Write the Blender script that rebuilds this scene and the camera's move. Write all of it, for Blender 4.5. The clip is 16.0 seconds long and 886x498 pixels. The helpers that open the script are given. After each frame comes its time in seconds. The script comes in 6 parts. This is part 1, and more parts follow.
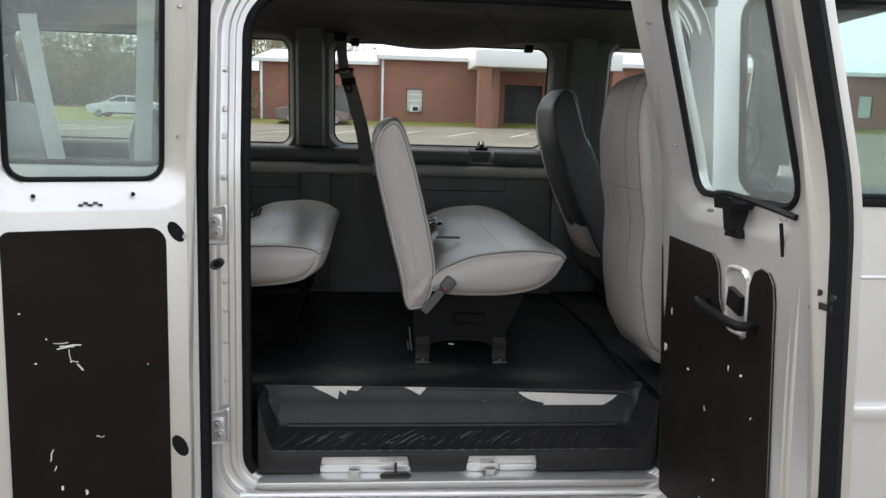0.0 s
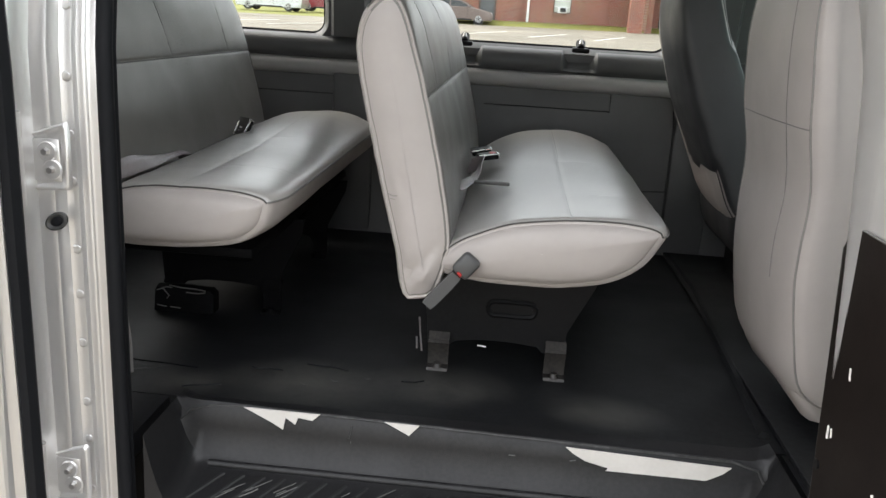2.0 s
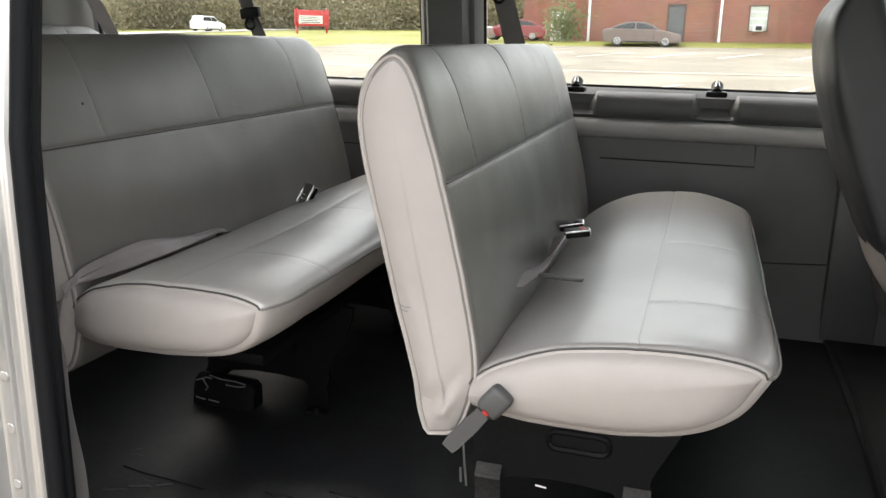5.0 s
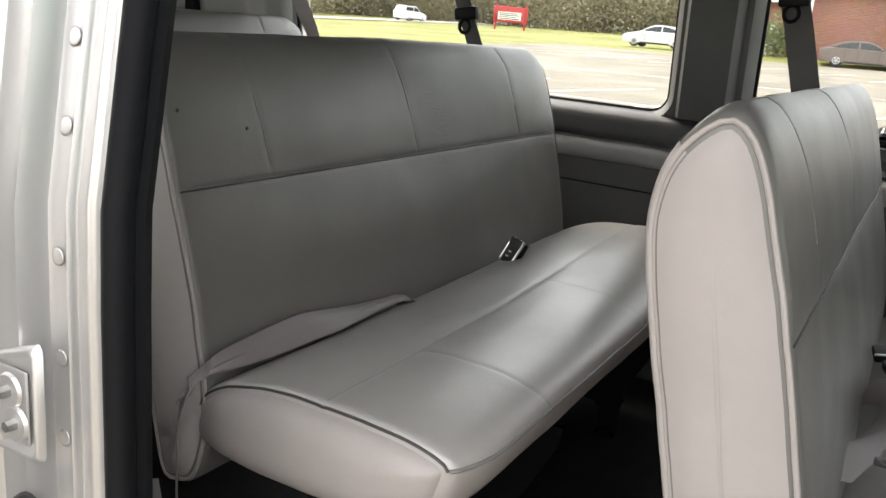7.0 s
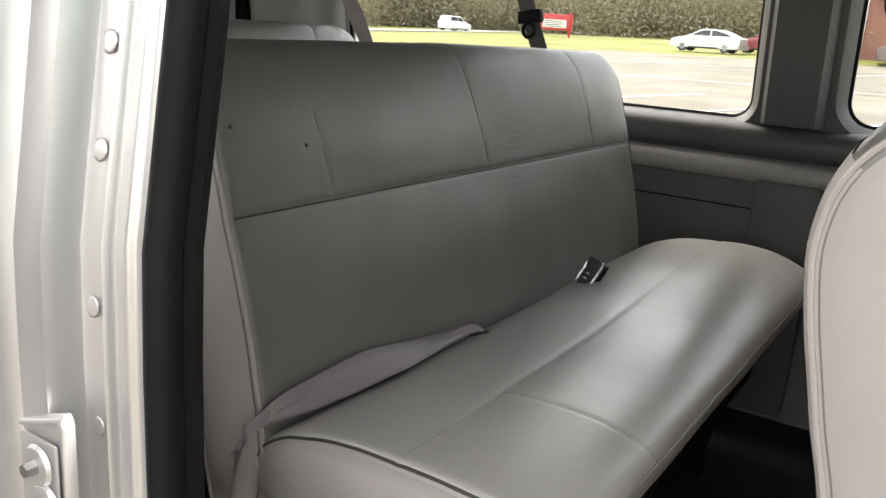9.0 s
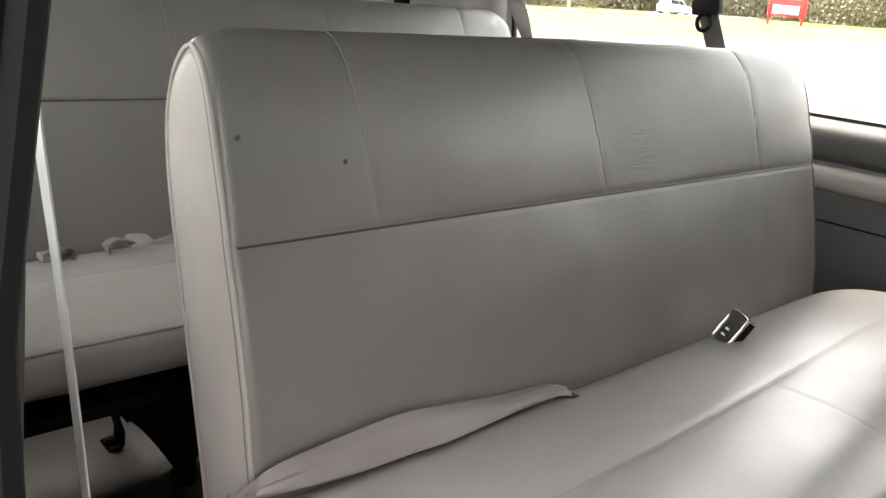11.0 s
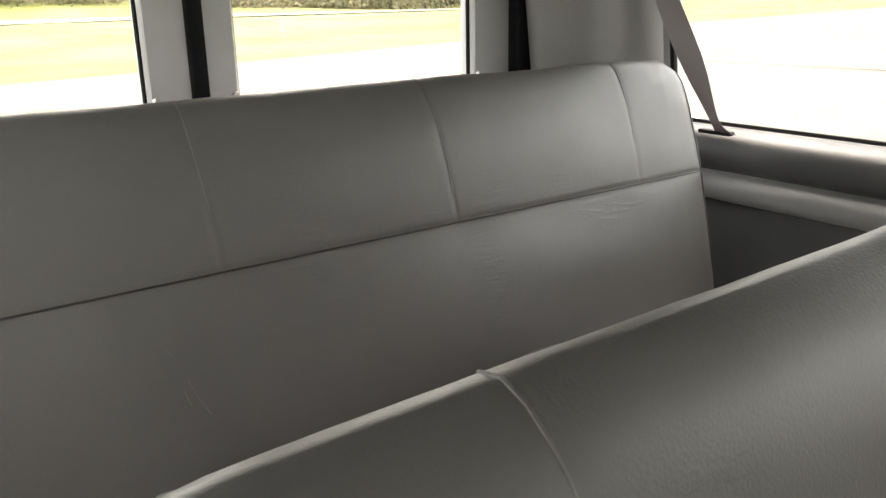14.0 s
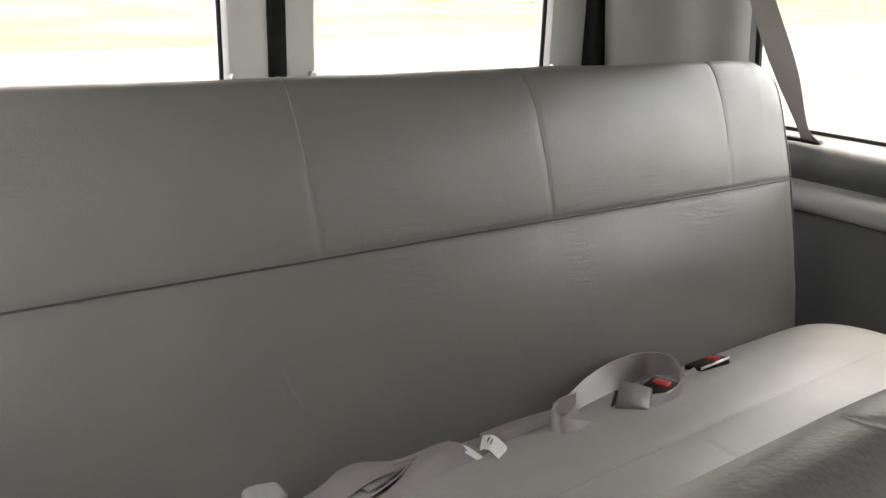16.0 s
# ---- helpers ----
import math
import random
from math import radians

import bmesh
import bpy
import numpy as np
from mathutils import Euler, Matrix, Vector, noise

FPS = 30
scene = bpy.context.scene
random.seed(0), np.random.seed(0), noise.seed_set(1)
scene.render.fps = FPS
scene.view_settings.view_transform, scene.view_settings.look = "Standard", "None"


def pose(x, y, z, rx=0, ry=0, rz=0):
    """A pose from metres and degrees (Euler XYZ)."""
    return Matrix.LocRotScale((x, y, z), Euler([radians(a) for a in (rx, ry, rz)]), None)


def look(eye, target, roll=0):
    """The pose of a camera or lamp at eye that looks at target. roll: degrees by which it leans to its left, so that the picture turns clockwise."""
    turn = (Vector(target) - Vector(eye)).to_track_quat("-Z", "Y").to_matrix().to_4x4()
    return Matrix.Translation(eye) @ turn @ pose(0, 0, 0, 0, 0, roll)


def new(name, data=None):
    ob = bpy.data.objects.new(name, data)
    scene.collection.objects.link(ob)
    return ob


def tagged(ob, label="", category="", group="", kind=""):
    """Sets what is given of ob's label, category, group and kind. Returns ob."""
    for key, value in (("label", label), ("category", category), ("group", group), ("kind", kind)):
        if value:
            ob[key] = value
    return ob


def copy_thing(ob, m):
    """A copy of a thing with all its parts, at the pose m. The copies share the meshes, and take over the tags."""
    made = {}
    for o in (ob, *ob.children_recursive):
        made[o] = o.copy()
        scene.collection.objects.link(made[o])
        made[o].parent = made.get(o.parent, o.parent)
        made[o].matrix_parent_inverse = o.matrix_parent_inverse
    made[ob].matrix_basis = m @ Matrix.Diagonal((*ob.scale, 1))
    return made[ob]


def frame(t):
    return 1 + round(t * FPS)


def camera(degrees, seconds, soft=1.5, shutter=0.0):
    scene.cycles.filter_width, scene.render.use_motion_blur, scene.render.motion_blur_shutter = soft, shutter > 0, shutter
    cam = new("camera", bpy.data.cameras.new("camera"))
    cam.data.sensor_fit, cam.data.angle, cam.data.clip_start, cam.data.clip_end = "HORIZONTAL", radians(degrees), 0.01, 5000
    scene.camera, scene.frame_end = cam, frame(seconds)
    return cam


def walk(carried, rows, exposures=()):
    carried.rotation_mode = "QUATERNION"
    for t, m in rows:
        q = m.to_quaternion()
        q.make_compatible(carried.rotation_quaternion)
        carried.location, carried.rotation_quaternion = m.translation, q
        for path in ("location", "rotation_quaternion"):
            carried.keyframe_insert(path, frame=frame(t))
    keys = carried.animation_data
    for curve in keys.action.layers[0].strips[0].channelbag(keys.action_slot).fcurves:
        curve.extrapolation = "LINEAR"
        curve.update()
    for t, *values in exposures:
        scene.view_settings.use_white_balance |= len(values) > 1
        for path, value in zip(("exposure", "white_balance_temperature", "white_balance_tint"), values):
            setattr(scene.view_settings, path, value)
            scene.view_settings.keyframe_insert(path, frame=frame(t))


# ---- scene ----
cam = camera(56.9, 16.0)
PATH = [
    (0, (-0.273, 0.004, 1.457), (-0.087, 1.972, 1.155), 1.7),
    (0.5, (-0.189, 0.152, 1.438), (-0.05, 2.115, 1.085), 2.0),
    (1, (-0.069, 0.377, 1.431), (-0.017, 2.328, 0.995), 2.9),
    (1.5, (-0.006, 0.663, 1.409), (-0.013, 2.595, 0.891), 3.0),
    (2, (0.049, 0.995, 1.421), (-0.089, 2.915, 0.88), 3.6),
    (2.5, (0.202, 1.228, 1.443), (-0.133, 3.126, 0.911), 4.3),
    (3, (0.273, 1.359, 1.457), (-0.218, 3.226, 0.934), 2.9),
    (3.2, (0.278, 1.391, 1.455), (-0.227, 3.258, 0.946), 1.6),
    (5.3, (0.229, 1.45, 1.488), (-0.377, 3.289, 0.988), 1.5),
    (5.5, (0.173, 1.507, 1.478), (-0.456, 3.339, 0.979), 1.7),
    (6, (0.036, 1.61, 1.482), (-0.662, 3.415, 0.977), 2.6),
    (6.5, (-0.022, 1.716, 1.495), (-0.834, 3.467, 0.972), 4.0),
    (7, (-0.052, 1.854, 1.515), (-1.005, 3.532, 0.988), 5.2),
    (7.5, (-0.07, 1.905, 1.525), (-1.098, 3.54, 1.004), 5.4),
    (8, (-0.107, 1.927, 1.522), (-1.133, 3.566, 1.008), 4.8),
    (10.3, (-0.176, 2.011, 1.479), (-1.277, 3.59, 0.938), 2.0),
    (10.5, (-0.171, 2.057, 1.488), (-1.332, 3.58, 0.911), 3.4),
    (11, (-0.186, 2.215, 1.525), (-1.581, 3.519, 0.932), 5.3),
    (11.5, (-0.248, 2.304, 1.535), (-1.764, 3.494, 1.001), 4.3),
    (12, (-0.332, 2.373, 1.56), (-1.85, 3.568, 1.043), 2.9),
    (12.5, (-0.424, 2.447, 1.579), (-1.912, 3.68, 1.064), 0.1),
    (13, (-0.573, 2.506, 1.587), (-1.993, 3.804, 1.038), 1.0),
    (13.5, (-0.656, 2.524, 1.606), (-2.128, 3.747, 1.026), 0.4),
    (14, (-0.726, 2.542, 1.61), (-2.276, 3.66, 1.022), -1.1),
    (14.5, (-0.779, 2.536, 1.61), (-2.288, 3.699, 1.0), 0.4),
    (15, (-0.809, 2.497, 1.601), (-2.305, 3.677, 0.995), 1.5),
    (15.5, (-0.825, 2.483, 1.601), (-2.355, 3.62, 0.995), 1.8),
    (16, (-0.83, 2.476, 1.601), (-2.391, 3.569, 0.991), 1.9),
]
EXPOSURE = [(0.0, 0.50, 6500, 10), (1.0, 0.76, 6500, 10), (1.5, 1.08, 6650, 10), (2.0, 1.34, 6750, 10), (2.5, 1.60, 6880, 10), (3.0, 1.65, 6930, 10), (5.5, 1.67, 6950, 11), (6.4, 1.58, 6970, 11), (8.0, 1.58, 7000, 12), (10.5, 1.85, 7150, 12),
            (11.0, 2.6, 7250, 14), (11.5, 2.58, 7300, 14), (12.0, 2.36, 7300, 14), (12.5, 1.9, 7300, 14), (13.0, 1.85, 7300, 14), (14.0, 2.2, 7250, 14), (15.0, 2.5, 7250, 14), (16.0, 2.55, 7250, 14)]
walk(cam, [(t, look(eye, target, roll)) for t, eye, target, roll in PATH], EXPOSURE)

# ---- sky, sun ----
world = bpy.data.worlds.new("overcast_sky")
scene.world = world
world.use_nodes = True
wn, wl = world.node_tree.nodes, world.node_tree.links
wn.clear()
sky = wn.new("ShaderNodeTexSky")
sky.sky_type, sky.sun_disc = "NISHITA", False
sky.sun_elevation, sky.sun_rotation = radians(45), radians(-62)
sky.air_density, sky.dust_density, sky.ozone_density = 1.0, 4.0, 1.0
grey = wn.new("ShaderNodeMix")
grey.data_type = "RGBA"
grey.inputs[0].default_value = 0.6
grey.inputs[7].default_value = (9.0, 9.1, 9.3, 1)
bg, wo = wn.new("ShaderNodeBackground"), wn.new("ShaderNodeOutputWorld")
bg.inputs[1].default_value = 0.18
wl.new(sky.outputs[0], grey.inputs[6])
wl.new(grey.outputs[2], bg.inputs[0])
wl.new(bg.outputs[0], wo.inputs[0])
lamp = bpy.data.lights.new("sun", "SUN")
lamp.energy, lamp.angle, lamp.color = 1.0, radians(40), (1.0, 0.97, 0.93)
new("sun", lamp).matrix_world = look((-17, 9, 20), (0, 0, 0))

FLOOR, DECK = 0.66, 0.638


# ---- materials ----
def material(name, colour, rough=0.6, metal=0.0, vary=0.12, scale=6.0, fine=120.0, bump=0.15, bump_scale=250.0, tint=None, stain=0.0,
             coat=0.0, spec=0.5, bump_dist=0.001, voronoi=False, wrinkle=0.0, crease=0.0, gloss=0.15, coat_rough=0.12, ior=1.5):
    """A surface with variation at two scales, worn gloss and a fine relief."""
    m = bpy.data.materials.new(name)
    m.use_nodes = True
    n, l = m.node_tree.nodes, m.node_tree.links
    p = n["Principled BSDF"]
    co = n.new("ShaderNodeTexCoord").outputs["Object"]

    def tex(s, detail=4.0, ro=0.55):
        t = n.new("ShaderNodeTexNoise")
        t.inputs["Scale"].default_value, t.inputs["Detail"].default_value, t.inputs["Roughness"].default_value = s, detail, ro
        l.new(co, t.inputs["Vector"])
        return t.outputs["Fac"]

    def ramp(fac, a, b, lo=0.22, hi=0.78):
        r = n.new("ShaderNodeMapRange")
        r.interpolation_type = "SMOOTHSTEP"
        r.inputs["From Min"].default_value, r.inputs["From Max"].default_value = lo, hi
        r.inputs["To Min"].default_value, r.inputs["To Max"].default_value = a, b
        l.new(fac, r.inputs["Value"])
        return r.outputs["Result"]

    def mix(fac, a, b, blend="MIX"):
        x = n.new("ShaderNodeMix")
        x.data_type, x.blend_type = "RGBA", blend
        for k, v in ((0, fac), (6, a), (7, b)):
            if hasattr(v, "links"):
                l.new(v, x.inputs[k])
            else:
                x.inputs[k].default_value = v if k == 0 else (*v, 1)
        return x.outputs[2]

    big, small = tex(scale), tex(fine, 2.0)
    tint = tint or tuple(c * 0.75 for c in colour)
    c = mix(ramp(big, 0, 1), tuple(v * (1 + vary) for v in colour), tuple(v * (1 - vary) for v in colour))
    c = mix(ramp(small, 0, vary * 1.5), c, tint)
    if stain:
        c = mix(ramp(tex(scale * 0.6, 6.0, 0.7), 0, stain, 0.55, 0.75), c, tint)
    l.new(c, p.inputs["Base Color"])
    l.new(ramp(big, rough * (1 - gloss), min(1.0, rough * (1 + gloss))), p.inputs["Roughness"])
    p.inputs["Metallic"].default_value = metal
    p.inputs["IOR"].default_value = ior
    p.inputs["Specular IOR Level"].default_value = spec
    p.inputs["Coat Weight"].default_value, p.inputs["Coat Roughness"].default_value = coat, coat_rough
    if bump:
        if voronoi:
            t = n.new("ShaderNodeTexVoronoi")
            t.inputs["Scale"].default_value = bump_scale
            l.new(co, t.inputs["Vector"])
            height = t.outputs["Distance"]
        else:
            height = tex(bump_scale, 3.0)
        b = n.new("ShaderNodeBump")
        b.inputs["Strength"].default_value, b.inputs["Distance"].default_value = bump, bump_dist
        l.new(height, b.inputs["Height"])
        last = b
        if wrinkle:
            w = n.new("ShaderNodeBump")
            w.inputs["Strength"].default_value, w.inputs["Distance"].default_value = wrinkle, 0.006
            l.new(tex(14.0, 5.0, 0.6), w.inputs["Height"])
            l.new(b.outputs[0], w.inputs["Normal"])
            last = w
        if crease:
            mp = n.new("ShaderNodeMapping")
            mp.inputs["Scale"].default_value = (1.0, 0.22, 1.5)
            l.new(co, mp.inputs["Vector"])
            t = n.new("ShaderNodeTexNoise")
            t.inputs["Scale"].default_value, t.inputs["Detail"].default_value, t.inputs["Distortion"].default_value = 90.0, 3.0, 0.6
            l.new(mp.outputs[0], t.inputs["Vector"])
            k = n.new("ShaderNodeMath")
            k.operation = "MULTIPLY"
            l.new(ramp(t.outputs["Fac"], 0, 1, 0.46, 0.62), k.inputs[0])
            l.new(ramp(tex(7.0, 1.0), 0, 1, 0.56, 0.76), k.inputs[1])
            w = n.new("ShaderNodeBump")
            w.inputs["Strength"].default_value, w.inputs["Distance"].default_value = crease, 0.0012
            l.new(k.outputs[0], w.inputs["Height"])
            l.new(last.outputs[0], w.inputs["Normal"])
            last = w
        l.new(last.outputs[0], p.inputs["Normal"])
    return m


def glass(name, colour=(0.8, 0.9, 0.87), clear=0.9, drops=False, veil=0.0):
    """Thin tinted pane: mostly see-through, with a mirror gloss."""
    m = bpy.data.materials.new(name)
    m.use_nodes = True
    n, l = m.node_tree.nodes, m.node_tree.links
    n.remove(n["Principled BSDF"])
    t, g, f, x = n.new("ShaderNodeBsdfTransparent"), n.new("ShaderNodeBsdfGlossy"), n.new("ShaderNodeLayerWeight"), n.new("ShaderNodeMixShader")
    f.inputs[0].default_value = 0.5
    pw, ad = n.new("ShaderNodeMath"), n.new("ShaderNodeMath")
    pw.operation, ad.operation = "POWER", "MULTIPLY_ADD"
    pw.inputs[1].default_value, ad.inputs[1].default_value, ad.inputs[2].default_value = 5.0, 0.6, 0.022
    l.new(f.outputs["Facing"], pw.inputs[0])
    l.new(pw.outputs[0], ad.inputs[0])
    t.inputs[0].default_value = (*[c * clear for c in colour], 1)
    g.inputs["Roughness"].default_value = 0.02
    l.new(ad.outputs[0], x.inputs[0])
    l.new(t.outputs[0], x.inputs[1])
    l.new(g.outputs[0], x.inputs[2])
    out = x.outputs[0]
    if drops:
        co = n.new("ShaderNodeTexCoord").outputs["Object"]
        v, z, d, y = n.new("ShaderNodeTexVoronoi"), n.new("ShaderNodeTexNoise"), n.new("ShaderNodeBsdfDiffuse"), n.new("ShaderNodeMixShader")
        v.inputs["Scale"].default_value, z.inputs["Scale"].default_value = 75.0, 5.0
        less, mul = n.new("ShaderNodeMapRange"), n.new("ShaderNodeMath")
        less.inputs[1].default_value, less.inputs[2].default_value, less.inputs[3].default_value, less.inputs[4].default_value = 0.10, 0.22, 0.28, 0.0
        some = n.new("ShaderNodeMapRange")
        some.inputs[1].default_value, some.inputs[2].default_value = 0.48, 0.6
        mul.operation = "MULTIPLY"
        l.new(co, v.inputs["Vector"])
        l.new(co, z.inputs["Vector"])
        l.new(v.outputs["Distance"], less.inputs[0])
        l.new(z.outputs["Fac"], some.inputs[0])
        l.new(less.outputs[0], mul.inputs[0])
        l.new(some.outputs[0], mul.inputs[1])
        tl = n.new("ShaderNodeBsdfTranslucent")
        tl.inputs[0].default_value = (0.8, 0.8, 0.78, 1)
        l.new(mul.outputs[0], y.inputs[0])
        l.new(out, y.inputs[1])
        l.new(tl.outputs[0], y.inputs[2])
        n.remove(d)
        out = y.outputs[0]
    # pale diffuse layer that stands in for the haze of sky reflections
    if veil:
        fl, fm, fz, fr = n.new("ShaderNodeBsdfDiffuse"), n.new("ShaderNodeMixShader"), n.new("ShaderNodeTexNoise"), n.new("ShaderNodeMapRange")
        fl.inputs[0].default_value = (0.78, 0.82, 0.80, 1)
        fz.inputs["Scale"].default_value, fz.inputs["Detail"].default_value = 4.0, 5.0
        l.new(n.new("ShaderNodeTexCoord").outputs["Object"], fz.inputs["Vector"])
        fr.inputs[1].default_value, fr.inputs[2].default_value, fr.inputs[3].default_value, fr.inputs[4].default_value = 0.3, 0.7, veil * 0.7, veil * 1.3
        l.new(fz.outputs["Fac"], fr.inputs[0])
        l.new(fr.outputs[0], fm.inputs[0])
        l.new(out, fm.inputs[1])
        l.new(fl.outputs[0], fm.inputs[2])
        out = fm.outputs[0]
    l.new(out, n["Material Output"].inputs[0])
    return m


# backrest colour is darkened to stand in for shade from the blocked doorway
VINYL_SHADED = material("shaded_grey_vinyl", (0.142, 0.136, 0.125), 0.40, ior=1.5, gloss=0.12, vary=0.06, scale=7.0, fine=200, bump=0.20, bump_scale=420, voronoi=True, bump_dist=0.0007, wrinkle=0.05, crease=0.2, spec=0.75)
# worn and dull cushion colours are raised to stand in for window light
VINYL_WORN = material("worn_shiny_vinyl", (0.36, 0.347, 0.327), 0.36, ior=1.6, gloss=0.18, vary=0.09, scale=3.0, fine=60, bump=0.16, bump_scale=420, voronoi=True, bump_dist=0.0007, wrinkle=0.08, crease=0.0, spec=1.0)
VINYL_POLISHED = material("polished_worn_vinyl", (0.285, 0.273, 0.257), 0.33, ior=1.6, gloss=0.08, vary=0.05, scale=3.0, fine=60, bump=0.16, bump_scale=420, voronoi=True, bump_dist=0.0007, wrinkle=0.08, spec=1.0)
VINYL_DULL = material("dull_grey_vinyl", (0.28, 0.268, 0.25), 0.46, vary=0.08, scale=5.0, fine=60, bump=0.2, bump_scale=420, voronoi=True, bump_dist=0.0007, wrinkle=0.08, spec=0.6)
RIBBED = material("ribbed_black_plastic", (0.018, 0.018, 0.019), 0.4, vary=0.25, bump=0.3, bump_scale=500, spec=0.4)
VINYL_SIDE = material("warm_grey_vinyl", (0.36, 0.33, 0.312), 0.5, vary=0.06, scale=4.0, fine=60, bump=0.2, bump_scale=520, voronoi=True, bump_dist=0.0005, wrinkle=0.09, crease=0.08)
THREAD = material("seam_piping", (0.045, 0.042, 0.04), 0.55, bump=0.3, bump_scale=700)
CHARCOAL = material("charcoal_vinyl", (0.030, 0.031, 0.033), 0.5, vary=0.1, bump=0.2, bump_scale=420, voronoi=True, bump_dist=0.0006)
STITCH = material("grey_stitching", (0.19, 0.183, 0.174), 0.5, bump=0.4, bump_scale=900)
PIPING = material("grey_piping", (0.05, 0.047, 0.044), 0.5, bump=0.2, bump_scale=600)
WEB = material("grey_belt_webbing", (0.215, 0.187, 0.189), 0.38, spec=0.7, vary=0.08, fine=300, bump=0.5, bump_scale=900)
SCRAPE = material("scraped_plastic", (0.11, 0.11, 0.108), 0.6, bump=0.2)
# grey webbing lightened in colour to look sunlit at the near window
WEB_SUNLIT = material("sunlit_belt_webbing", (0.56, 0.55, 0.54), 0.7, vary=0.06, fine=300, bump=0.5, bump_scale=900)
WEB_DARK = material("dark_belt_webbing", (0.10, 0.095, 0.095), 0.75, vary=0.08, fine=300, bump=0.5, bump_scale=900)
SILVER = material("silver_paint", (0.75, 0.745, 0.74), 0.32, metal=0.5, vary=0.03, scale=4, fine=400, bump=0.02, bump_scale=300, coat=0.35)
SILVER_IN = material("silver_paint_inner", (0.70, 0.69, 0.682), 0.33, metal=0.72, vary=0.03, scale=6, fine=60, bump=0.015, bump_scale=40, stain=0.0, tint=(0.5, 0.47, 0.44))
SILVER_DULL = material("dull_silver_paint", (0.45, 0.45, 0.455), 0.45, metal=0.3, vary=0.05, scale=3, fine=200, bump=0)
TRIM = material("dark_grey_plastic", (0.066, 0.067, 0.068), 0.5, vary=0.1, bump=0.35, bump_scale=900, bump_dist=0.0006)
TRIM_LIGHT = material("grey_plastic", (0.29, 0.287, 0.28), 0.5, vary=0.06, bump=0.3, bump_scale=900, bump_dist=0.0006)
SCUFFED = material("scuffed_plastic_edge", (0.05, 0.05, 0.05), 0.45, vary=0.5, scale=40, stain=0.9, tint=(0.012, 0.012, 0.013))
TRIM_PILLAR = material("grey_pillar_plastic", (0.175, 0.172, 0.166), 0.45, vary=0.06, bump=0.3, bump_scale=900, bump_dist=0.0006)
GROMMET = material("dark_grey_rubber", (0.035, 0.035, 0.034), 0.6, bump=0.2, bump_scale=300)
TRIM_GREY = material("mid_grey_plastic", (0.095, 0.092, 0.09), 0.35, bump=0.15, bump_scale=400)
STEP_BLACK = material("scuffed_step_plastic", (0.0095, 0.0095, 0.0105), 0.38, vary=0.3, scale=9, bump=0.35, bump_scale=420, stain=0.4, tint=(0.022, 0.022, 0.023), spec=0.34, wrinkle=0.05)
BLACK = material("black_plastic", (0.007, 0.007, 0.0078), 0.42, vary=0.25, bump=0.3, bump_scale=500, stain=0.25, tint=(0.013, 0.0135, 0.0145), spec=0.11)
RUBBER = material("black_rubber_seal", (0.007, 0.0075, 0.009), 0.6, bump=0.1, spec=0.14)
# darker copy of the black steel, with the shade under the benches in its colour
SHADED_STEEL = material("shaded_black_steel", (0.0045, 0.0045, 0.005), 0.7, bump=0.2, spec=0.06)
MAT = material("black_rubber_floor", (0.0055, 0.006, 0.0068), 0.5, vary=0.3, scale=4, fine=80, bump=0.5, bump_scale=350, stain=0.7, tint=(0.024, 0.025, 0.027), spec=0.30)


def dusty(m, spots, dust):
    """Dried mud on a floor: ragged patches round the given spots (x, y, half length, half width)."""
    n, l = m.node_tree.nodes, m.node_tree.links
    p = n["Principled BSDF"]
    clean = p.inputs["Base Color"].links[0].from_socket
    co = n.new("ShaderNodeTexCoord").outputs["Object"]
    t = n.new("ShaderNodeTexNoise")
    t.inputs["Scale"].default_value, t.inputs["Detail"].default_value, t.inputs["Roughness"].default_value = 16.0, 10.0, 0.75
    l.new(co, t.inputs["Vector"])
    for x, y, a, b in spots:
        mp, g, mul, r, x2 = n.new("ShaderNodeMapping"), n.new("ShaderNodeTexGradient"), n.new("ShaderNodeMath"), n.new("ShaderNodeMapRange"), n.new("ShaderNodeMix")
        mp.vector_type, g.gradient_type, mul.operation, x2.data_type = "TEXTURE", "SPHERICAL", "MULTIPLY", "RGBA"
        mp.inputs["Location"].default_value, mp.inputs["Scale"].default_value = (x, y, DECK), (a, b, 0.4)
        l.new(co, mp.inputs["Vector"])
        l.new(mp.outputs[0], g.inputs["Vector"])
        l.new(g.outputs["Fac"], mul.inputs[0])
        l.new(t.outputs["Fac"], mul.inputs[1])
        r.inputs["From Min"].default_value, r.inputs["From Max"].default_value = 0.14, 0.5
        l.new(mul.outputs[0], r.inputs["Value"])
        l.new(r.outputs[0], x2.inputs[0])
        l.new(clean, x2.inputs[6])
        x2.inputs[7].default_value = (*dust, 1)
        clean = x2.outputs[2]
    l.new(clean, p.inputs["Base Color"])


dusty(MAT, ((-0.34, 2.61, 0.30, 0.20), (-0.60, 2.56, 0.16, 0.11), (-0.05, 2.66, 0.24, 0.16), (0.30, 2.60, 0.20, 0.12)), (0.058, 0.057, 0.053))
CARD = material("dark_brown_board", (0.011, 0.0085, 0.0075), 0.5, vary=0.2, bump=0.15, bump_scale=300, spec=0.1)
HEADLINER = material("dark_grey_headliner_cloth", (0.055, 0.053, 0.05), 0.95, bump=0.6, bump_scale=700)
STEEL = material("worn_steel", (0.45, 0.44, 0.43), 0.35, metal=0.9, vary=0.2, bump=0.1)
DARK_CHROME = material("tinted_bright_metal", (0.42, 0.42, 0.42), 0.16, metal=1.0, bump=0)
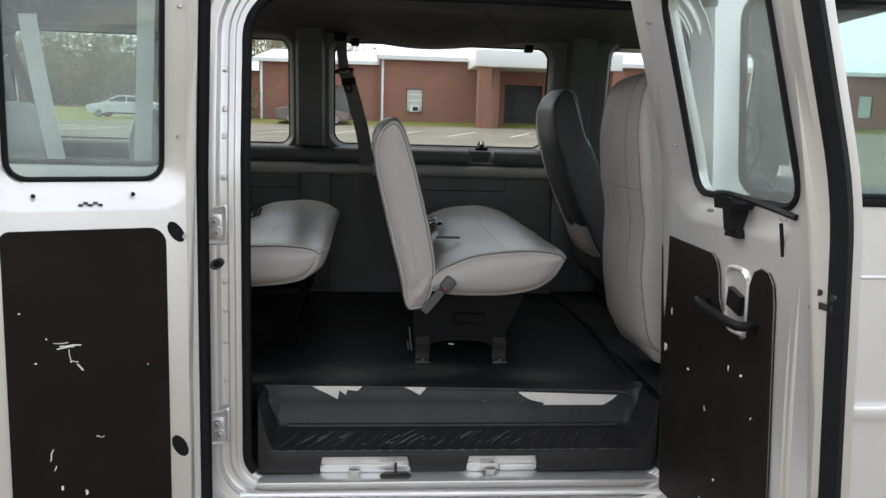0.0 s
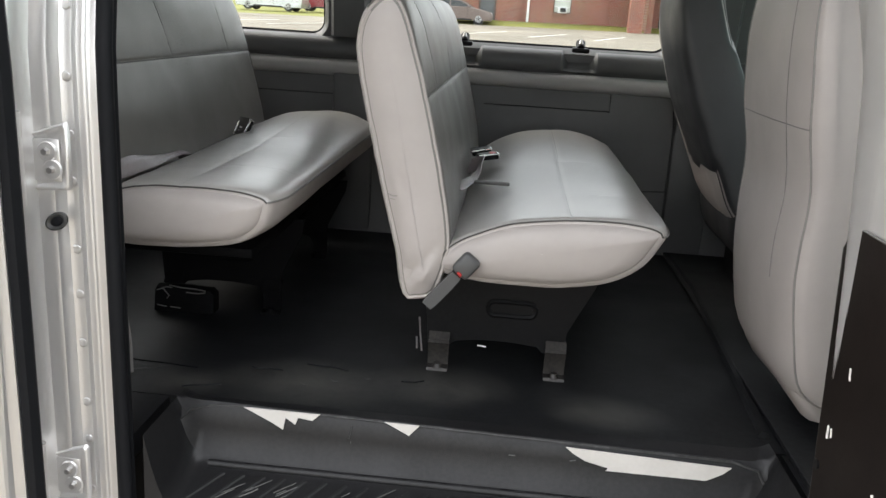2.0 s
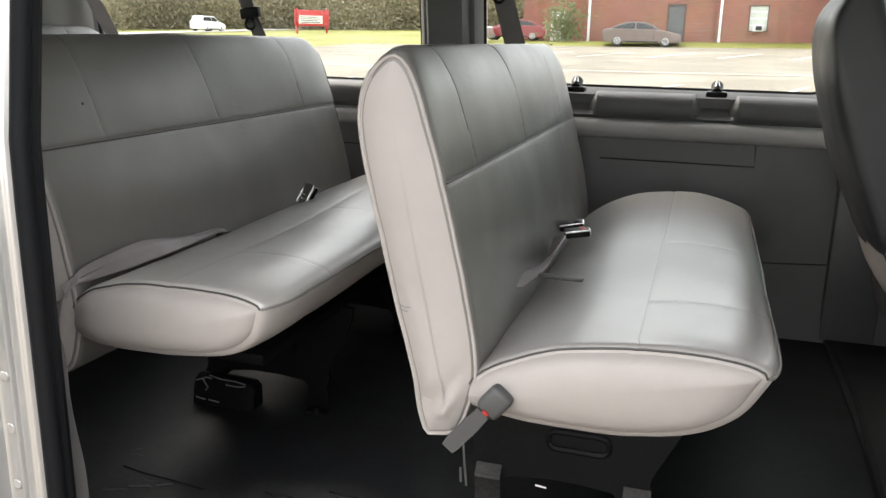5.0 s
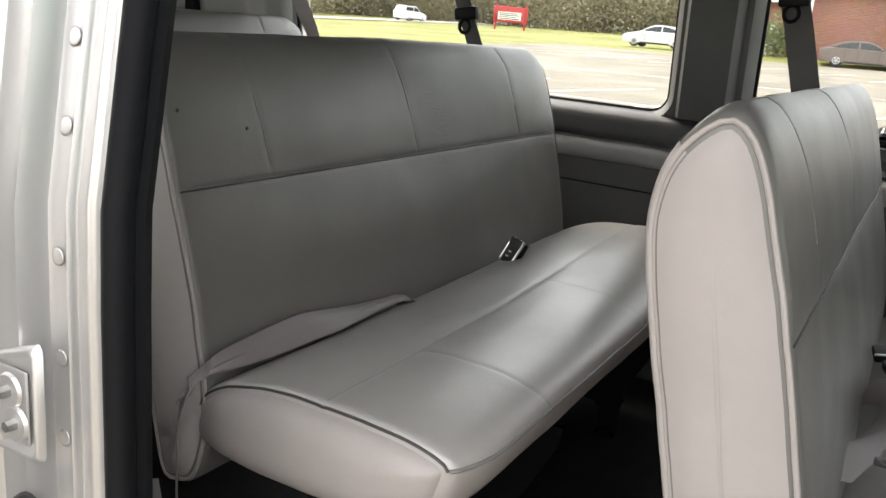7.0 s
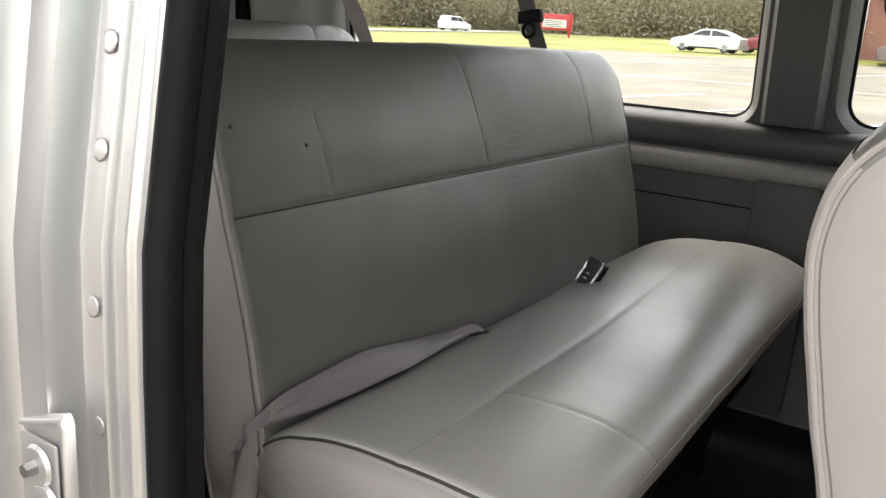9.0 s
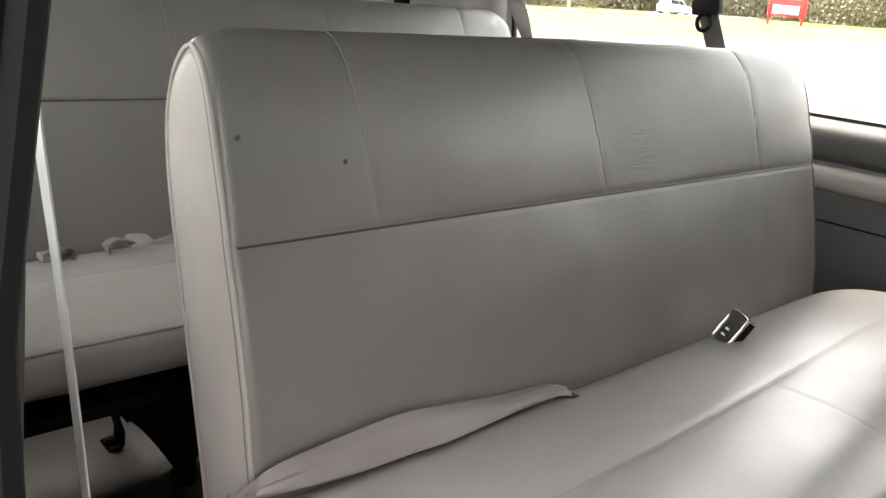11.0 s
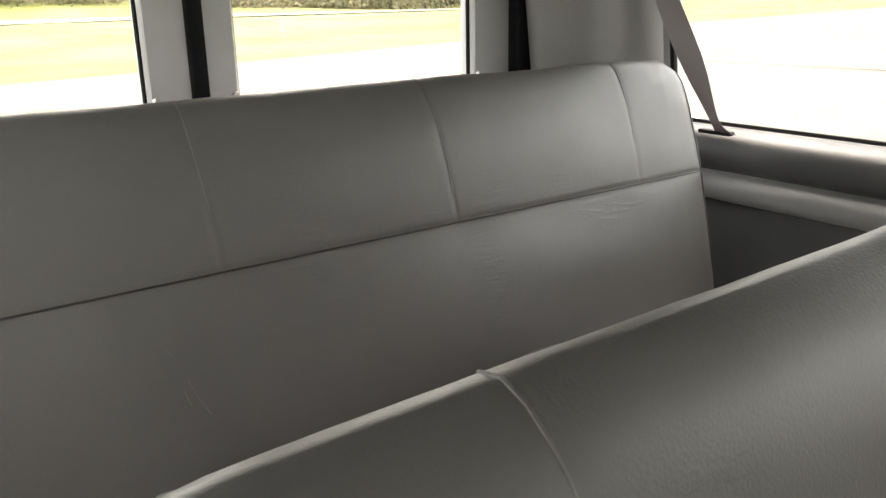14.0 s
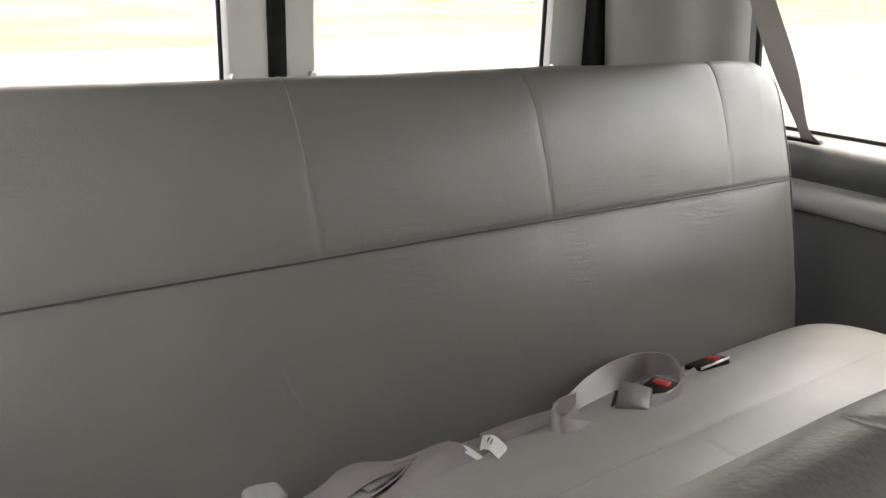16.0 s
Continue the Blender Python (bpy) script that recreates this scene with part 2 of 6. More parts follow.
DARKSTEEL = material("painted_steel_bracket", (0.016, 0.0155, 0.015), 0.42, metal=0.2, vary=0.3, stain=0.5, tint=(0.065, 0.057, 0.05))
CHROME = material("bright_metal", (0.85, 0.85, 0.84), 0.27, metal=1.0, bump=0)
RED = material("red_plastic", (0.40, 0.022, 0.022), 0.35, bump=0)
WHITE_PAINT = material("white_scuffed_paint", (0.62, 0.60, 0.57), 0.5, vary=0.08, stain=0.4, tint=(0.4, 0.37, 0.33))
PAPER = material("white_label", (0.75, 0.73, 0.70), 0.7, bump=0)
INK = material("dark_ink", (0.05, 0.05, 0.05), 0.7, bump=0)
PANE = glass("tinted_window_glass", (0.955, 0.975, 0.965), 1.0)
PANE_WET = glass("window_glass_with_dried_drops", (0.955, 0.975, 0.965), 1.0, drops=True)
PANE_FRONT = glass("green_tinted_windscreen", (0.74, 0.86, 0.82), 1.0)
# door glass with the milky sky reflection mixed in as a pale layer
PANE_DOOR = glass("green_door_glass", (0.86, 0.93, 0.915), 1.0, veil=0.10)


# ---- mesh helpers ----
def part(name, bm, mat, parent=None, label="", smooth=40):
    """Links a bmesh as one mesh object under a thing or a part."""
    me = bpy.data.meshes.new(name)
    bmesh.ops.recalc_face_normals(bm, faces=bm.faces)
    bm.to_mesh(me)
    bm.free()
    if smooth:
        me.polygons.foreach_set("use_smooth", [True] * len(me.polygons))
        me.set_sharp_from_angle(angle=radians(smooth))
    me.materials.append(mat)
    ob = new(name, me)
    if parent:
        ob.parent = parent
    if label:
        ob["label"] = label
    return ob


def thing(name, at, label, category, group="", turn=0.0):
    ob = new(name)
    ob.matrix_world = pose(*at, 0, 0, turn)
    ob.empty_display_size = 0.05
    return tagged(ob, label, category, group)


def box(x0, x1, y0, y1, z0, z1, bevel=0.0, bm=None, m=None, seg=2):
    """A block with bevelled edges."""
    b = bmesh.new()
    bmesh.ops.create_cube(b, size=1)
    bmesh.ops.transform(b, matrix=Matrix.LocRotScale(((x0 + x1) / 2, (y0 + y1) / 2, (z0 + z1) / 2), None, (x1 - x0, y1 - y0, z1 - z0)), verts=b.verts)
    if bevel:
        bmesh.ops.bevel(b, geom=b.edges[:], offset=bevel, segments=seg, profile=0.5, affect="EDGES")
    if m:
        bmesh.ops.transform(b, matrix=m, verts=b.verts)
    return join(bm, b)


def join(bm, b):
    if bm is None:
        return b
    me = bpy.data.meshes.new("tmp")
    b.to_mesh(me)
    b.free()
    bm.from_mesh(me)
    bpy.data.meshes.remove(me)
    return bm


def cyl(p, q, r, r2=None, n=16, bm=None, caps=True):
    """A round bar from p to q."""
    p, q = Vector(p), Vector(q)
    b = bmesh.new()
    bmesh.ops.create_cone(b, cap_ends=caps, segments=n, radius1=r, radius2=r if r2 is None else r2, depth=(q - p).length)
    turn = (q - p).to_track_quat("Z", "Y").to_matrix().to_4x4()
    bmesh.ops.transform(b, matrix=Matrix.Translation((p + q) / 2) @ turn, verts=b.verts)
    return join(bm, b)


def loft(rings, bm=None, closed=True, caps=True):
    """A skin over rings of equally many points."""
    b = bm or bmesh.new()
    vs = [[b.verts.new(p) for p in ring] for ring in rings]
    n = len(rings[0])
    for a, c in zip(vs, vs[1:]):
        for i in range(n if closed else n - 1):
            j = (i + 1) % n
            b.faces.new((a[i], a[j], c[j], c[i]))
    if caps and closed:
        b.faces.new(vs[0][::-1])
        b.faces.new(vs[-1])
    return b


def tube(points, r, n=8, bm=None, loop=False):
    """A round cord along points."""
    pts = [Vector(p) for p in points]
    rings, up = [], Vector((0.0, 0.0, 1.0))
    for i, p in enumerate(pts):
        a = pts[i - 1] if i or loop else p
        c = pts[(i + 1) % len(pts)] if i < len(pts) - 1 or loop else p
        d = (c - a).normalized()
        s = d.cross(up if abs(d.dot(up)) < 0.95 else Vector((1.0, 0.0, 0.0))).normalized()
        if rings and s.dot(last) < 0:
            s = -s
        last, u = s, d.cross(s)
        rings.append([p + r * (math.cos(2 * math.pi * k / n) * s + math.sin(2 * math.pi * k / n) * u) for k in range(n)])
    if loop:
        rings.append(rings[0])
    return loft(rings, bm, caps=not loop)


def spline(points, per=6, closed=False):
    """Catmull-Rom points along a path."""
    P = [Vector(p) for p in points]
    n, out = len(P), []
    for i in range(n if closed else n - 1):
        a, b = P[i], P[(i + 1) % n]
        p0 = P[i - 1] if closed or i else a
        p3 = P[(i + 2) % n] if closed or i + 2 < n else b
        for k in range(per):
            t = k / per
            out.append(0.5 * (2 * a + (b - p0) * t + (2 * p0 - 5 * a + 4 * b - p3) * t * t + (3 * a - p0 - 3 * b + p3) * t ** 3))
    if not closed:
        out.append(P[-1])
    return out


def ribbon(rows, width, thick=0.0016, per=6):
    """A strap: rows of (place, direction across)."""
    c, w = spline([r[0] for r in rows], per), spline([r[1] for r in rows], per)
    rings = []
    for i, (p, a) in enumerate(zip(c, w)):
        a = a.normalized()
        d = (c[min(i + 1, len(c) - 1)] - c[max(i - 1, 0)]).normalized()
        n = d.cross(a).normalized() * thick / 2
        rings.append([p + a * width / 2 + n, p + a * width / 6 + n * 1.3, p - a * width / 6 + n * 1.3, p - a * width / 2 + n,
                      p - a * width / 2 - n, p + a * width / 2 - n])
    return loft(rings)


def strap(pairs, thick=0.0016, per=6, ridge=0.0):
    """A strap that changes its width as it folds: pairs of places on its two edges."""
    a, b = spline([p[0] for p in pairs], per), spline([p[1] for p in pairs], per)
    rings = []
    for i, (p, q) in enumerate(zip(a, b)):
        j, k = min(i + 1, len(a) - 1), max(i - 1, 0)
        n = ((a[j] + b[j]) - (a[k] + b[k])).cross(p - q).normalized()
        if n.z < 0:
            n = -n
        up = [p + (q - p) * f + n * (thick / 2 + ridge * g) for f, g in ((0.0, 0.0), (0.22, 0.5), (0.5, 1.0), (0.62, 0.35), (0.8, 0.6), (1.0, 0.0))]
        rings.append(up + [v - n * thick for v in reversed(up)])
    return loft(rings)


def rounded(x0, x1, z0, z1, r, n=6):
    """A rounded rectangle, counted anticlockwise from the lower left corner; r may be four radii."""
    r = r if isinstance(r, (tuple, list)) else (r, r, r, r)
    out = []
    for (cx, cz, a), q in zip(((x0, z0, 180), (x1, z0, 270), (x1, z1, 0), (x0, z1, 90)), r):
        sx, sz = (1 if cx == x0 else -1), (1 if cz == z0 else -1)
        for k in range(n + 1):
            t = radians(a + 90 * k / n)
            out.append((cx + sx * q + q * math.cos(t), cz + sz * q + q * math.sin(t)))
    return out


def outer_rect(x0, x1, z0, z1, n=6):
    """Points of a plain rectangle that pair with rounded()."""
    out = []
    for cx, cz in ((x0, z0), (x1, z0), (x1, z1), (x0, z1)):
        out += [(cx, cz)] * (n + 1)
    return out


def lean(z):
    """How far the van's sides lean in at height z."""
    return 0.15 * max(0.0, z - 1.33)


def side(x, z, y, far):
    """A place on a side wall of the van, which leans in above the belt line."""
    return (x, y - lean(z) if far else y + lean(z), z)


def bay(x0, x1, z0, z1, hole, r, y_in, y_out, far, slope=0.02, n=6):
    """A wall panel with a rounded window opening through it."""
    b = bmesh.new()
    o = outer_rect(x0, x1, z0, z1, n)
    h = rounded(*hole, r, n)
    h_in = rounded(hole[0] - slope, hole[1] + slope, hole[2] - slope, hole[3] + slope, r + slope, n)
    rings = [[side(x, z, y_in, far) for x, z in o], [side(x, z, y_in, far) for x, z in h_in], [side(x, z, (y_in + y_out) / 2, far) for x, z in h],
             [side(x, z, y_out, far) for x, z in h], [side(x, z, y_out, far) for x, z in o]]
    loft(rings + [rings[0]], b, caps=False)
    bmesh.ops.remove_doubles(b, verts=b.verts, dist=1e-5)
    return b


def pane(hole, r, y, far, n=6, grow=0.012):
    b = bmesh.new()
    h = rounded(hole[0] - grow, hole[1] + grow, hole[2] - grow, hole[3] + grow, r, n)
    loft([[side(x, z, y, far) for x, z in h], [side(x, z, y + 0.004, far) for x, z in h]], b)
    return b


def seal(hole, r, y, far, radius=0.008, n=6):
    return tube([side(x, z, y, far) for x, z in rounded(*hole, r, n)], radius, 6, loop=True)


# ---- outside: ground, lot, grass, road ----
def ground_z(x, y):
    """Height of the ground: it rises towards the building, and beyond the lot to a bank under the woods."""
    fade = min(1.0, max(0.0, (52.0 - y) / 40.0))
    return 0.012 * x + 0.027 * (y - 3.0) + fade * (0.024 * max(0.0, -x - 10.0) + 0.11 * min(20.0, max(0.0, -x - 64.0)))


def sheet(name, xs, ys, lift, mat, label, category, wave=0.0):
    b = bmesh.new()
    loft([[(x + wave * math.sin(y * 0.21) * (x in (xs[0], xs[-1])), y, ground_z(x, y) + lift) for y in ys] for x in xs], b, closed=False)
    return tagged(part(name, b, mat), label, category, kind="structure")


GRASS = material("winter_grass", (0.145, 0.162, 0.030), 0.9, vary=0.35, scale=0.15, fine=3.0, bump=0.8, bump_scale=12, bump_dist=0.05, tint=(0.24, 0.21, 0.045))
LOT = material("pale_worn_asphalt", (0.182, 0.160, 0.122), 0.85, vary=0.26, scale=0.35, fine=6, bump=0.3, bump_scale=60, stain=0.8, tint=(0.10, 0.09, 0.075), bump_dist=0.004)
ROAD = material("grey_road", (0.32, 0.31, 0.29), 0.85, vary=0.1, scale=0.3, fine=5, bump=0.2)
LINE = material("worn_white_line", (0.60, 0.60, 0.57), 0.8, vary=0.15, scale=2, fine=12, stain=0.5, tint=(0.34, 0.31, 0.25))

FAR = [-900, -500, -250, -150]
sheet("ground", FAR + [-120, -100, -92] + list(range(-84, 41, 4)) + [60, 90, 150, 300, 600, 900], FAR + list(range(-100, 161, 8)) + [200, 300, 600, 900], -0.05, GRASS, "green and straw coloured winter grass", "grass")
sheet("parking_lot", [-20.1 + 3.0 * k for k in range(20)], [-30 + 1.98 * k for k in range(41)], 0.0, LOT, "pale tan worn asphalt of a large parking lot", "parking lot", 0.5)
sheet("road", [-60, -56.5, -53], list(range(-200, 301, 10)), 0.03, ROAD, "pale grey road behind the grass", "road")


bank = loft([[(x, 49.0, ground_z(x, 49.0) - 0.02), (x, 49.8, ground_z(x, 49.8) + 0.10), (x, 51.63, ground_z(x, 51.6) + 0.22), (x, 51.63, 0.6), (x, 49.0, 0.6)] for x in (-8.5, 0, 20, 45)])
tagged(part("lawn", bank, GRASS), "green grass strip along the brick building", "grass", kind="structure")


def stripe(x0, y0, x1, y1, w=0.12):
    d = Vector((x1 - x0, y1 - y0, 0)).normalized()
    s = Vector((-d.y, d.x, 0)) * w / 2
    b = bmesh.new()
    vs = []
    for lift in (0.006, 0.012):
        vs.append([(x + k * s.x, y + k * s.y, ground_z(x, y) + lift) for x, y, k in ((x0, y0, -1), (x1, y1, -1), (x1, y1, 1), (x0, y0, 1))])
    loft(vs, b)
    return tagged(part("parking_line", b, LINE, smooth=0), "worn white painted parking line on the asphalt", "parking line", "lines of the parking lot", "structure")


for k in range(9):
    stripe(-16.0 + 2.75 * k, 36.0, -14.2 + 2.75 * k, 41.0)
for k in range(8):
    stripe(-19.0 + 2.8 * k, 17.0, -17.2 + 2.8 * k, 22.0)
stripe(-20, 17.0, 3.5, 17.0)
stripe(-17, 26.0, 6.0, 26.0)


# ---- outside: brick building ----
def brick_material():
    m = bpy.data.materials.new("red_brick")
    m.use_nodes = True
    n, l = m.node_tree.nodes, m.node_tree.links
    p = n["Principled BSDF"]
    co = n.new("ShaderNodeTexCoord")
    mp = n.new("ShaderNodeMapping")
    mp.inputs["Rotation"].default_value = (radians(90), 0, 0)
    b = n.new("ShaderNodeTexBrick")
    b.inputs["Color1"].default_value, b.inputs["Color2"].default_value = (0.33, 0.115, 0.075, 1), (0.25, 0.085, 0.06, 1)
    b.inputs["Mortar"].default_value = (0.34, 0.27, 0.22, 1)
    b.inputs["Scale"].default_value = 1.0
    b.inputs["Brick Width"].default_value, b.inputs["Row Height"].default_value, b.inputs["Mortar Size"].default_value = 0.215, 0.075, 0.008
    t = n.new("ShaderNodeTexNoise")
    t.inputs["Scale"].default_value, t.inputs["Detail"].default_value = 0.7, 6
    x = n.new("ShaderNodeMix")
    x.data_type, x.blend_type = "RGBA", "MULTIPLY"
    x.inputs[0].default_value = 0.35
    l.new(co.outputs["Object"], mp.inputs[0])
    l.new(mp.outputs[0], b.inputs["Vector"])
    l.new(co.outputs["Object"], t.inputs["Vector"])
    l.new(b.outputs["Color"], x.inputs[6])
    l.new(t.outputs["Color"], x.inputs[7])
    l.new(x.outputs[2], p.inputs["Base Color"])
    p.inputs["Roughness"].default_value = 0.85
    return m


BRICK = brick_material()
WHITE = material("white_painted_metal", (0.72, 0.73, 0.74), 0.5, vary=0.04, scale=0.5, fine=5, bump=0)
ROOFING = material("pale_metal_roof", (0.70, 0.72, 0.74), 0.5, vary=0.05, scale=0.4, fine=4, bump=0)
DOOR_GREY = material("grey_door_paint", (0.11, 0.115, 0.12), 0.5, bump=0)
DARK_GLASS = material("dark_window_glass", (0.02, 0.022, 0.022), 0.4, vary=0.1, bump=0, spec=0.2)
BLIND = material("pale_blinds", (0.50, 0.53, 0.48), 0.6, bump=0)
FRAME_BROWN = material("brown_window_frame", (0.11, 0.075, 0.06), 0.6, bump=0)


def wall_with_holes(x0, x1, z0, z1, y0, y1, holes):
    """A straight wall along x with rectangular openings."""
    b = bmesh.new()
    xs = sorted({x0, x1, *[v for h in holes for v in h[:2]]})
    zs = sorted({z0, z1, *[v for h in holes for v in h[2:]]})
    for xa, xb in zip(xs, xs[1:]):
        for za, zb in zip(zs, zs[1:]):
            if not any(h[0] <= xa and xb <= h[1] and h[2] <= za and zb <= h[3] for h in holes):
                box(xa, xb, y0, y1, za, zb, bm=b)
    bmesh.ops.remove_doubles(b, verts=b.verts, dist=1e-4)
    seen = {}
    for fc in b.faces:
        seen.setdefault(tuple(round(c, 3) for c in fc.calc_center_median()), []).append(fc)
    bmesh.ops.delete(b, geom=[fc for v in seen.values() if len(v) > 1 for fc in v], context="FACES")
    return b


def house_window(parent, x0, x1, z0, z1, y, ac=False):
    w = part("window", box(x0 + 0.05, x1 - 0.05, y + 0.10, y + 0.13, z0 + 0.05, z1 - 0.05), BLIND, parent, "window with pale blinds", 0)
    b = bmesh.new()
    for a in ((x0, x0 + 0.06, z0, z1), (x1 - 0.06, x1, z0, z1), (x0, x1, z0, z0 + 0.06), (x0, x1, z1 - 0.06, z1), ):
        box(a[0], a[1], y + 0.04, y + 0.10, a[2], a[3], bm=b)
    part("frame", b, FRAME_BROWN, w, "", 0)
    for k in (1, 2, 3):
        zz = z0 + (z1 - z0) * k / 4
        part("rail", box(x0 + 0.06, x1 - 0.06, y + 0.06, y + 0.09, zz - 0.025, zz + 0.025), WHITE, w, "white glazing rail", 0)
    part("sill", box(x0 - 0.06, x1 + 0.06, y - 0.06, y + 0.05, z0 - 0.08, z0, 0.01), BRICK, w, "", 0)
    for k in range(4):
        zz = z0 + 0.06 + (z1 - z0 - 0.12) * k / 4
        part("pane", box(x0 + 0.07, x1 - 0.07, y + 0.085, y + 0.098, zz + 0.02, zz + (z1 - z0 - 0.12) / 4 - 0.02), BLIND, w, "", 0)
    if ac:
        unit = part("air_conditioner", box(x0 + 0.26, x1 - 0.26, y - 0.25, y + 0.1, z0 + 0.02, z0 + 0.38, 0.02), WHITE, w, "white window air conditioner")
        part("grille", box(x0 + 0.40, x1 - 0.32, y - 0.27, y - 0.24, z0 + 0.08, z0 + 0.32), DARK_GLASS, w, "", 0)


G = 1.32
building = thing("brick_building", (0, 52, 0), "long low red brick building with white eaves and a pale roof", "building")
house = part("wall", wall_with_holes(-7.0, 0.35, 0.3, 4.95, 0, 0.3, [(-2.37, -1.38, 1.3, 3.58)]), BRICK, building, "", 0)
part("wall", wall_with_holes(0.35, 46, 0.3, 5.30, -0.35, 0.3, [(2.03, 3.08, 2.14, 3.58), (8.2, 10.6, 1.3, 4.0), (15.6, 16.65, 2.3, 3.75), (22, 23, 2.4, 3.85), (31.6, 32.6, 2.6, 4.1)]), BRICK, building, "", 0)
part("wall", box(-7.0, -6.7, 0.3, 22, 0.3, 4.95), BRICK, building, "", 0)
part("wall", box(45.7, 46, 0.3, 22, 0.3, 5.3), BRICK, building, "", 0)
part("wall", box(-7.0, 46, 21.7, 22, 0.3, 4.95), BRICK, building, "", 0)
part("door", box(-2.35, -1.40, 0.08, 0.14, 1.3, 3.56), DOOR_GREY, building, "grey steel door", 0)
for x0, x1, z0, z1 in ((-2.40, -2.30, 1.3, 3.62), (-1.45, -1.35, 1.3, 3.62), (-2.40, -1.35, 3.54, 3.62)):
    part("door_frame", box(x0, x1, -0.02, 0.08, z0, z1), FRAME_BROWN, building, "", 0)
part("double_door", box(8.2, 10.6, 0.05, 0.1, 1.4, 4.0), DARK_GLASS, building, "dark double glass door under the canopy", 0)
house_window(building, 2.03, 3.08, 2.14, 3.58, -0.35, ac=True)
house_window(building, 15.6, 16.65, 2.3, 3.75, -0.35)
house_window(building, 22, 23, 2.4, 3.85, -0.35)
house_window(building, 31.6, 32.6, 2.6, 4.1, -0.35)
part("fascia", box(-7.4, 0.25, -0.45, -0.1, 4.93, 5.14), WHITE, building, "", 0)
part("fascia", box(0.2, 46.3, -0.85, -0.5, 5.28, 5.52), WHITE, building, "", 0)
rb = bmesh.new()
loft([[(x, -0.45, 5.12), (x, 11, 6.6), (x, 22.4, 5.12), (x, 11, 6.4)] for x in (-7.4, 0.25)], rb)
loft([[(x, -0.85, 5.50), (x, 11, 7.2), (x, 22.4, 5.50), (x, 11, 7.0)] for x in (0.2, 46.3)], rb)
part("roof", rb, ROOFING, building, "pale metal roof", 0)
for x, y, zt in ((-6.85, -0.09, 4.93), (0.55, -0.44, 5.28), (7.0, -0.44, 5.28)):
    part("downspout", box(x - 0.07, x + 0.07, y - 0.05, y + 0.08, 1.3, zt, 0.02), WHITE, building, "white metal downspout")
canopy = part("canopy", box(5.8, 14.5, -4.2, -0.4, 4.82, 5.75, 0.03), WHITE, building, "flat white entrance canopy", 30)
for x in (6.05, 14.0):
    part("column", box(x, x + 0.75, -4.0, -3.3, 0.9, 4.82), BRICK, building, "square brick column", 0)
part("side_wall", box(7.1, 7.4, -3.3, -0.36, 0.9, 4.82), BRICK, building, "", 0)
wing = thing("brick_wing", (-13, 62, 0), "farther wing of the red brick building with a pale roof", "building")
part("wall", wall_with_holes(0, 6, 0.3, 4.9, 0, 0.3, [(2.0, 3.0, 1.2, 3.5)]), BRICK, wing, "", 0)
part("wall", box(0, 0.3, 0.3, 10, 0.3, 4.9), BRICK, wing, "", 0)
part("door", box(2.0, 3.0, 0.1, 0.15, 1.2, 3.5), WHITE, wing, "white door", 0)
part("roof", loft([[(x, -0.5, 4.9), (x, 5, 6.0), (x, 10, 4.9)] for x in (-0.4, 6)]), ROOFING, wing, "", 0)


# ---- outside: cars ----
TYRE = material("tyre_rubber", (0.02, 0.02, 0.02), 0.8, bump=0.2, bump_scale=80)
RIM = material("alloy_rim", (0.40, 0.40, 0.40), 0.5, metal=0.6, bump=0)
CAR_GLASS = material("dark_car_glass", (0.03, 0.034, 0.033), 0.10, bump=0, spec=0.45)
LIGHT_GLASS = material("headlight_glass", (0.7, 0.7, 0.68), 0.1, bump=0)


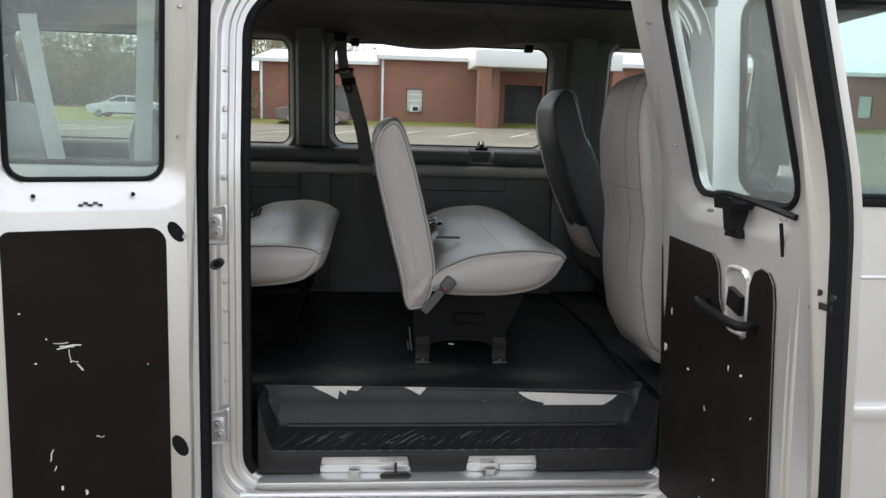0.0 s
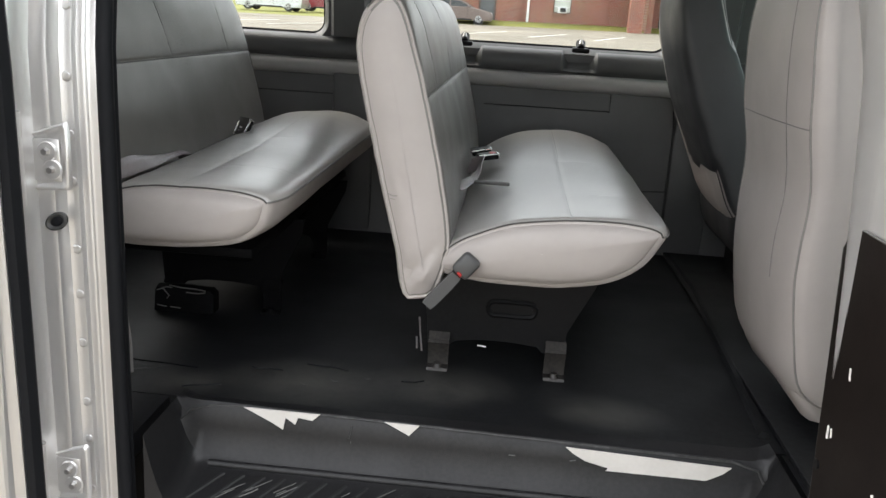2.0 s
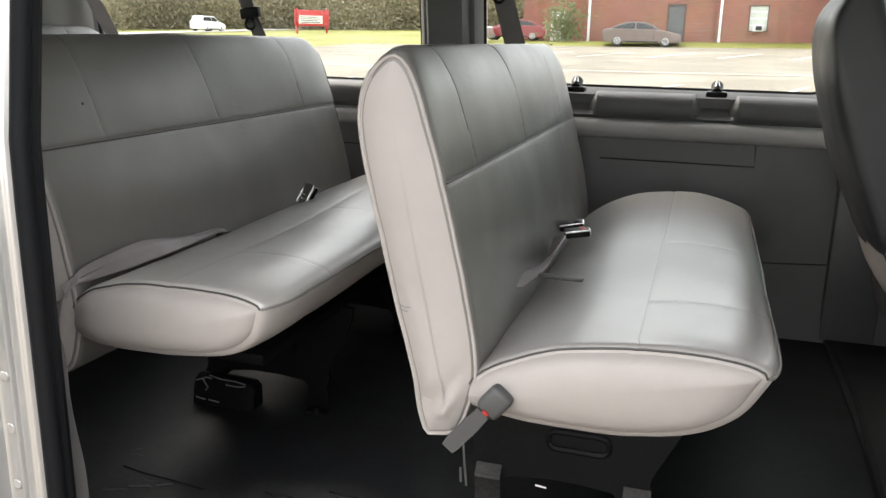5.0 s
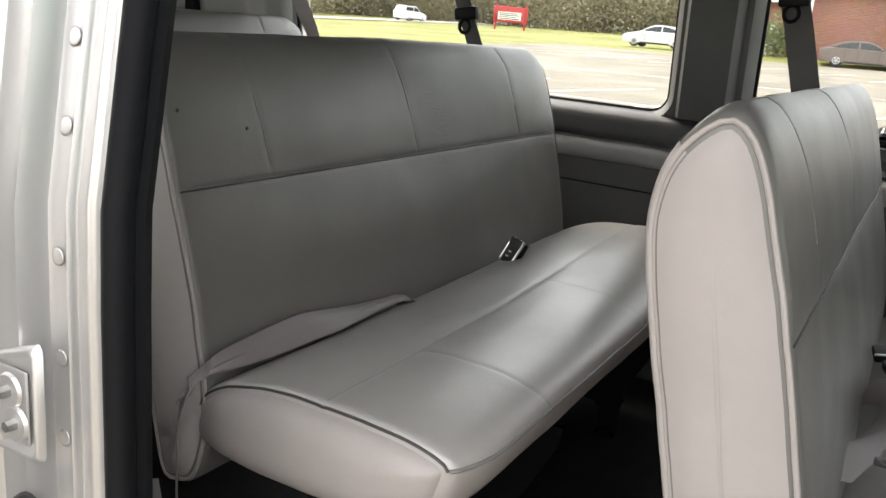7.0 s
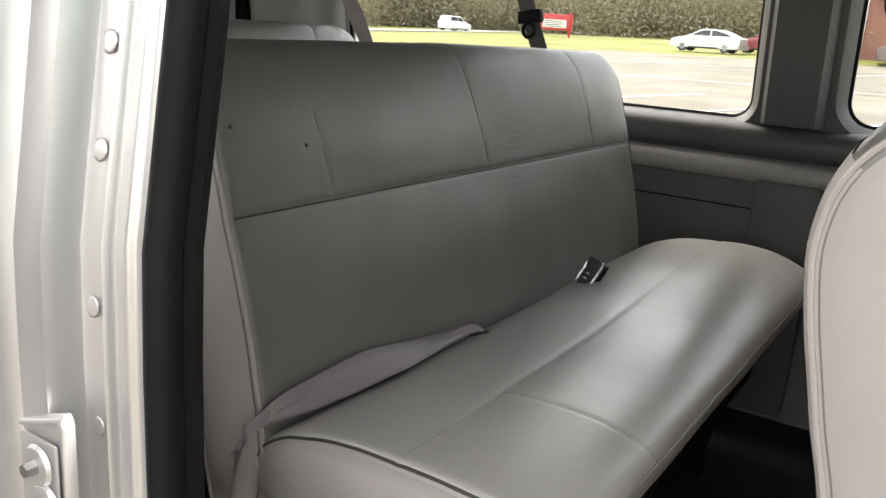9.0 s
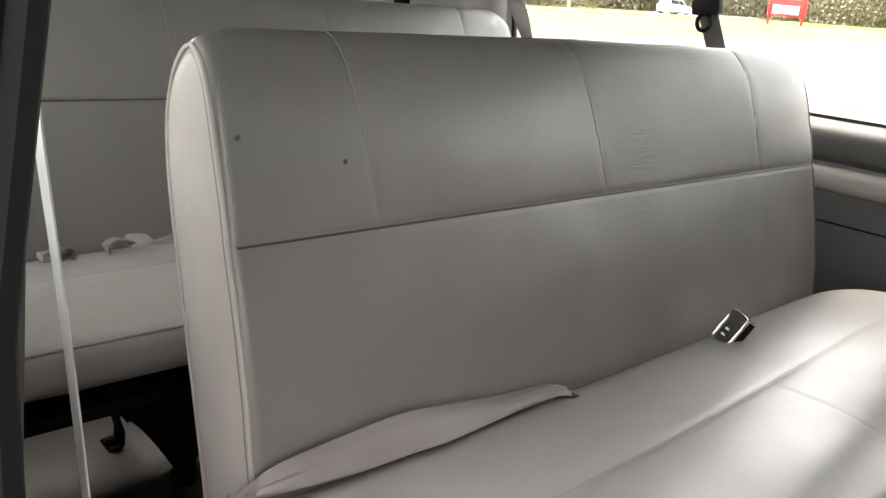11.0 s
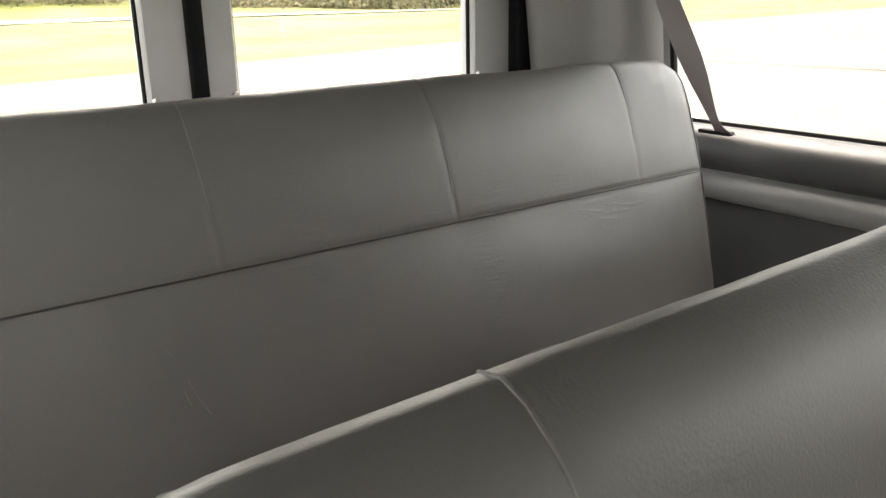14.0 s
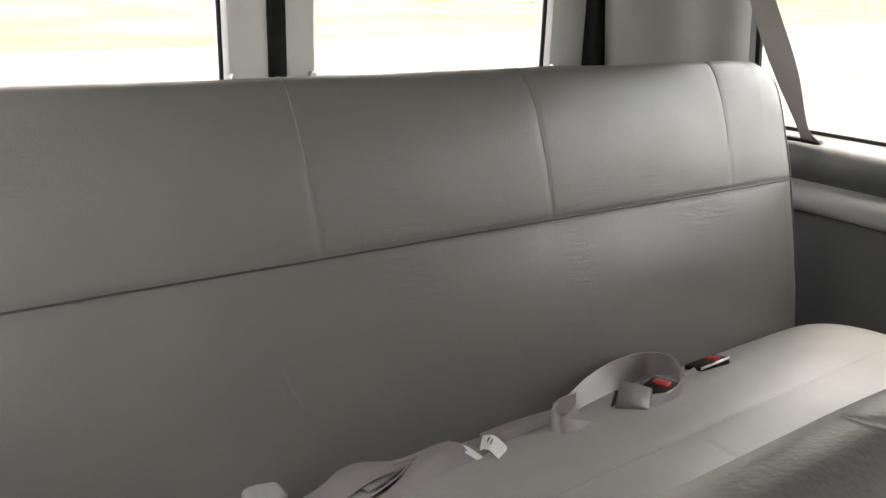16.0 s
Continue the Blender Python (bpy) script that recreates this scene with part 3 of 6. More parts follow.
def car(x, y, turn, paint, label, suv=False, size=1.0):
    """A parked car, 4.6 m long, nose along its own +x."""
    c = thing("car", (x, y, ground_z(x, y)), label, "car", turn=turn)
    c.matrix_world = c.matrix_world @ Matrix.Scale(size, 4)
    up = 0.22 if suv else 0.0
    top = 1.72 if suv else 1.45
    prof = [(-2.28, 0.45), (-2.3, 0.75), (-2.22, 0.98 + up * 0.6), (-1.6, 1.02 + up * 0.6), (0.75, 0.98 + up * 0.5), (1.6, 0.90 + up * 0.4), (2.15, 0.76 + up * 0.3), (2.3, 0.58), (2.26, 0.32), (1.9, 0.24), (-1.9, 0.24), (-2.2, 0.30)]
    prof = [(p.x, p.z) for p in spline([(a, 0, b) for a, b in prof], 4, True)]

    def arch(px, pz):
        for wx in (-1.38, 1.42):
            d = math.hypot(px - wx, pz - 0.33)
            if pz < 0.66 and d < 0.37 and d > 1e-4:
                return wx + (px - wx) / d * 0.37, max(pz, 0.33 + (pz - 0.33) / d * 0.37)
        return px, pz

    fine = []
    for (ax, az), (bx, bz) in zip(prof, prof[1:] + prof[:1]):
        k = max(1, int(math.hypot(bx - ax, bz - az) / 0.09))
        fine += [arch(ax + (bx - ax) * i / k, az + (bz - az) * i / k) for i in range(k)]
    rings = []
    for yy, s in ((-0.89, 0.93), (-0.86, 0.99), (-0.7, 1.0), (0.7, 1.0), (0.86, 0.99), (0.89, 0.93)):
        rings.append([(px * s, yy, 0.6 + (pz - 0.6) * s) for px, pz in fine])
    part("body", loft(rings), paint, c)
    if suv:
        cab = [(-2.15, 1.05), (-2.0, 1.6), (-1.7, top), (0.1, top), (0.45, 1.62), (1.05, 1.08)]
    else:
        cab = [(p.x, p.z) for p in spline([(-2.0, 0, 0.98), (-1.35, 0, 1.28), (-0.75, 0, 1.43), (-0.1, 0, 1.46), (0.42, 0, 1.36), (1.25, 0, 0.93)], 4)]
    for name, mat, grow, label2 in (("cabin", paint, 0.0, ""), ):
        part(name, loft([[(px, yy * (1 - 0.22 * (pz - 1.0)), pz) for px, pz in cab] for yy in (-0.78, -0.74, 0.74, 0.78)]), mat, c)
    for s in (-1, 1):
        win = [(px * 0.90 - 0.02, 1.02 + up * 0.5 + (pz - 1.02 - up * 0.5) * 0.80) for px, pz in cab]
        mid = -0.35
        for lo, hi in ((min(p[0] for p in win), mid - 0.04), (mid + 0.04, max(p[0] for p in win))):
            clip = [(min(max(px, lo), hi), max(pz, 1.03 + up * 0.4)) for px, pz in win]
            part("side_window", loft([[(px, s * (0.782 + d) * (1 - 0.22 * (pz - 1.0)), pz) for px, pz in clip] for d in (0.0, 0.006)]), CAR_GLASS, c, "", 0)
        for wx in (-1.38, 1.42):
            wheel = part("wheel", cyl((wx, s * 0.68, 0.33), (wx, s * 0.88, 0.33), 0.33, n=28), TYRE, c)
            part("rim", cyl((wx, s * 0.86, 0.33), (wx, s * 0.895, 0.33), 0.22, 0.20, n=20), RIM, wheel)
            for a in (0.3, 1.557, 2.813, 4.07, 5.327):
                part("rim_gap", cyl((wx + 0.12 * math.cos(a), s * 0.888, 0.33 + 0.12 * math.sin(a)), (wx + 0.12 * math.cos(a), s * 0.899, 0.33 + 0.12 * math.sin(a)), 0.045, n=8), TYRE, wheel)
        part("sill_trim", box(-1.0, 1.03, s * 0.872 - 0.02, s * 0.872 + 0.02, 0.22, 0.33, 0.01), TYRE, c)
        for sx in (-1.0, -0.35, 0.72):
            part("door_seam", box(sx - 0.008, sx + 0.008, s * 0.8895 - 0.002, s * 0.8895 + 0.002, 0.40, 0.93), TYRE, c, "", 0)
        part("body_crease", tube([(-2.0, s * 0.885, 0.80), (0, s * 0.893, 0.77), (1.8, s * 0.885, 0.70)], 0.014, 6), paint, c)
        part("hub", cyl((1.42, s * 0.89, 0.33), (1.42, s * 0.90, 0.33), 0.06, n=10), TYRE, c)
        part("headlight", box(2.0, 2.25, s * 0.62 - 0.17, s * 0.62 + 0.17, 0.62, 0.74, 0.03), LIGHT_GLASS, c)
        part("tail_light", box(-2.28, -2.1, s * 0.66 - 0.14, s * 0.66 + 0.14, 0.74, 0.9, 0.03), RED, c)
        part("mirror", box(0.72, 0.84, s * 0.92 - 0.08, s * 0.92 + 0.08, 1.0, 1.13, 0.03), paint, c)
    part("windscreen", loft([[(1.16, yy, 0.98 + up * 0.5), (0.53, yy * 0.9, top - 0.12), (0.56, yy * 0.9, top - 0.12), (1.19, yy, 0.98 + up * 0.5)] for yy in (-0.68, 0.68)]), CAR_GLASS, c, "", 0)
    return c


BROWN_CAR = material("bronze_car_paint", (0.135, 0.10, 0.087), 0.35, metal=0.4, vary=0.03, bump=0, coat=0.6)
WHITE_CAR = material("white_car_paint", (0.72, 0.73, 0.75), 0.3, vary=0.02, bump=0, coat=0.6)
SILVER_CAR = material("silver_car_paint", (0.55, 0.57, 0.6), 0.3, metal=0.4, vary=0.02, bump=0, coat=0.6)
RED_CAR = material("dark_red_car_paint", (0.22, 0.02, 0.025), 0.3, vary=0.02, bump=0, coat=0.6)
car(-3.58, 49.6, 4, BROWN_CAR, "bronze sedan parked by the brick building", size=0.92)
car(-16.6, 57.5, 178, SILVER_CAR, "silver sedan parked at the edge of the lot")
car(-13.2, 60.0, 185, RED_CAR, "dark red sedan parked beside a silver one")
car(-56.5, 88, 88, WHITE_CAR, "white sport utility car on the far road", suv=True)


# ---- outside: sign, poles, trees ----
SIGN_RED = material("red_sign_paint", (0.42, 0.03, 0.03), 0.5, vary=0.06, bump=0)
sg = thing("roadside_sign", (-40, 82, ground_z(-40, 82)), "red roadside sign board with a white panel", "sign", turn=35)
part("board", box(-1.8, 1.8, -0.1, 0.1, 0.7, 2.3, 0.04), SIGN_RED, sg)
part("panel", box(-1.35, 1.1, -0.14, -0.1, 0.95, 1.75), PAPER, sg, "white letter panel", 0)
for s in (-1, 1):
    part("post", box(s * 1.55 - 0.1, s * 1.55 + 0.1, -0.1, 0.1, -0.2, 2.5, 0.02), SIGN_RED, sg)
for k in range(4):
    part("text_bar", box(-1.2, 0.9 - 0.25 * (k % 2), -0.15, -0.142, 1.02 + 0.18 * k, 1.10 + 0.18 * k), INK, sg, "", 0)
POLE = material("weathered_pole", (0.30, 0.28, 0.25), 0.8, bump=0.3, bump_scale=40)
for x, y, h in ((-62, 108, 10), (-50.5, 62, 9), (-21, 92, 10)):
    p = thing("utility_pole", (x, y, ground_z(x, y)), "weathered grey utility pole", "pole", "poles along the road")
    part("shaft", cyl((0, 0, -0.3), (0, 0, h), 0.16, 0.11, 12), POLE, p)
    part("crossarm", box(-1.1, 1.1, -0.06, 0.06, h - 0.9, h - 0.75), POLE, p)

BARK = material("grey_brown_bark", (0.115, 0.10, 0.085), 0.95, vary=0.3, scale=3, fine=30, bump=0.9, bump_scale=25, bump_dist=0.03)


def leaf_material(name, a, b):
    m = material(name, a, 0.8, vary=0.25, scale=0.5, fine=3, bump=0)
    n, l = m.node_tree.nodes, m.node_tree.links
    p = n["Principled BSDF"]
    g = n.new("ShaderNodeNewGeometry")
    x = n.new("ShaderNodeMix")
    x.data_type = "RGBA"
    x.inputs[6].default_value, x.inputs[7].default_value = (*a, 1), (*b, 1)
    l.new(g.outputs["Random Per Island"], x.inputs[0])
    l.new(x.outputs[2], p.inputs["Base Color"])
    tl, ms = n.new("ShaderNodeBsdfTranslucent"), n.new("ShaderNodeMixShader")
    ms.inputs[0].default_value = 0.45
    l.new(x.outputs[2], tl.inputs[0])
    l.new(p.outputs[0], ms.inputs[1])
    l.new(tl.outputs[0], ms.inputs[2])
    l.new(ms.outputs[0], n["Material Output"].inputs[0])
    return m


LEAF_GREEN = leaf_material("pine_green_leaves", (0.10, 0.13, 0.06), (0.20, 0.22, 0.11))
LEAF_FAR = leaf_material("hazy_wood_leaves", (0.11, 0.12, 0.07), (0.21, 0.195, 0.125))
LEAF_DRY = leaf_material("bare_winter_twigs", (0.15, 0.15, 0.09), (0.34, 0.29, 0.20))


def leaves(bm, rng, centre, spread, count, size):
    for _ in range(count):
        p = Vector(centre) + Vector((rng.gauss(0, spread[0]), rng.gauss(0, spread[1]), rng.gauss(0, spread[2])))
        a = Vector((rng.gauss(0, 1), rng.gauss(0, 1), rng.gauss(0, 1))).normalized()
        c = a.cross(Vector((rng.gauss(0, 1), rng.gauss(0, 1), rng.gauss(0, 1)))).normalized()
        s = size * rng.uniform(0.6, 1.4)
        bm.faces.new([bm.verts.new(p + v) for v in (a * s, c * s * 0.5, -a * s, -c * s * 0.5)])


def tree(kind, seed, height):
    """A tapered trunk with limbs and a loose crown of many small leaf clumps."""
    rng = random.Random(seed)
    t = thing("tree", (0, 0, 0), "tall pine with a loose dark green crown" if kind == "pine" else "bare winter tree with pale brown twigs", "tree", "trees beyond the road")
    b = bmesh.new()
    tube([(0, 0, -0.3), (rng.gauss(0, 0.15), rng.gauss(0, 0.15), height * 0.4), (rng.gauss(0, 0.3), rng.gauss(0, 0.3), height * 0.95)], 0.12, 8, b)
    for v in b.verts:
        s = 1.5 - 1.3 * max(0.0, v.co.z) / height
        v.co.x, v.co.y = v.co.x * s, v.co.y * s
    crown = bmesh.new()
    for k in range(14 if kind == "pine" else 18):
        z = height * (rng.uniform(0.45, 0.97) if kind == "pine" else rng.uniform(0.15, 0.97))
        a, r = rng.uniform(0, 6.28), height * rng.uniform(0.08, 0.2) * (1.15 - 0.6 * z / height)
        end = (r * math.cos(a), r * math.sin(a), z + r * 0.4)
        tube([(0, 0, z - r * 0.3), (end[0] * 0.5, end[1] * 0.5, z), end], 0.045, 5, b)
        if kind == "pine":
            leaves(crown, rng, end, (r * 0.45, r * 0.45, r * 0.25), 110, 0.17)
        else:
            leaves(crown, rng, end, (r * 0.6, r * 0.6, r * 0.6), 100, 0.11)
    part("trunk", b, BARK, t)
    part("crown", crown, LEAF_GREEN if kind == "pine" else LEAF_DRY, t, "", 0)
    return t


first = [tree("pine", 1, 17), tree("pine", 2, 14), tree("bare", 3, 13), tree("bare", 4, 10), tree("bare", 5, 15)]
rng = random.Random(11)
spots = []
for k in range(190):
    if k % 2:
        x, y = rng.uniform(-96, -74), rng.uniform(-25, 120)
    else:
        x, y = rng.uniform(-95, -4), rng.uniform(112, 138)
    spots.append((x, y))
for k, (x, y) in enumerate(spots):
    s = first[(k * 7 + k // 5) % 5 if y > 60 else 2 + k % 3]
    small = 0.36 if y < 48 else 1.0
    m = pose(x, y, ground_z(x, y) - 0.1, 0, 0, rng.uniform(0, 360)) @ Matrix.Scale(small, 4)
    if k >= 5 and y < 48 and k % 3:
        continue
    if k < 5:
        first[k].matrix_world = m
    else:
        copy_thing(s, m)
back = bmesh.new()
for k in range(330):
    if k % 2:
        x, y = rng.uniform(-104, -92), rng.uniform(-35, 135)
    else:
        x, y = rng.uniform(-100, -4), rng.uniform(130, 142)
    leaves(back, rng, (x, y, ground_z(x, y) + (rng.uniform(0.3, 1.3) if y < 48 else rng.uniform(1.0, 6.0))), (3.0, 3.0, 0.5 if y < 48 else 1.8), 330, 0.42)
tagged(part("wood_backdrop", back, LEAF_FAR, None, "", 0), "hazy brown green wood far behind the trees", "woods", kind="stuff")
brush = bmesh.new()
for k in range(420):
    if k % 2:
        x, y = rng.uniform(-80, -72), rng.uniform(-35, 125)
    else:
        x, y = rng.uniform(-95, -6), rng.uniform(106, 114)
    leaves(brush, rng, (x, y, ground_z(x, y) + (rng.choice((0.4, 0.7, 1.0, 1.9)) if y < 48 else rng.uniform(0.5, 5.0))), (1.6 if y < 48 else 2.4, 1.6 if y < 48 else 2.4, 0.55 if y < 48 else 1.8), 420, 0.19)
tagged(part("undergrowth", brush, LEAF_DRY, None, "", 0), "tangled pale brown winter undergrowth at the wood's edge", "undergrowth", kind="stuff")
bush = bmesh.new()
leaves(bush, rng, (0, 0, 1.2), (0.55, 0.55, 0.65), 900, 0.13)
bt = thing("bush", (-8.3, 51.5, ground_z(-8, 51)), "dark green bush at the corner of the building", "bush")
part("foliage", bush, LEAF_GREEN, bt, "", 0)
part("stem", cyl((0, 0, -0.2), (0, 0, 1.2), 0.06, 0.03, 8), BARK, bt)


# ---- the van: shell ----
van = thing("passenger_van", (0, 0, 0), "silver passenger van with open side cargo doors and worn dark interior", "van")
Y_FAR, Y_NEAR = 3.99, 2.30
WIN_REAR, WIN_MID, WIN_FRONT = (-1.90, -0.645, 1.342, 1.826), (-0.44, 0.585, 1.348, 1.826), (0.885, 1.62, 1.375, 1.85)


def window(hole, y, far, r, name="side_window", mat=PANE):
    w = part(name, pane(hole, r, y, far), mat, van, "tinted side window pane")
    w.visible_shadow = False
    part("seal", seal(hole, r, y - (0.006 if far else -0.006), far), RUBBER, w, "black rubber seal")
    return w


# far side, from the belt line up
for (x0, x1), hole, r in (((-2.30, -0.54), WIN_REAR, 0.05), ((-0.54, 0.73), WIN_MID, 0.06), ((0.73, 1.85), WIN_FRONT, 0.06)):
    part("side_panel", bay(x0, x1, 1.30, 1.93, hole, r, Y_FAR, Y_FAR + 0.06, True), TRIM, van, "dark grey plastic window surround")
    window(hole, Y_FAR + 0.05, True, r, mat=PANE_WET if hole is WIN_REAR else PANE)
part("outer_skin", box(-2.32, 1.85, Y_FAR + 0.065, Y_FAR + 0.08, 0.30, 1.31), SILVER, van, "silver painted outer skin")
for (x0, x1), hole, r in (((-2.32, -0.54), WIN_REAR, 0.05), ((-0.54, 0.73), WIN_MID, 0.06), ((0.73, 1.85), WIN_FRONT, 0.06)):
    part("outer_skin", bay(x0, x1, 1.31, 1.95, hole, r, Y_FAR + 0.064, Y_FAR + 0.08, True, 0.004), SILVER, van)

# far side, below the windows: a swept moulding
low = [(3.93, 0.63), (3.955, 0.80), (3.965, 1.00), (3.967, 1.24), (3.970, 1.262), (3.960, 1.269), (3.954, 1.280), (3.951, 1.294), (3.953, 1.308),
       (3.959, 1.321), (3.970, 1.331), (3.985, 1.336), (4.005, 1.339), (4.04, 1.340), (4.05, 1.29), (4.05, 0.63)]
LATCHES = (0.272, -0.134)
rings = []
for x in sorted({-2.22 + 4.0 * k / 71 for k in range(72)} | {c + d * e for c in LATCHES for d in (-1, 1) for e in (0.0, 0.02, 0.034, 0.040, 0.046, 0.052, 0.058, 0.064, 0.072)}):
    d = min(abs(x - c) for c in LATCHES)
    notch = min(1.0, max(0.0, (0.066 - d) / 0.028))
    notch = notch * notch * (3 - 2 * notch)
    rings.append([(x, y + (0.032 * notch if 1.275 < z < 1.338 and y < 4.0 else 0.0), z - (0.022 * notch if z > 1.29 and 3.95 < y < 4.0 else 0.0)) for y, z in low])
part("side_panel", loft(rings), TRIM, van, "dark grey moulded lower side panel")
part("trim_strip", loft([[(x, y, z) for y, z in ((3.968, 1.202), (3.950, 1.204), (3.937, 1.210), (3.929, 1.221), (3.926, 1.235), (3.930, 1.247), (3.944, 1.256), (3.968, 1.260))] for x in (-2.2, -1.2, -0.2, 0.72)]), TRIM_LIGHT, van, "lighter grey trim strip below the windows")
for pts in ([(-0.05, 1.138), (0.397, 1.138), (0.395, 1.205)], [(-1.30, 1.136), (-0.46, 1.136), (-0.46, 1.205)], [(0.618, 1.157), (0.632, 1.05), (0.650, 0.91), (0.642, 0.88), (0.620, 0.867), (0.476, 0.858), (0.10, 0.85)]):
    part("panel_groove", tube([(x, 3.966 - 0.05 * max(0.0, 1.0 - z), z) for x, z in pts], 0.0022, 6), RUBBER, van)
for x in (-0.52, 0.70):
    part("pillar_trim", box(x - 0.075, x + 0.075, 3.93, 3.985, 0.64, 1.215, 0.012), TRIM, van, "dark grey pillar cover")
for x in (-0.545, 0.735):
    b = loft([[(x + dx, 3.985 + dy - lean(z), z) for dx, dy in ((-0.07, 0), (-0.055, -0.03), (0.055, -0.03), (0.07, 0))] for z in (1.34, 1.5, 1.7, 1.88)], closed=True)
    part("pillar_trim", b, TRIM, van, "dark grey pillar cover")
for x in LATCHES:
    lt = part("window_latch", box(x - 0.03, x + 0.03, 3.93, 3.975, 1.335, 1.352, 0.006), BLACK, van, "black window latch")
    part("knob", cyl((x, 3.945, 1.348), (x, 3.980, 1.366), 0.015, 0.017, 14), RUBBER, lt)
    part("cap", cyl((x, 3.950, 1.364), (x, 3.958, 1.378), 0.008, 0.005, 12), STEEL, lt, "bright knob cap")
for x in (-0.34, 0.47):
    part("window_hinge", box(x - 0.02, x + 0.02, 3.87, 3.915, 1.80, 1.835, 0.006), BLACK, van, "black window hinge")

# headliner, sagging over the far window, and roof
rings = []
for i in range(57):
    x = -2.24 + 4.0 * i / 56
    row = []
    for j in range(33):
        v = j / 32
        y = 2.34 + 1.60 * v
        z = 1.845 + 0.10 * (1 - (2 * v - 1) ** 4)
        z -= 0.085 * math.exp(-((x - 0.02) / 0.30) ** 2 - ((y - 3.80) / 0.17) ** 2)
        z -= 0.05 * math.exp(-((x - 0.1) / 0.5) ** 2 - ((y - 3.2) / 0.35) ** 2)
        z += 0.006 * noise.noise((x * 3, y * 3, 0))
        row.append((x, y, z))
    rings.append(row)
part("headliner", loft(rings, closed=False), HEADLINER, van, "dark grey cloth headliner, sagging")
roof = [(2.27, 1.83), (2.30, 1.92), (2.40, 2.02), (2.65, 2.08), (3.15, 2.10), (3.65, 2.08), (3.9, 2.02), (4.0, 1.92), (4.03, 1.83), (3.98, 1.90), (3.85, 1.985), (3.15, 2.05), (2.45, 1.985), (2.32, 1.9)]
part("roof", loft([[(x, y, z) for y, z in roof] for x in (-2.34, -1, 0.5, 1.9)]), SILVER, van, "silver painted roof")
b = bmesh.new()
tube([(0.05, 2.9, 1.925), (0.2, 3.4, 1.90), (0.35, 3.8, 1.845)], 0.008, 6, b)
part("headliner_seam", b, HEADLINER, van)

# floor
part("floor", box(-2.22, 1.75, 2.492, 3.94, DECK - 0.05, DECK), MAT, van, "worn black rubber floor")
part("floor", box(-2.22, -0.605, 2.30, 2.488, DECK - 0.05, DECK), MAT, van)
part("floor", box(0.632, 1.75, 2.30, 2.488, DECK - 0.05, DECK), MAT, van)
b = bmesh.new()
tube([(0.655, 3.9, DECK + 0.006), (0.665, 3.5, DECK + 0.008), (0.635, 2.95, DECK + 0.008), (0.615, 2.55, DECK + 0.006)], 0.011, 6, b)
part("floor_seam", b, MAT, van, "raised seam of the rubber floor")
part("front_floor", box(0.64, 1.75, 2.31, 3.93, DECK + 0.001, DECK + 0.014, 0.006), MAT, van)
rng = random.Random(5)
for x, y, l, a in ((-0.32, 2.70, 0.10, -8), (-0.45, 2.66, 0.07, -4), (-0.70, 2.64, 0.2, -5), (-0.56, 2.55, 0.08, 20), (-0.12, 2.66, 0.05, 10)):
    pts = [(x + l * (t - 0.5) * math.cos(radians(a)), y + l * (t - 0.5) * math.sin(radians(a)) + rng.gauss(0, 0.003), DECK + 0.001) for t in (0, 0.3, 0.6, 1)]
    part("floor_crack", tube(pts, 0.0022, 5), RUBBER, van, "crack in the rubber floor")

for x, y, l, a, w in ((-0.76, 2.575, 0.05, 20, 0.0016), (-0.72, 2.60, 0.045, 15, 0.0022), (-0.68, 2.62, 0.03, 30, 0.0014), (-0.73, 2.625, 0.05, 5, 0.001), (-0.80, 2.70, 0.03, 10, 0.0016), (-0.82, 2.72, 0.025, 50, 0.0014), (-0.35, 2.60, 0.02, 160, 0.0009), (-0.22, 2.655, 0.012, 20, 0.0012), (-0.29, 2.63, 0.015, 170, 0.0012)):
    part("floor_scuff", tube([(x + l * (t - 0.5) * math.cos(radians(a)), y + l * (t - 0.5) * math.sin(radians(a)) + rng.gauss(0, 0.002), DECK + 0.0005) for t in (0, 0.35, 0.7, 1)], w * 0.7, 5), TRIM, van, "pale scuff on the rubber floor")

# step well of the side doors
STEP = [(2.300, 0.434), (2.300, 0.488), (2.304, 0.498), (2.315, 0.503), (2.405, 0.520), (2.428, 0.527), (2.443, 0.541), (2.452, 0.60), (2.456, 0.634), (2.464, 0.648), (2.498, 0.640)]
rings = []
N = 96
for k in range(N + 1):
    x = -0.578 + 1.19 * k / N
    e = min(x + 0.578, 0.612 - x)
    up = max(0.0, 1 - e / 0.055) ** 2
    cut = any(a < x < c for a, c in ((-0.395, -0.135), (0.035, 0.245)))
    row = []
    for i, (y, z) in enumerate(STEP):
        z2 = z + (0.650 - z) * up if i > 1 else z
        if i in (8, 9):
            z2 -= (0.008 + 0.017 * x) * (1 - up)
        if i == 0 and cut:
            z2 = 0.482
        row.append((x, y + (0.0 if i < 3 else 0.01 * up), z2))
    rings.append(row)
well = part("step_well", loft(rings, closed=False), STEP_BLACK, van, "scuffed black plastic step well")
for k in range(26):
    x = -0.52 + 1.04 * k / 25
    b = loft([[(x + s * 0.004 + 0.055 * t, 2.322 + 0.085 * t, 0.5035 + 0.0165 * t + h) for s, h in ((-1.5, 0), (-0.7, 0.0035), (0.7, 0.0035), (1.5, 0))] for t in (0, 0.5, 1)])
    part("tread_rib", b, RIBBED, well)
rng = random.Random(21)
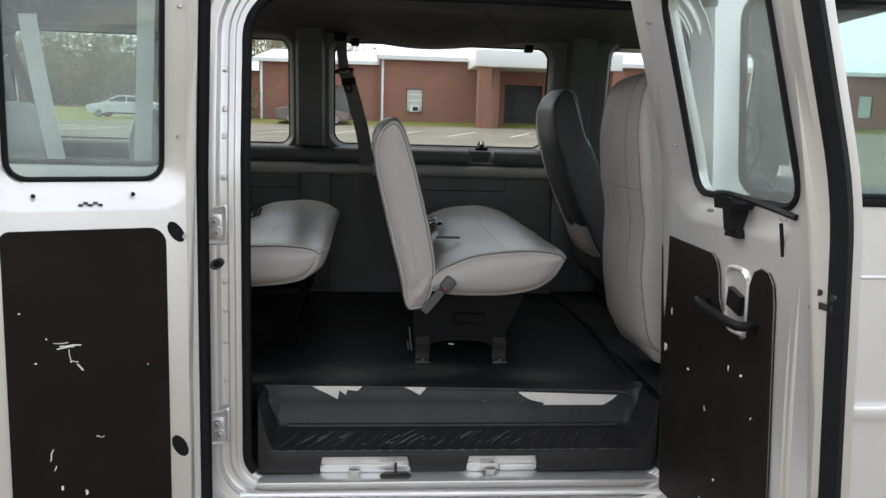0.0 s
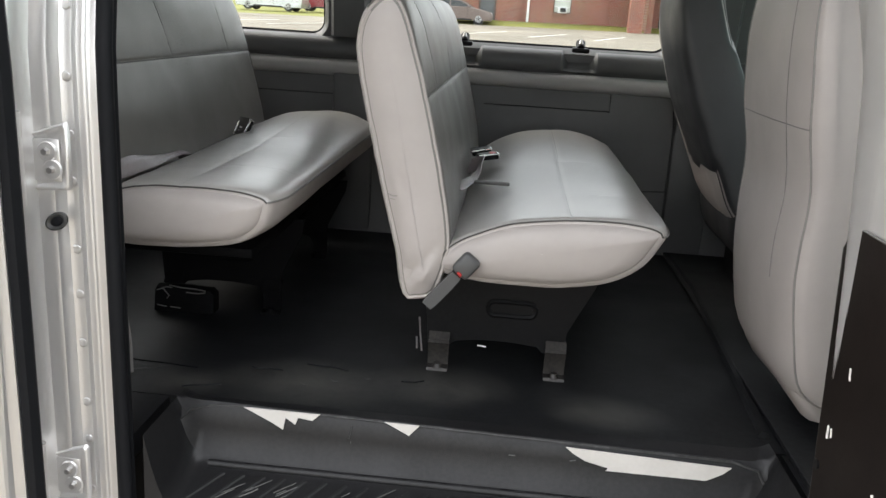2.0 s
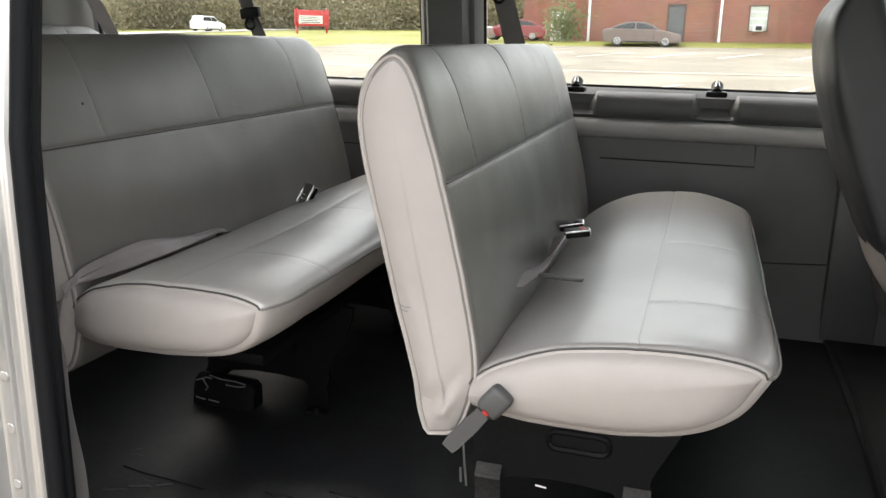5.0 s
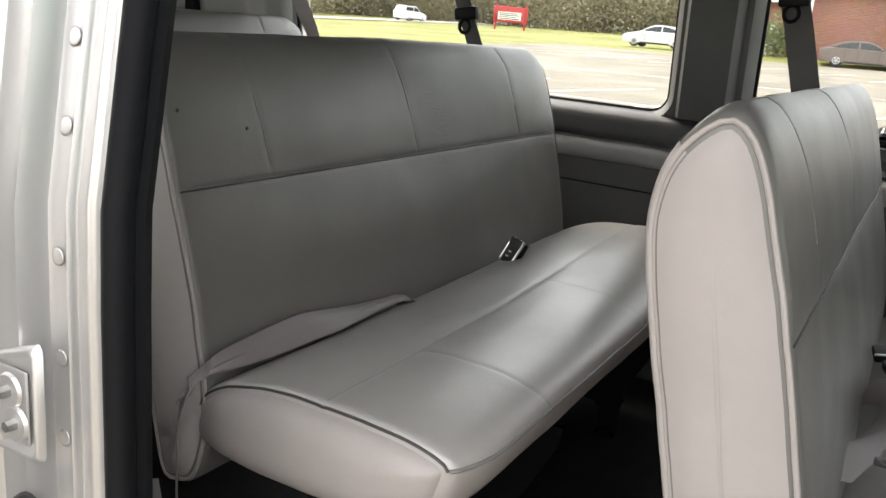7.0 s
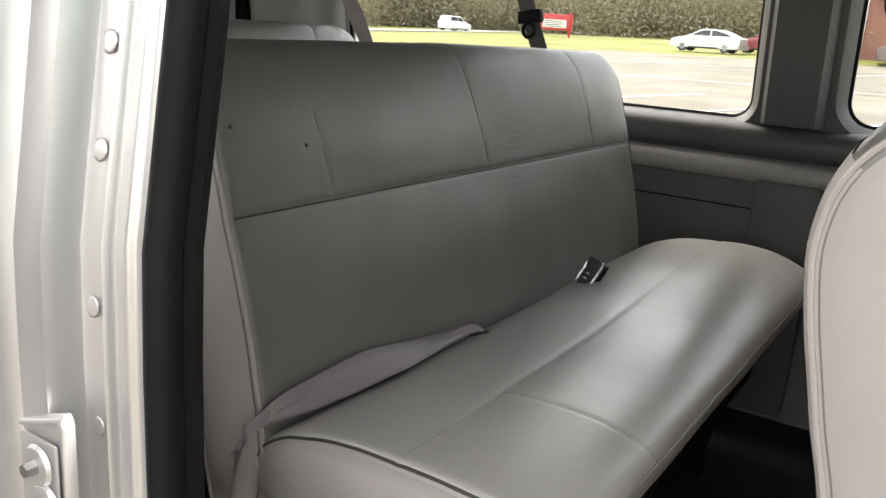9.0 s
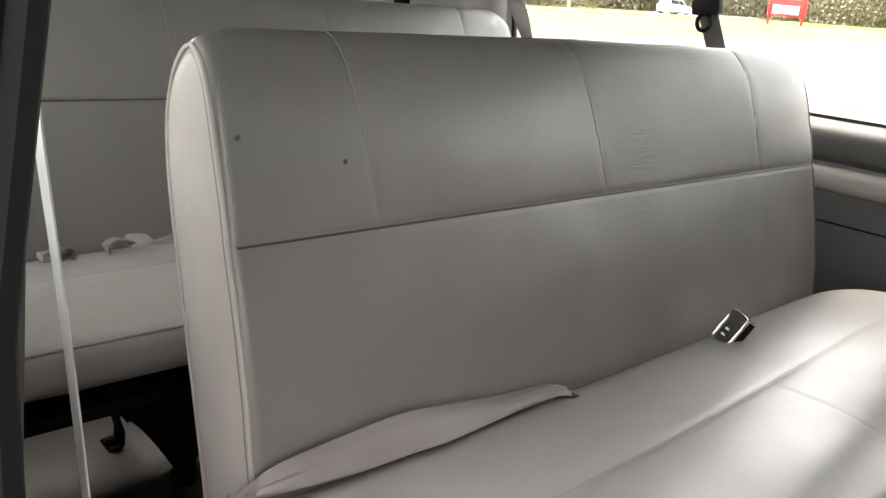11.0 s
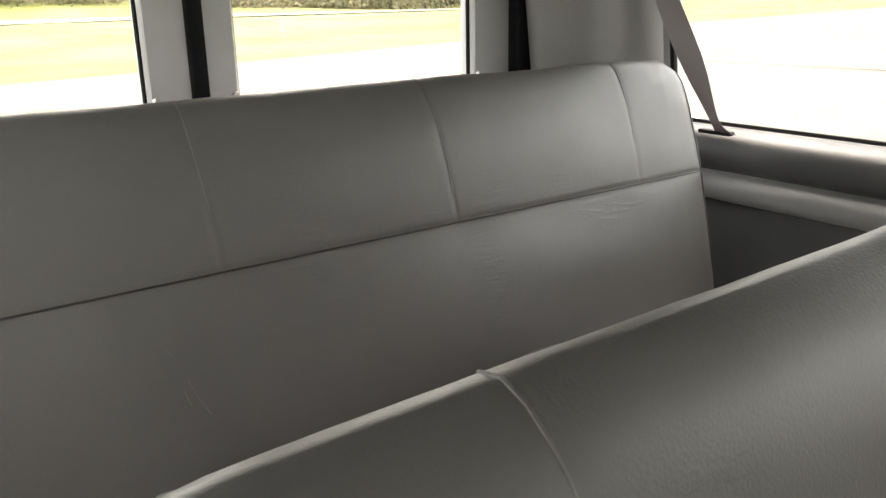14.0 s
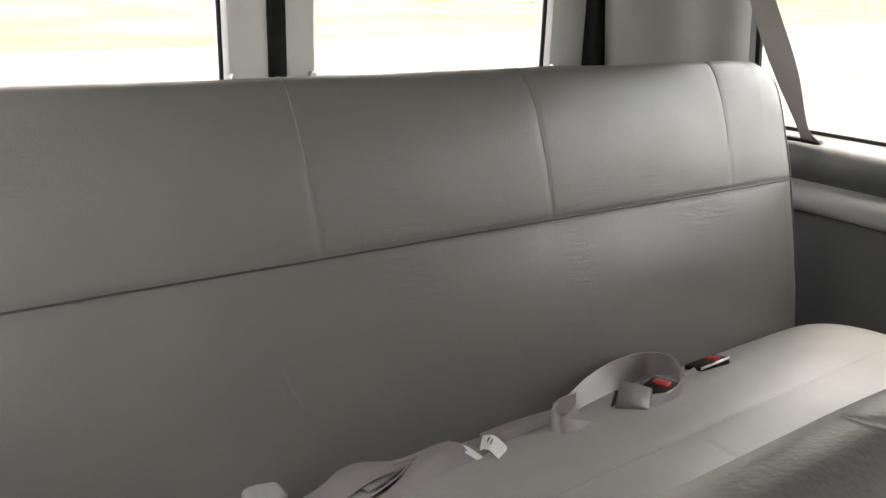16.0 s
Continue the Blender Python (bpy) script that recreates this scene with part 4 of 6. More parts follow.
for k in range(34):
    x, t0 = rng.uniform(-0.50, 0.20), rng.uniform(0, 0.6)
    t1 = min(1.0, t0 + rng.uniform(0.1, 0.5))
    part("scratch", tube([(x + 0.10 * t, 2.322 + 0.085 * t, 0.5075 + 0.0165 * t + rng.gauss(0, 0.0004)) for t in (t0, (t0 + t1) / 2, t1)], rng.uniform(0.0006, 0.0016), 4), SCRAPE, well, "pale scratch on the tread")
for x, z, l, a in ((-0.22, 0.60, 0.03, 80), (-0.215, 0.575, 0.02, 95), (-0.10, 0.575, 0.018, 60), (-0.45, 0.57, 0.02, 20), (0.10, 0.60, 0.012, 0), (0.16, 0.585, 0.01, 30), (0.22, 0.60, 0.012, 15)):
    part("scratch", tube([(x + l * t * math.cos(radians(a)), 2.4515, z + l * t * math.sin(radians(a))) for t in (0, 0.5, 1)], 0.0012, 4), TRIM, well)
part("fillet", tube([(-0.50, 2.426, 0.530), (-0.44, 2.428, 0.5285), (0, 2.428, 0.5285), (0.47, 2.428, 0.5285), (0.53, 2.425, 0.531)], 0.0085, 10), STEP_BLACK, well)
part("nosing", tube([(-0.55, 2.303, 0.499), (0.0, 2.303, 0.499), (0.585, 2.303, 0.498)], 0.005, 8), STEP_BLACK, well)
# pale dashes that imitate highlights on the rib ends along the nosing
for k in range(26):
    x = -0.535 + 0.042 * k
    part("rib_glint", tube([(x, 2.2995, 0.5025), (x + 0.008, 2.2988, 0.5028), (x + rng.uniform(0.012, 0.026), 2.2992, 0.5024)], rng.uniform(0.0008, 0.0015), 5), TRIM, well, "pale dash for the highlight on a tread rib end")
part("edge_strip", tube([(-0.582, 2.446, 0.560), (-0.572, 2.449, 0.602), (-0.545, 2.454, 0.630), (-0.50, 2.457, 0.643), (-0.44, 2.458, 0.6465), (0, 2.458, 0.639), (0.45, 2.457, 0.631), (0.53, 2.456, 0.630), (0.580, 2.450, 0.618), (0.592, 2.444, 0.596)], 0.0026, 8), SCUFFED, well)


def scrap(points, name, mat, parent, label, y=2.4535):
    """A torn patch that lies on the riser."""
    b = loft([[(x, y + d, z - 0.017 - 0.017 * x) for x, z in points] for d in (-0.0035, -0.001)])
    return part(name, b, mat, parent, label, 0)


scrap([(0.210, 0.650), (0.53, 0.645), (0.515, 0.630), (0.485, 0.612), (0.475, 0.600), (0.43, 0.594), (0.38, 0.580), (0.345, 0.575), (0.31, 0.584), (0.285, 0.597), (0.295, 0.615), (0.25, 0.625), (0.225, 0.638)], "torn_patch", WHITE_PAINT, well, "bare white metal where the plastic is torn")
scrap([(-0.435, 0.658), (-0.28, 0.660), (-0.295, 0.645), (-0.325, 0.648), (-0.33, 0.632), (-0.35, 0.645), (-0.355, 0.618), (-0.38, 0.632)], "torn_patch", WHITE_PAINT, well, "bare white metal where the plastic is torn")
scrap([(-0.15, 0.660), (-0.08, 0.660), (-0.10, 0.636)], "torn_patch", WHITE_PAINT, well, "bare white metal where the plastic is torn")

# door opening: a stepped, rounded surround in painted steel
RINGS = [(0.012, 2.295), (0.016, 2.286), (0.022, 2.284), (0.034, 2.283), (0.038, 2.279), (0.050, 2.278), (0.054, 2.270), (0.072, 2.266), (0.078, 2.240), (0.104, 2.236), (0.112, 2.215), (0.118, 2.200), (0.125, 2.198)]


SMOOTH = [(p.x, p.y) for p in spline([(o, y, 0) for o, y in RINGS], 3, False)]


def opening(o):
    """The rounded outline of the side opening, with points up its posts."""
    ring = rounded(-0.600 - o, 0.630 + o * 0.36, 0.432 - o * 0.75, 1.80 + o, (0.07 + o * 0.7, 0.07 + o * 0.7, 0.12 + o, 0.12 + o), 8)
    out = []
    for (x0, z0), (x1, z1) in zip(ring, ring[1:] + ring[:1]):
        steps = 14 if abs(z1 - z0) > 0.5 else 1
        out += [(x0 + (x1 - x0) * k / steps, z0 + (z1 - z0) * k / steps) for k in range(steps)]
    return out


part("door_surround", loft([[side(x, z, y, False) for x, z in opening(o)] for o, y in SMOOTH], caps=False), SILVER_IN, van, "silver painted steel door surround")
post = [i for i, (x, z) in enumerate(opening(0.0)) if z > 0.452]
cut = next((k for k in range(1, len(post)) if post[k] - post[k - 1] > 1), 0)
post = post[cut:] + post[:cut]
part("door_seal", tube([side(*opening(0.006)[i], 2.284, False) for i in post], 0.0135, 10), RUBBER, van, "black rubber door seal")
part("door_seal", tube([side(*opening(0.010)[i], 2.304, False) for i in post], 0.014, 8), RUBBER, van)
lip = [(o, y) for o, y in ((0.030, 2.298), (0.006, 2.300), (0.000, 2.304), (0.004, 2.310), (0.020, 2.313))]
post = [i for i, (x, z) in enumerate(opening(0.0)) if z > 0.66]
part("opening_lip", loft([[side(*opening(o)[i], y, False) for i in post] for o, y in lip], closed=False), RUBBER, van, "black rubber lip inside the door opening")
part("sill_plate", box(-0.575, 0.605, 2.245, 2.322, 0.418, 0.4285, 0.004), SILVER_IN, van, "silver painted door sill")
part("sill_back", box(-0.40, 0.25, 2.322, 2.328, 0.43, 0.484), SILVER_IN, van, "pale painted sill step")
part("sill_fold", box(-0.40, -0.13, 2.312, 2.322, 0.4285, 0.452, 0.002), SILVER_IN, van, "folded edge of the painted sill")
part("sill_fold", box(0.036, 0.110, 2.312, 2.322, 0.4285, 0.456, 0.002), SILVER_IN, van)
part("sill_fold", box(0.135, 0.243, 2.314, 2.322, 0.4285, 0.448, 0.002), SILVER_IN, van)
part("sill_tab", box(0.078, 0.122, 2.300, 2.314, 0.440, 0.458, 0.002), WHITE_PAINT, van, "bent pale tab of the sill")
part("sill_edge", tube([(-0.62, 2.236, 0.398), (0, 2.236, 0.396), (0.64, 2.236, 0.394)], 0.008, 8), SILVER, van)
st = part("striker", loft([[(-0.178 + a * s, 2.283 + c * s, z) for a, c in ((-0.035, -0.020), (0.035, -0.020), (0.046, -0.004), (0.035, 0.013), (-0.035, 0.013), (-0.046, -0.004))] for z, s in ((0.428, 1), (0.436, 1), (0.439, 0.85))]), DARKSTEEL, van, "dark steel door striker")
part("loop", tube([(-0.178, 2.275, 0.436), (-0.178, 2.275, 0.462), (-0.178, 2.283, 0.468), (-0.178, 2.291, 0.462), (-0.178, 2.291, 0.436)], 0.004, 8), DARKSTEEL, st)
for x in (-0.30, 0.105):
    cl = part("sill_clip", box(x - 0.016, x + 0.016, 2.278, 2.299, 0.428, 0.450, 0.004), STEEL, van, "bent steel clip")
    part("screw", cyl((x, 2.279, 0.442), (x, 2.274, 0.443), 0.007, n=10), STEEL, cl)
post = [(0.634, 2.291), (0.645, 2.262), (0.658, 2.228), (0.676, 2.190), (0.690, 2.188), (0.690, 2.21), (0.676, 2.212), (0.650, 2.268), (0.642, 2.293)]
part("pillar_skin", loft([[side(x, z, y, False) for x, y in post] for z in (0.47, 0.8, 1.1, 1.33, 1.5, 1.65, 1.80)]), SILVER, van, "smooth silver front door pillar")
# hinges in pressed pockets, grommets and welds of the rear pillar
for z in (1.17, 0.60):
    rim = [(-0.738, z + 0.030), (-0.712, z + 0.034), (-0.660, z + 0.052), (-0.654, z + 0.054), (-0.650, z + 0.048), (-0.650, z - 0.005), (-0.651, z - 0.044), (-0.655, z - 0.049), (-0.662, z - 0.050), (-0.738, z - 0.055)]
    mid = (-0.700, z)
    ring = lambda f, y: [(mid[0] + (a - mid[0]) * f, y, mid[1] + (c - mid[1]) * f) for a, c in rim]
    hg = part("hinge", loft([ring(1.08, 2.2405), ring(1.04, 2.2350), ring(1.0, 2.2330), ring(0.94, 2.2335), ring(0.86, 2.2375), ring(0.78, 2.2385), ring(0.02, 2.2380)]), SILVER_IN, van, "pressed pocket round a painted door hinge", 75)
    part("leaf", box(-0.740, -0.662, 2.2335, 2.2370, z - 0.040, z + 0.030, 0.002), SILVER_IN, hg, "painted steel hinge leaf")
    part("pin", cyl((-0.712, 2.200, z - 0.075), (-0.712, 2.200, z + 0.075), 0.009, n=12), SILVER_IN, hg)
    for x, dz in ((-0.681, 0.010), (-0.674, -0.019)):
        part("washer", cyl((x, 2.232, z + dz), (x, 2.2290, z + dz), 0.0165, 0.0145, n=24), SILVER_IN, hg)
        part("bolt", cyl((x, 2.229, z + dz), (x, 2.2205, z + dz), 0.0062, 0.0052, n=6), STEEL, hg)
oval = lambda r, y: [(-0.676 + 1.25 * r * math.cos(a), y, 1.064 + r * math.sin(a) + 0.35 * r * math.cos(a)) for a in [k * math.pi / 12 for k in range(24)]]
gm = part("pillar_hole", loft([oval(0.0155, 2.2385), oval(0.0150, 2.2345), oval(0.0125, 2.2335), oval(0.0110, 2.2355), oval(0.0085, 2.2372)]), GROMMET, van, "grey rubber grommet in the pillar", 60)
part("plug", loft([oval(0.0086, 2.2368), oval(0.0070, 2.2352), oval(0.002, 2.2350)]), RUBBER, gm)
for k in range(12):
    z = 0.55 + 0.094 * k + 0.012 * math.sin(k * 2.3)
    dome = [[side(-0.662 + r * math.cos(a), z + r * math.sin(a), 2.2683 - h, False) for a in [i * math.pi / 7 for i in range(14)]] for r, h in ((0.0085, 0.0), (0.006, 0.0004), (0.003, 0.0008), (0.0004, 0.0010))]
    part("spot_weld", loft(dome), SILVER_IN, van, "", 180)

# near side: outer skin behind the open rear door, and the front door
NEAR_WIN = (-1.86, -0.785, 1.325, 1.83)
part("outer_skin", bay(-2.32, -0.725, 0.30, 1.95, NEAR_WIN, 0.06, 2.197, 2.212, False, 0.004), SILVER, van, "silver painted outer skin")
part("side_panel", bay(-2.24, -0.735, 0.66, 1.90, (-1.86, -0.785, 1.335, 1.83), 0.05, 2.312, 2.225, False), TRIM, van, "dark grey plastic inner panel")
window(NEAR_WIN, 2.205, False, 0.06)
part("sill_skin", box(-0.725, 0.68, 2.19, 2.205, 0.28, 0.33), SILVER, van)
fd = part("front_door", bay(0.682, 1.80, 0.33, 1.93, (0.752, 1.62, 1.29, 1.83), 0.06, 2.24, 2.175, False, 0.004), SILVER, van, "closed silver front passenger door")
w = part("window", pane((0.752, 1.62, 1.29, 1.83), 0.06, 2.20, False), PANE, fd, "tinted door window")
w.visible_shadow = False
part("belt_moulding", box(0.69, 1.80, 2.160, 2.174, 1.262, 1.288, 0.005), RUBBER, fd, "black rubber belt moulding")
part("body_crease", tube([(0.685, 2.172, 1.062), (1.8, 2.172, 1.062)], 0.006, 8), SILVER, fd)
part("body_moulding", box(0.685, 1.80, 2.155, 2.176, 0.640, 0.685, 0.008), SILVER, fd, "raised silver body moulding")
part("window_frame", tube([side(x, z, 2.174, False) for x, z in rounded(0.752, 1.62, 1.29, 1.83, 0.06)], 0.010, 6, loop=True), RUBBER, fd)

# rear doors
for k, (y0, y1) in enumerate(((2.37, 3.065), (3.10, 3.865))):
    ya, yb = (2.46, 2.985) if k == 0 else (3.158, 3.722)
    b = bmesh.new()
    o, h = outer_rect(y0, y1, 0.45, 1.95), rounded(ya, yb, 1.40, 1.86, 0.03)
    h2 = rounded(ya - 0.006, yb + 0.006, 1.394, 1.866, 0.034)
    rg = [[(-2.235, y, z) for y, z in o], [(-2.229, y, z) for y, z in h2], [(-2.237, y, z) for y, z in h], [(-2.275, y, z) for y, z in h], [(-2.275, y, z) for y, z in o]]
    loft(rg + [rg[0]], b, caps=False)
    bmesh.ops.remove_doubles(b, verts=b.verts, dist=1e-5)
    rd = part("rear_door", b, SILVER_DULL, van, "silver painted rear door")
    g = part("window", loft([[(x, y, z) for y, z in rounded(ya - 0.01, yb + 0.01, 1.39, 1.87, 0.04)] for x in (-2.265, -2.261)]), PANE, rd, "rear door window")
    g.visible_shadow = False
    part("seal", tube([(-2.248, y, z) for y, z in h], 0.006, 6, loop=True), RUBBER, rd)
    for y in (ya - 0.012, yb + 0.012):
        part("screw", cyl((-2.226, y, 1.440), (-2.218, y, 1.440), 0.008, 0.006, 10), STEEL, rd)
    part("inner_panel", box(-2.228, -2.216, y0 + 0.07, y1 - 0.07, 0.70, 1.36, 0.006), TRIM, rd, "dark grey door board")
part("rear_seal", box(-2.262, -2.222, 3.068, 3.098, 0.66, 1.92, 0.006), RUBBER, van, "black rubber seal between the rear doors")
part("rear_seal", box(-2.255, -2.20, 3.83, 3.885, 0.66, 1.92, 0.01), RUBBER, van, "black rubber rear door seal")
part("rear_seal", box(-2.255, -2.20, 2.345, 2.38, 0.66, 1.92, 0.01), RUBBER, van)
for s in (0, 1):
    row = []
    for z in (0.68, 1.30, 1.36, 1.55, 1.75, 1.90):
        pts = [(-2.20, 3.885), (-2.185, 3.872), (-2.165, 3.868), (-2.14, 3.872), (-2.11, 3.890), (-2.07, 3.922), (-2.045, 3.938), (-2.02, 3.940), (-1.985, 3.930), (-1.95, 3.930), (-1.925, 3.942), (-1.905, 3.965), (-1.90, 4.00), (-2.20, 4.00)]
        ring = [(x, y - lean(z) * 0.8, z) for x, y in pts]
        row.append(ring if not s else [(x, 6.29 - y, z) for x, y, z in ring])
    part("corner_pillar", loft(row), TRIM_PILLAR, van, "grey plastic rear pillar cover")
part("rear_bumper", box(-2.42, -2.30, 2.25, 4.03, 0.42, 0.60, 0.03), SILVER, van, "rear bumper")
part("underbody", box(-2.28, 3.0, 2.53, 3.90, 0.33, 0.60, 0.03), RUBBER, van)

# front of the van, seen through glass
part("bulkhead", box(1.76, 1.86, 2.26, 4.02, 0.40, 1.22, 0.02), TRIM, van)
part("dashboard", loft([[(x, y, z) for x, z in ((1.78, 0.85), (1.50, 0.90), (1.43, 1.05), (1.47, 1.19), (1.60, 1.245), (1.86, 1.25))] for y in (2.30, 2.6, 3.3, 3.96)]), TRIM, van, "dark grey dashboard")
ws = part("windscreen", loft([[(1.87, y, 1.24), (1.60 + 0.0, y, 1.93), (1.605, y, 1.93), (1.875, y, 1.24)] for y in (2.30, 3.97)]), PANE_FRONT, van, "green tinted windscreen")
sw = part("steering_wheel", tube([(1.35 + 0.08 * math.sin(a), 3.55 + 0.19 * math.cos(a), 1.32 + 0.17 * math.sin(a)) for a in [k * math.pi / 16 for k in range(32)]], 0.014, 8, loop=True), BLACK, van, "black steering wheel")
part("column", cyl((1.35, 3.55, 1.32), (1.52, 3.55, 1.20), 0.04), BLACK, sw)
part("spoke", box(1.335, 1.36, 3.37, 3.73, 1.30, 1.34, 0.01), BLACK, sw)
part("bonnet", loft([[(1.9, y, 1.20), (2.5, y, 1.12), (2.95, y, 1.0), (3.05, y, 0.6), (1.9, y, 0.6)] for y in (2.26, 4.02)]), SILVER, van, "silver bonnet")
for x in (-1.35, 2.15):
    for y in (2.24, 3.80):
        wh = part("wheel", cyl((x, y, 0.35 + ground_z(x, y)), (x, y + 0.22, 0.35 + ground_z(x, y)), 0.35, n=32), TYRE, van)
        part("rim", cyl((x, y - 0.01, 0.35 + ground_z(x, y)), (x, y + 0.23, 0.35 + ground_z(x, y)), 0.20, n=20), RIM, wh)


# ---- the open cargo doors ----
def door_place(P, d, flip, high=0.15, low=0.0):
    """Maps along, out, up on a door to the place; the inner face looks out."""
    P, d = Vector((*P, 0)), Vector((*d, 0)).normalized()
    n = Vector((d.y, -d.x, 0)) * (1 if flip else -1)
    soft = lambda u: max(0.0, u) if abs(u) > 0.10 else (u + 0.10) ** 2 / 0.40
    return lambda s, o, z: P + d * s + n * (o + high * soft(z - 1.34) - low * soft(1.34 - z)) + Vector((0, 0, z))


def door_frame(at, s1, z0, z1, hole, r, thick, n=8):
    """A hollow pressed door with a window opening and stepped rim."""
    def ring(pts, o, k=22):
        out = []
        for i, (a, c) in enumerate(zip(pts, pts[1:] + pts[:1])):
            m = k if i % (n + 1) == n else 1
            out += [at(a[0] + (c[0] - a[0]) * j / m, o, a[1] + (c[1] - a[1]) * j / m) for j in range(m)]
        return out
    oo = lambda i: [(min(max(s, i), s1 - i), min(max(z, z0 + i), z1 - i)) for s, z in outer_rect(0, s1, z0, z1, n)]
    hh = lambda g, rr: rounded(hole[0] - g, hole[1] + g, hole[2] - g, hole[3] + g, rr, n)
    rings = [ring(oo(0.0), -thick), ring(oo(0.0), -0.02), ring(oo(0.006), -0.012), ring(oo(0.022), -0.012), ring(oo(0.034), 0.0),
             ring(hh(0.078, r + 0.05), 0.0), ring(hh(0.066, r + 0.04), -0.002), ring(hh(0.03, r + 0.02), -0.018), ring(hh(0.018, r + 0.01), -0.022), ring(hh(0.006, r), -0.024), ring(hh(0.0, r), -0.032), ring(hh(0.0, r), -thick)]
    b = bmesh.new()
    loft(rings + [rings[0]], b, caps=False)
    bmesh.ops.remove_doubles(b, verts=b.verts, dist=1e-5)
    return b


# rear cargo door, folded back beside the van
at = door_place((-0.70, 2.137), (-0.92, -0.39), False)
cd = part("cargo_door", door_frame(at, 0.515, 0.40, 1.86, (0.088, 0.435, 1.300, 1.80), 0.045, 0.055), SILVER_IN, van, "open silver rear cargo door with dark inner board")
g = part("window", loft([[at(s, o, z) for s, z in rounded(0.08, 0.443, 1.29, 1.81, 0.045)] for o in (-0.036, -0.032)]), PANE_DOOR, cd, "green tinted door window")
g.visible_shadow = False
part("seal", tube([at(s, -0.022, z) for s, z in rounded(0.088, 0.435, 1.300, 1.80, 0.045)], 0.007, 6, loop=True), RUBBER, cd)
part("inner_board", loft([[at(s, o, z) for s, z in rounded(0.085, 0.455, 0.43, 1.180, (0.02, 0.02, 0.02, 0.04))] for o in (0.001, 0.006)]), CARD, cd, "scratched dark board", 0)
part("edge_seal", loft([[at(s, o, z) for s, o in ((-0.022, -0.03), (-0.024, -0.008), (-0.012, 0.002), (0.002, -0.006), (0.002, -0.03))] for z in (0.40, 0.8, 1.3, 1.6, 1.86)]), RUBBER, cd, "black rubber edge seal")
for z, sz in ((1.167, 0.014), (0.597, 0.016)):
    h = part("access_hole", loft([[at(0.060 + a, o, z + c) for a, c in [(0.018 * math.cos(t) + 0.011 * math.sin(t), sz * 1.9 * math.sin(t)) for t in [k * math.pi / 12 for k in range(24)]]] for o in (0.0005, 0.002)]), RUBBER, cd, "dark access hole", 0)
part("screw", cyl(at(0.040, 0.0, 1.155), at(0.040, 0.007, 1.155), 0.006, n=10), STEEL, cd)
for s, z, m in ((0.052, 1.716, STEEL), (0.052, 1.406, STEEL), (0.475, 1.42, STEEL), (0.381, 1.262, BLACK), (0.160, 1.264, BLACK)):
    part("screw", cyl(at(s, -0.004, z), at(s, 0.007, z), 0.0055, 0.004, 10), m, cd)
for s, z in ((0.115, 1.156), (0.135, 0.821)):
    part("board_clip", cyl(at(s, 0.005, z), at(s, 0.009, z), 0.009, n=12), BLACK, cd)
for k in range(5):
    part("label_mark", box(0, 0.010, 0, 0.004, 0, 0.006, m=Matrix.Translation(at(0.285 - 0.011 * k, 0.0005, 1.236 + 0.005 * (k % 2)))), INK, cd, "", 0)


def scratches(at, parent, rows, seed):
    r = random.Random(seed)
    for s, z, l, a, w in rows:
        pts = [at(s + l * t * math.cos(radians(a)) + r.gauss(0, l * 0.05), 0.0065, z + l * t * math.sin(radians(a)) + r.gauss(0, l * 0.05)) for t in (0, 0.35, 0.7, 1)]
        part("scratch", tube(pts, w, 5), PAPER, parent, "pale scratch")


scratches(at, cd, ((0.34, 0.900, -0.045, 4, 0.0016), (0.345, 0.893, -0.04, 0, 0.0016), (0.35, 0.905, -0.03, 2, 0.001), (0.318, 0.888, 0.03, -95, 0.0012), (0.318, 0.858, 0.02, 190, 0.0012), (0.300, 0.850, 0.022, -120, 0.0018),
                   (0.372, 0.612, 0.03, 110, 0.0015), (0.36, 0.585, 0.012, 110, 0.001), (0.245, 0.655, 0.02, 10, 0.001), (0.345, 0.53, 0.012, 90, 0.003), (0.29, 0.51, 0.012, 80, 0.003), (0.365, 0.918, 0.004, 0, 0.002), (0.135, 0.83, 0.004, 0, 0.002), (0.42, 0.985, 0.004, 0, 0.002), (0.39, 0.86, 0.004, 0, 0.0018)), 3)

# front cargo door, standing open at a right angle
at = door_place((0.53, 2.20), (0.082, -0.9966), True, 0.29, 0.06)
cd = part("cargo_door", door_frame(at, 0.758, 0.40, 1.86, (0.165, 0.615, 1.305, 1.80), 0.055, 0.06), SILVER_IN, van, "open silver front cargo door with dark inner board")
g = part("window", loft([[at(s, o, z) for s, z in rounded(0.155, 0.625, 1.295, 1.81, 0.055)] for o in (-0.046, -0.042)]), PANE_DOOR, cd, "green tinted door window")
g.visible_shadow = False
part("seal", tube([at(s, -0.026, z) for s, z in rounded(0.165, 0.615, 1.305, 1.80, 0.055)], 0.009, 6, loop=True), RUBBER, cd)
brd = [(0.03, 0.43), (0.575, 0.43), (0.578, 1.10), (0.573, 1.14), (0.555, 1.163), (0.527, 1.168), (0.498, 1.155), (0.480, 1.12), (0.472, 1.00), (0.455, 0.99), (0.37, 1.03), (0.350, 1.06),
       (0.345, 1.12), (0.335, 1.150), (0.31, 1.168), (0.08, 1.178), (0.05, 1.17), (0.03, 1.14)]
part("inner_board", loft([[at(s, o, z) for s, z in brd] for o in (0.001, 0.006)]), CARD, cd, "dark inner board with worn edges", 0)
part("board_edge", tube([at(s, 0.005, z) for s, z in brd], 0.0016, 6, loop=True), SCRAPE, cd)
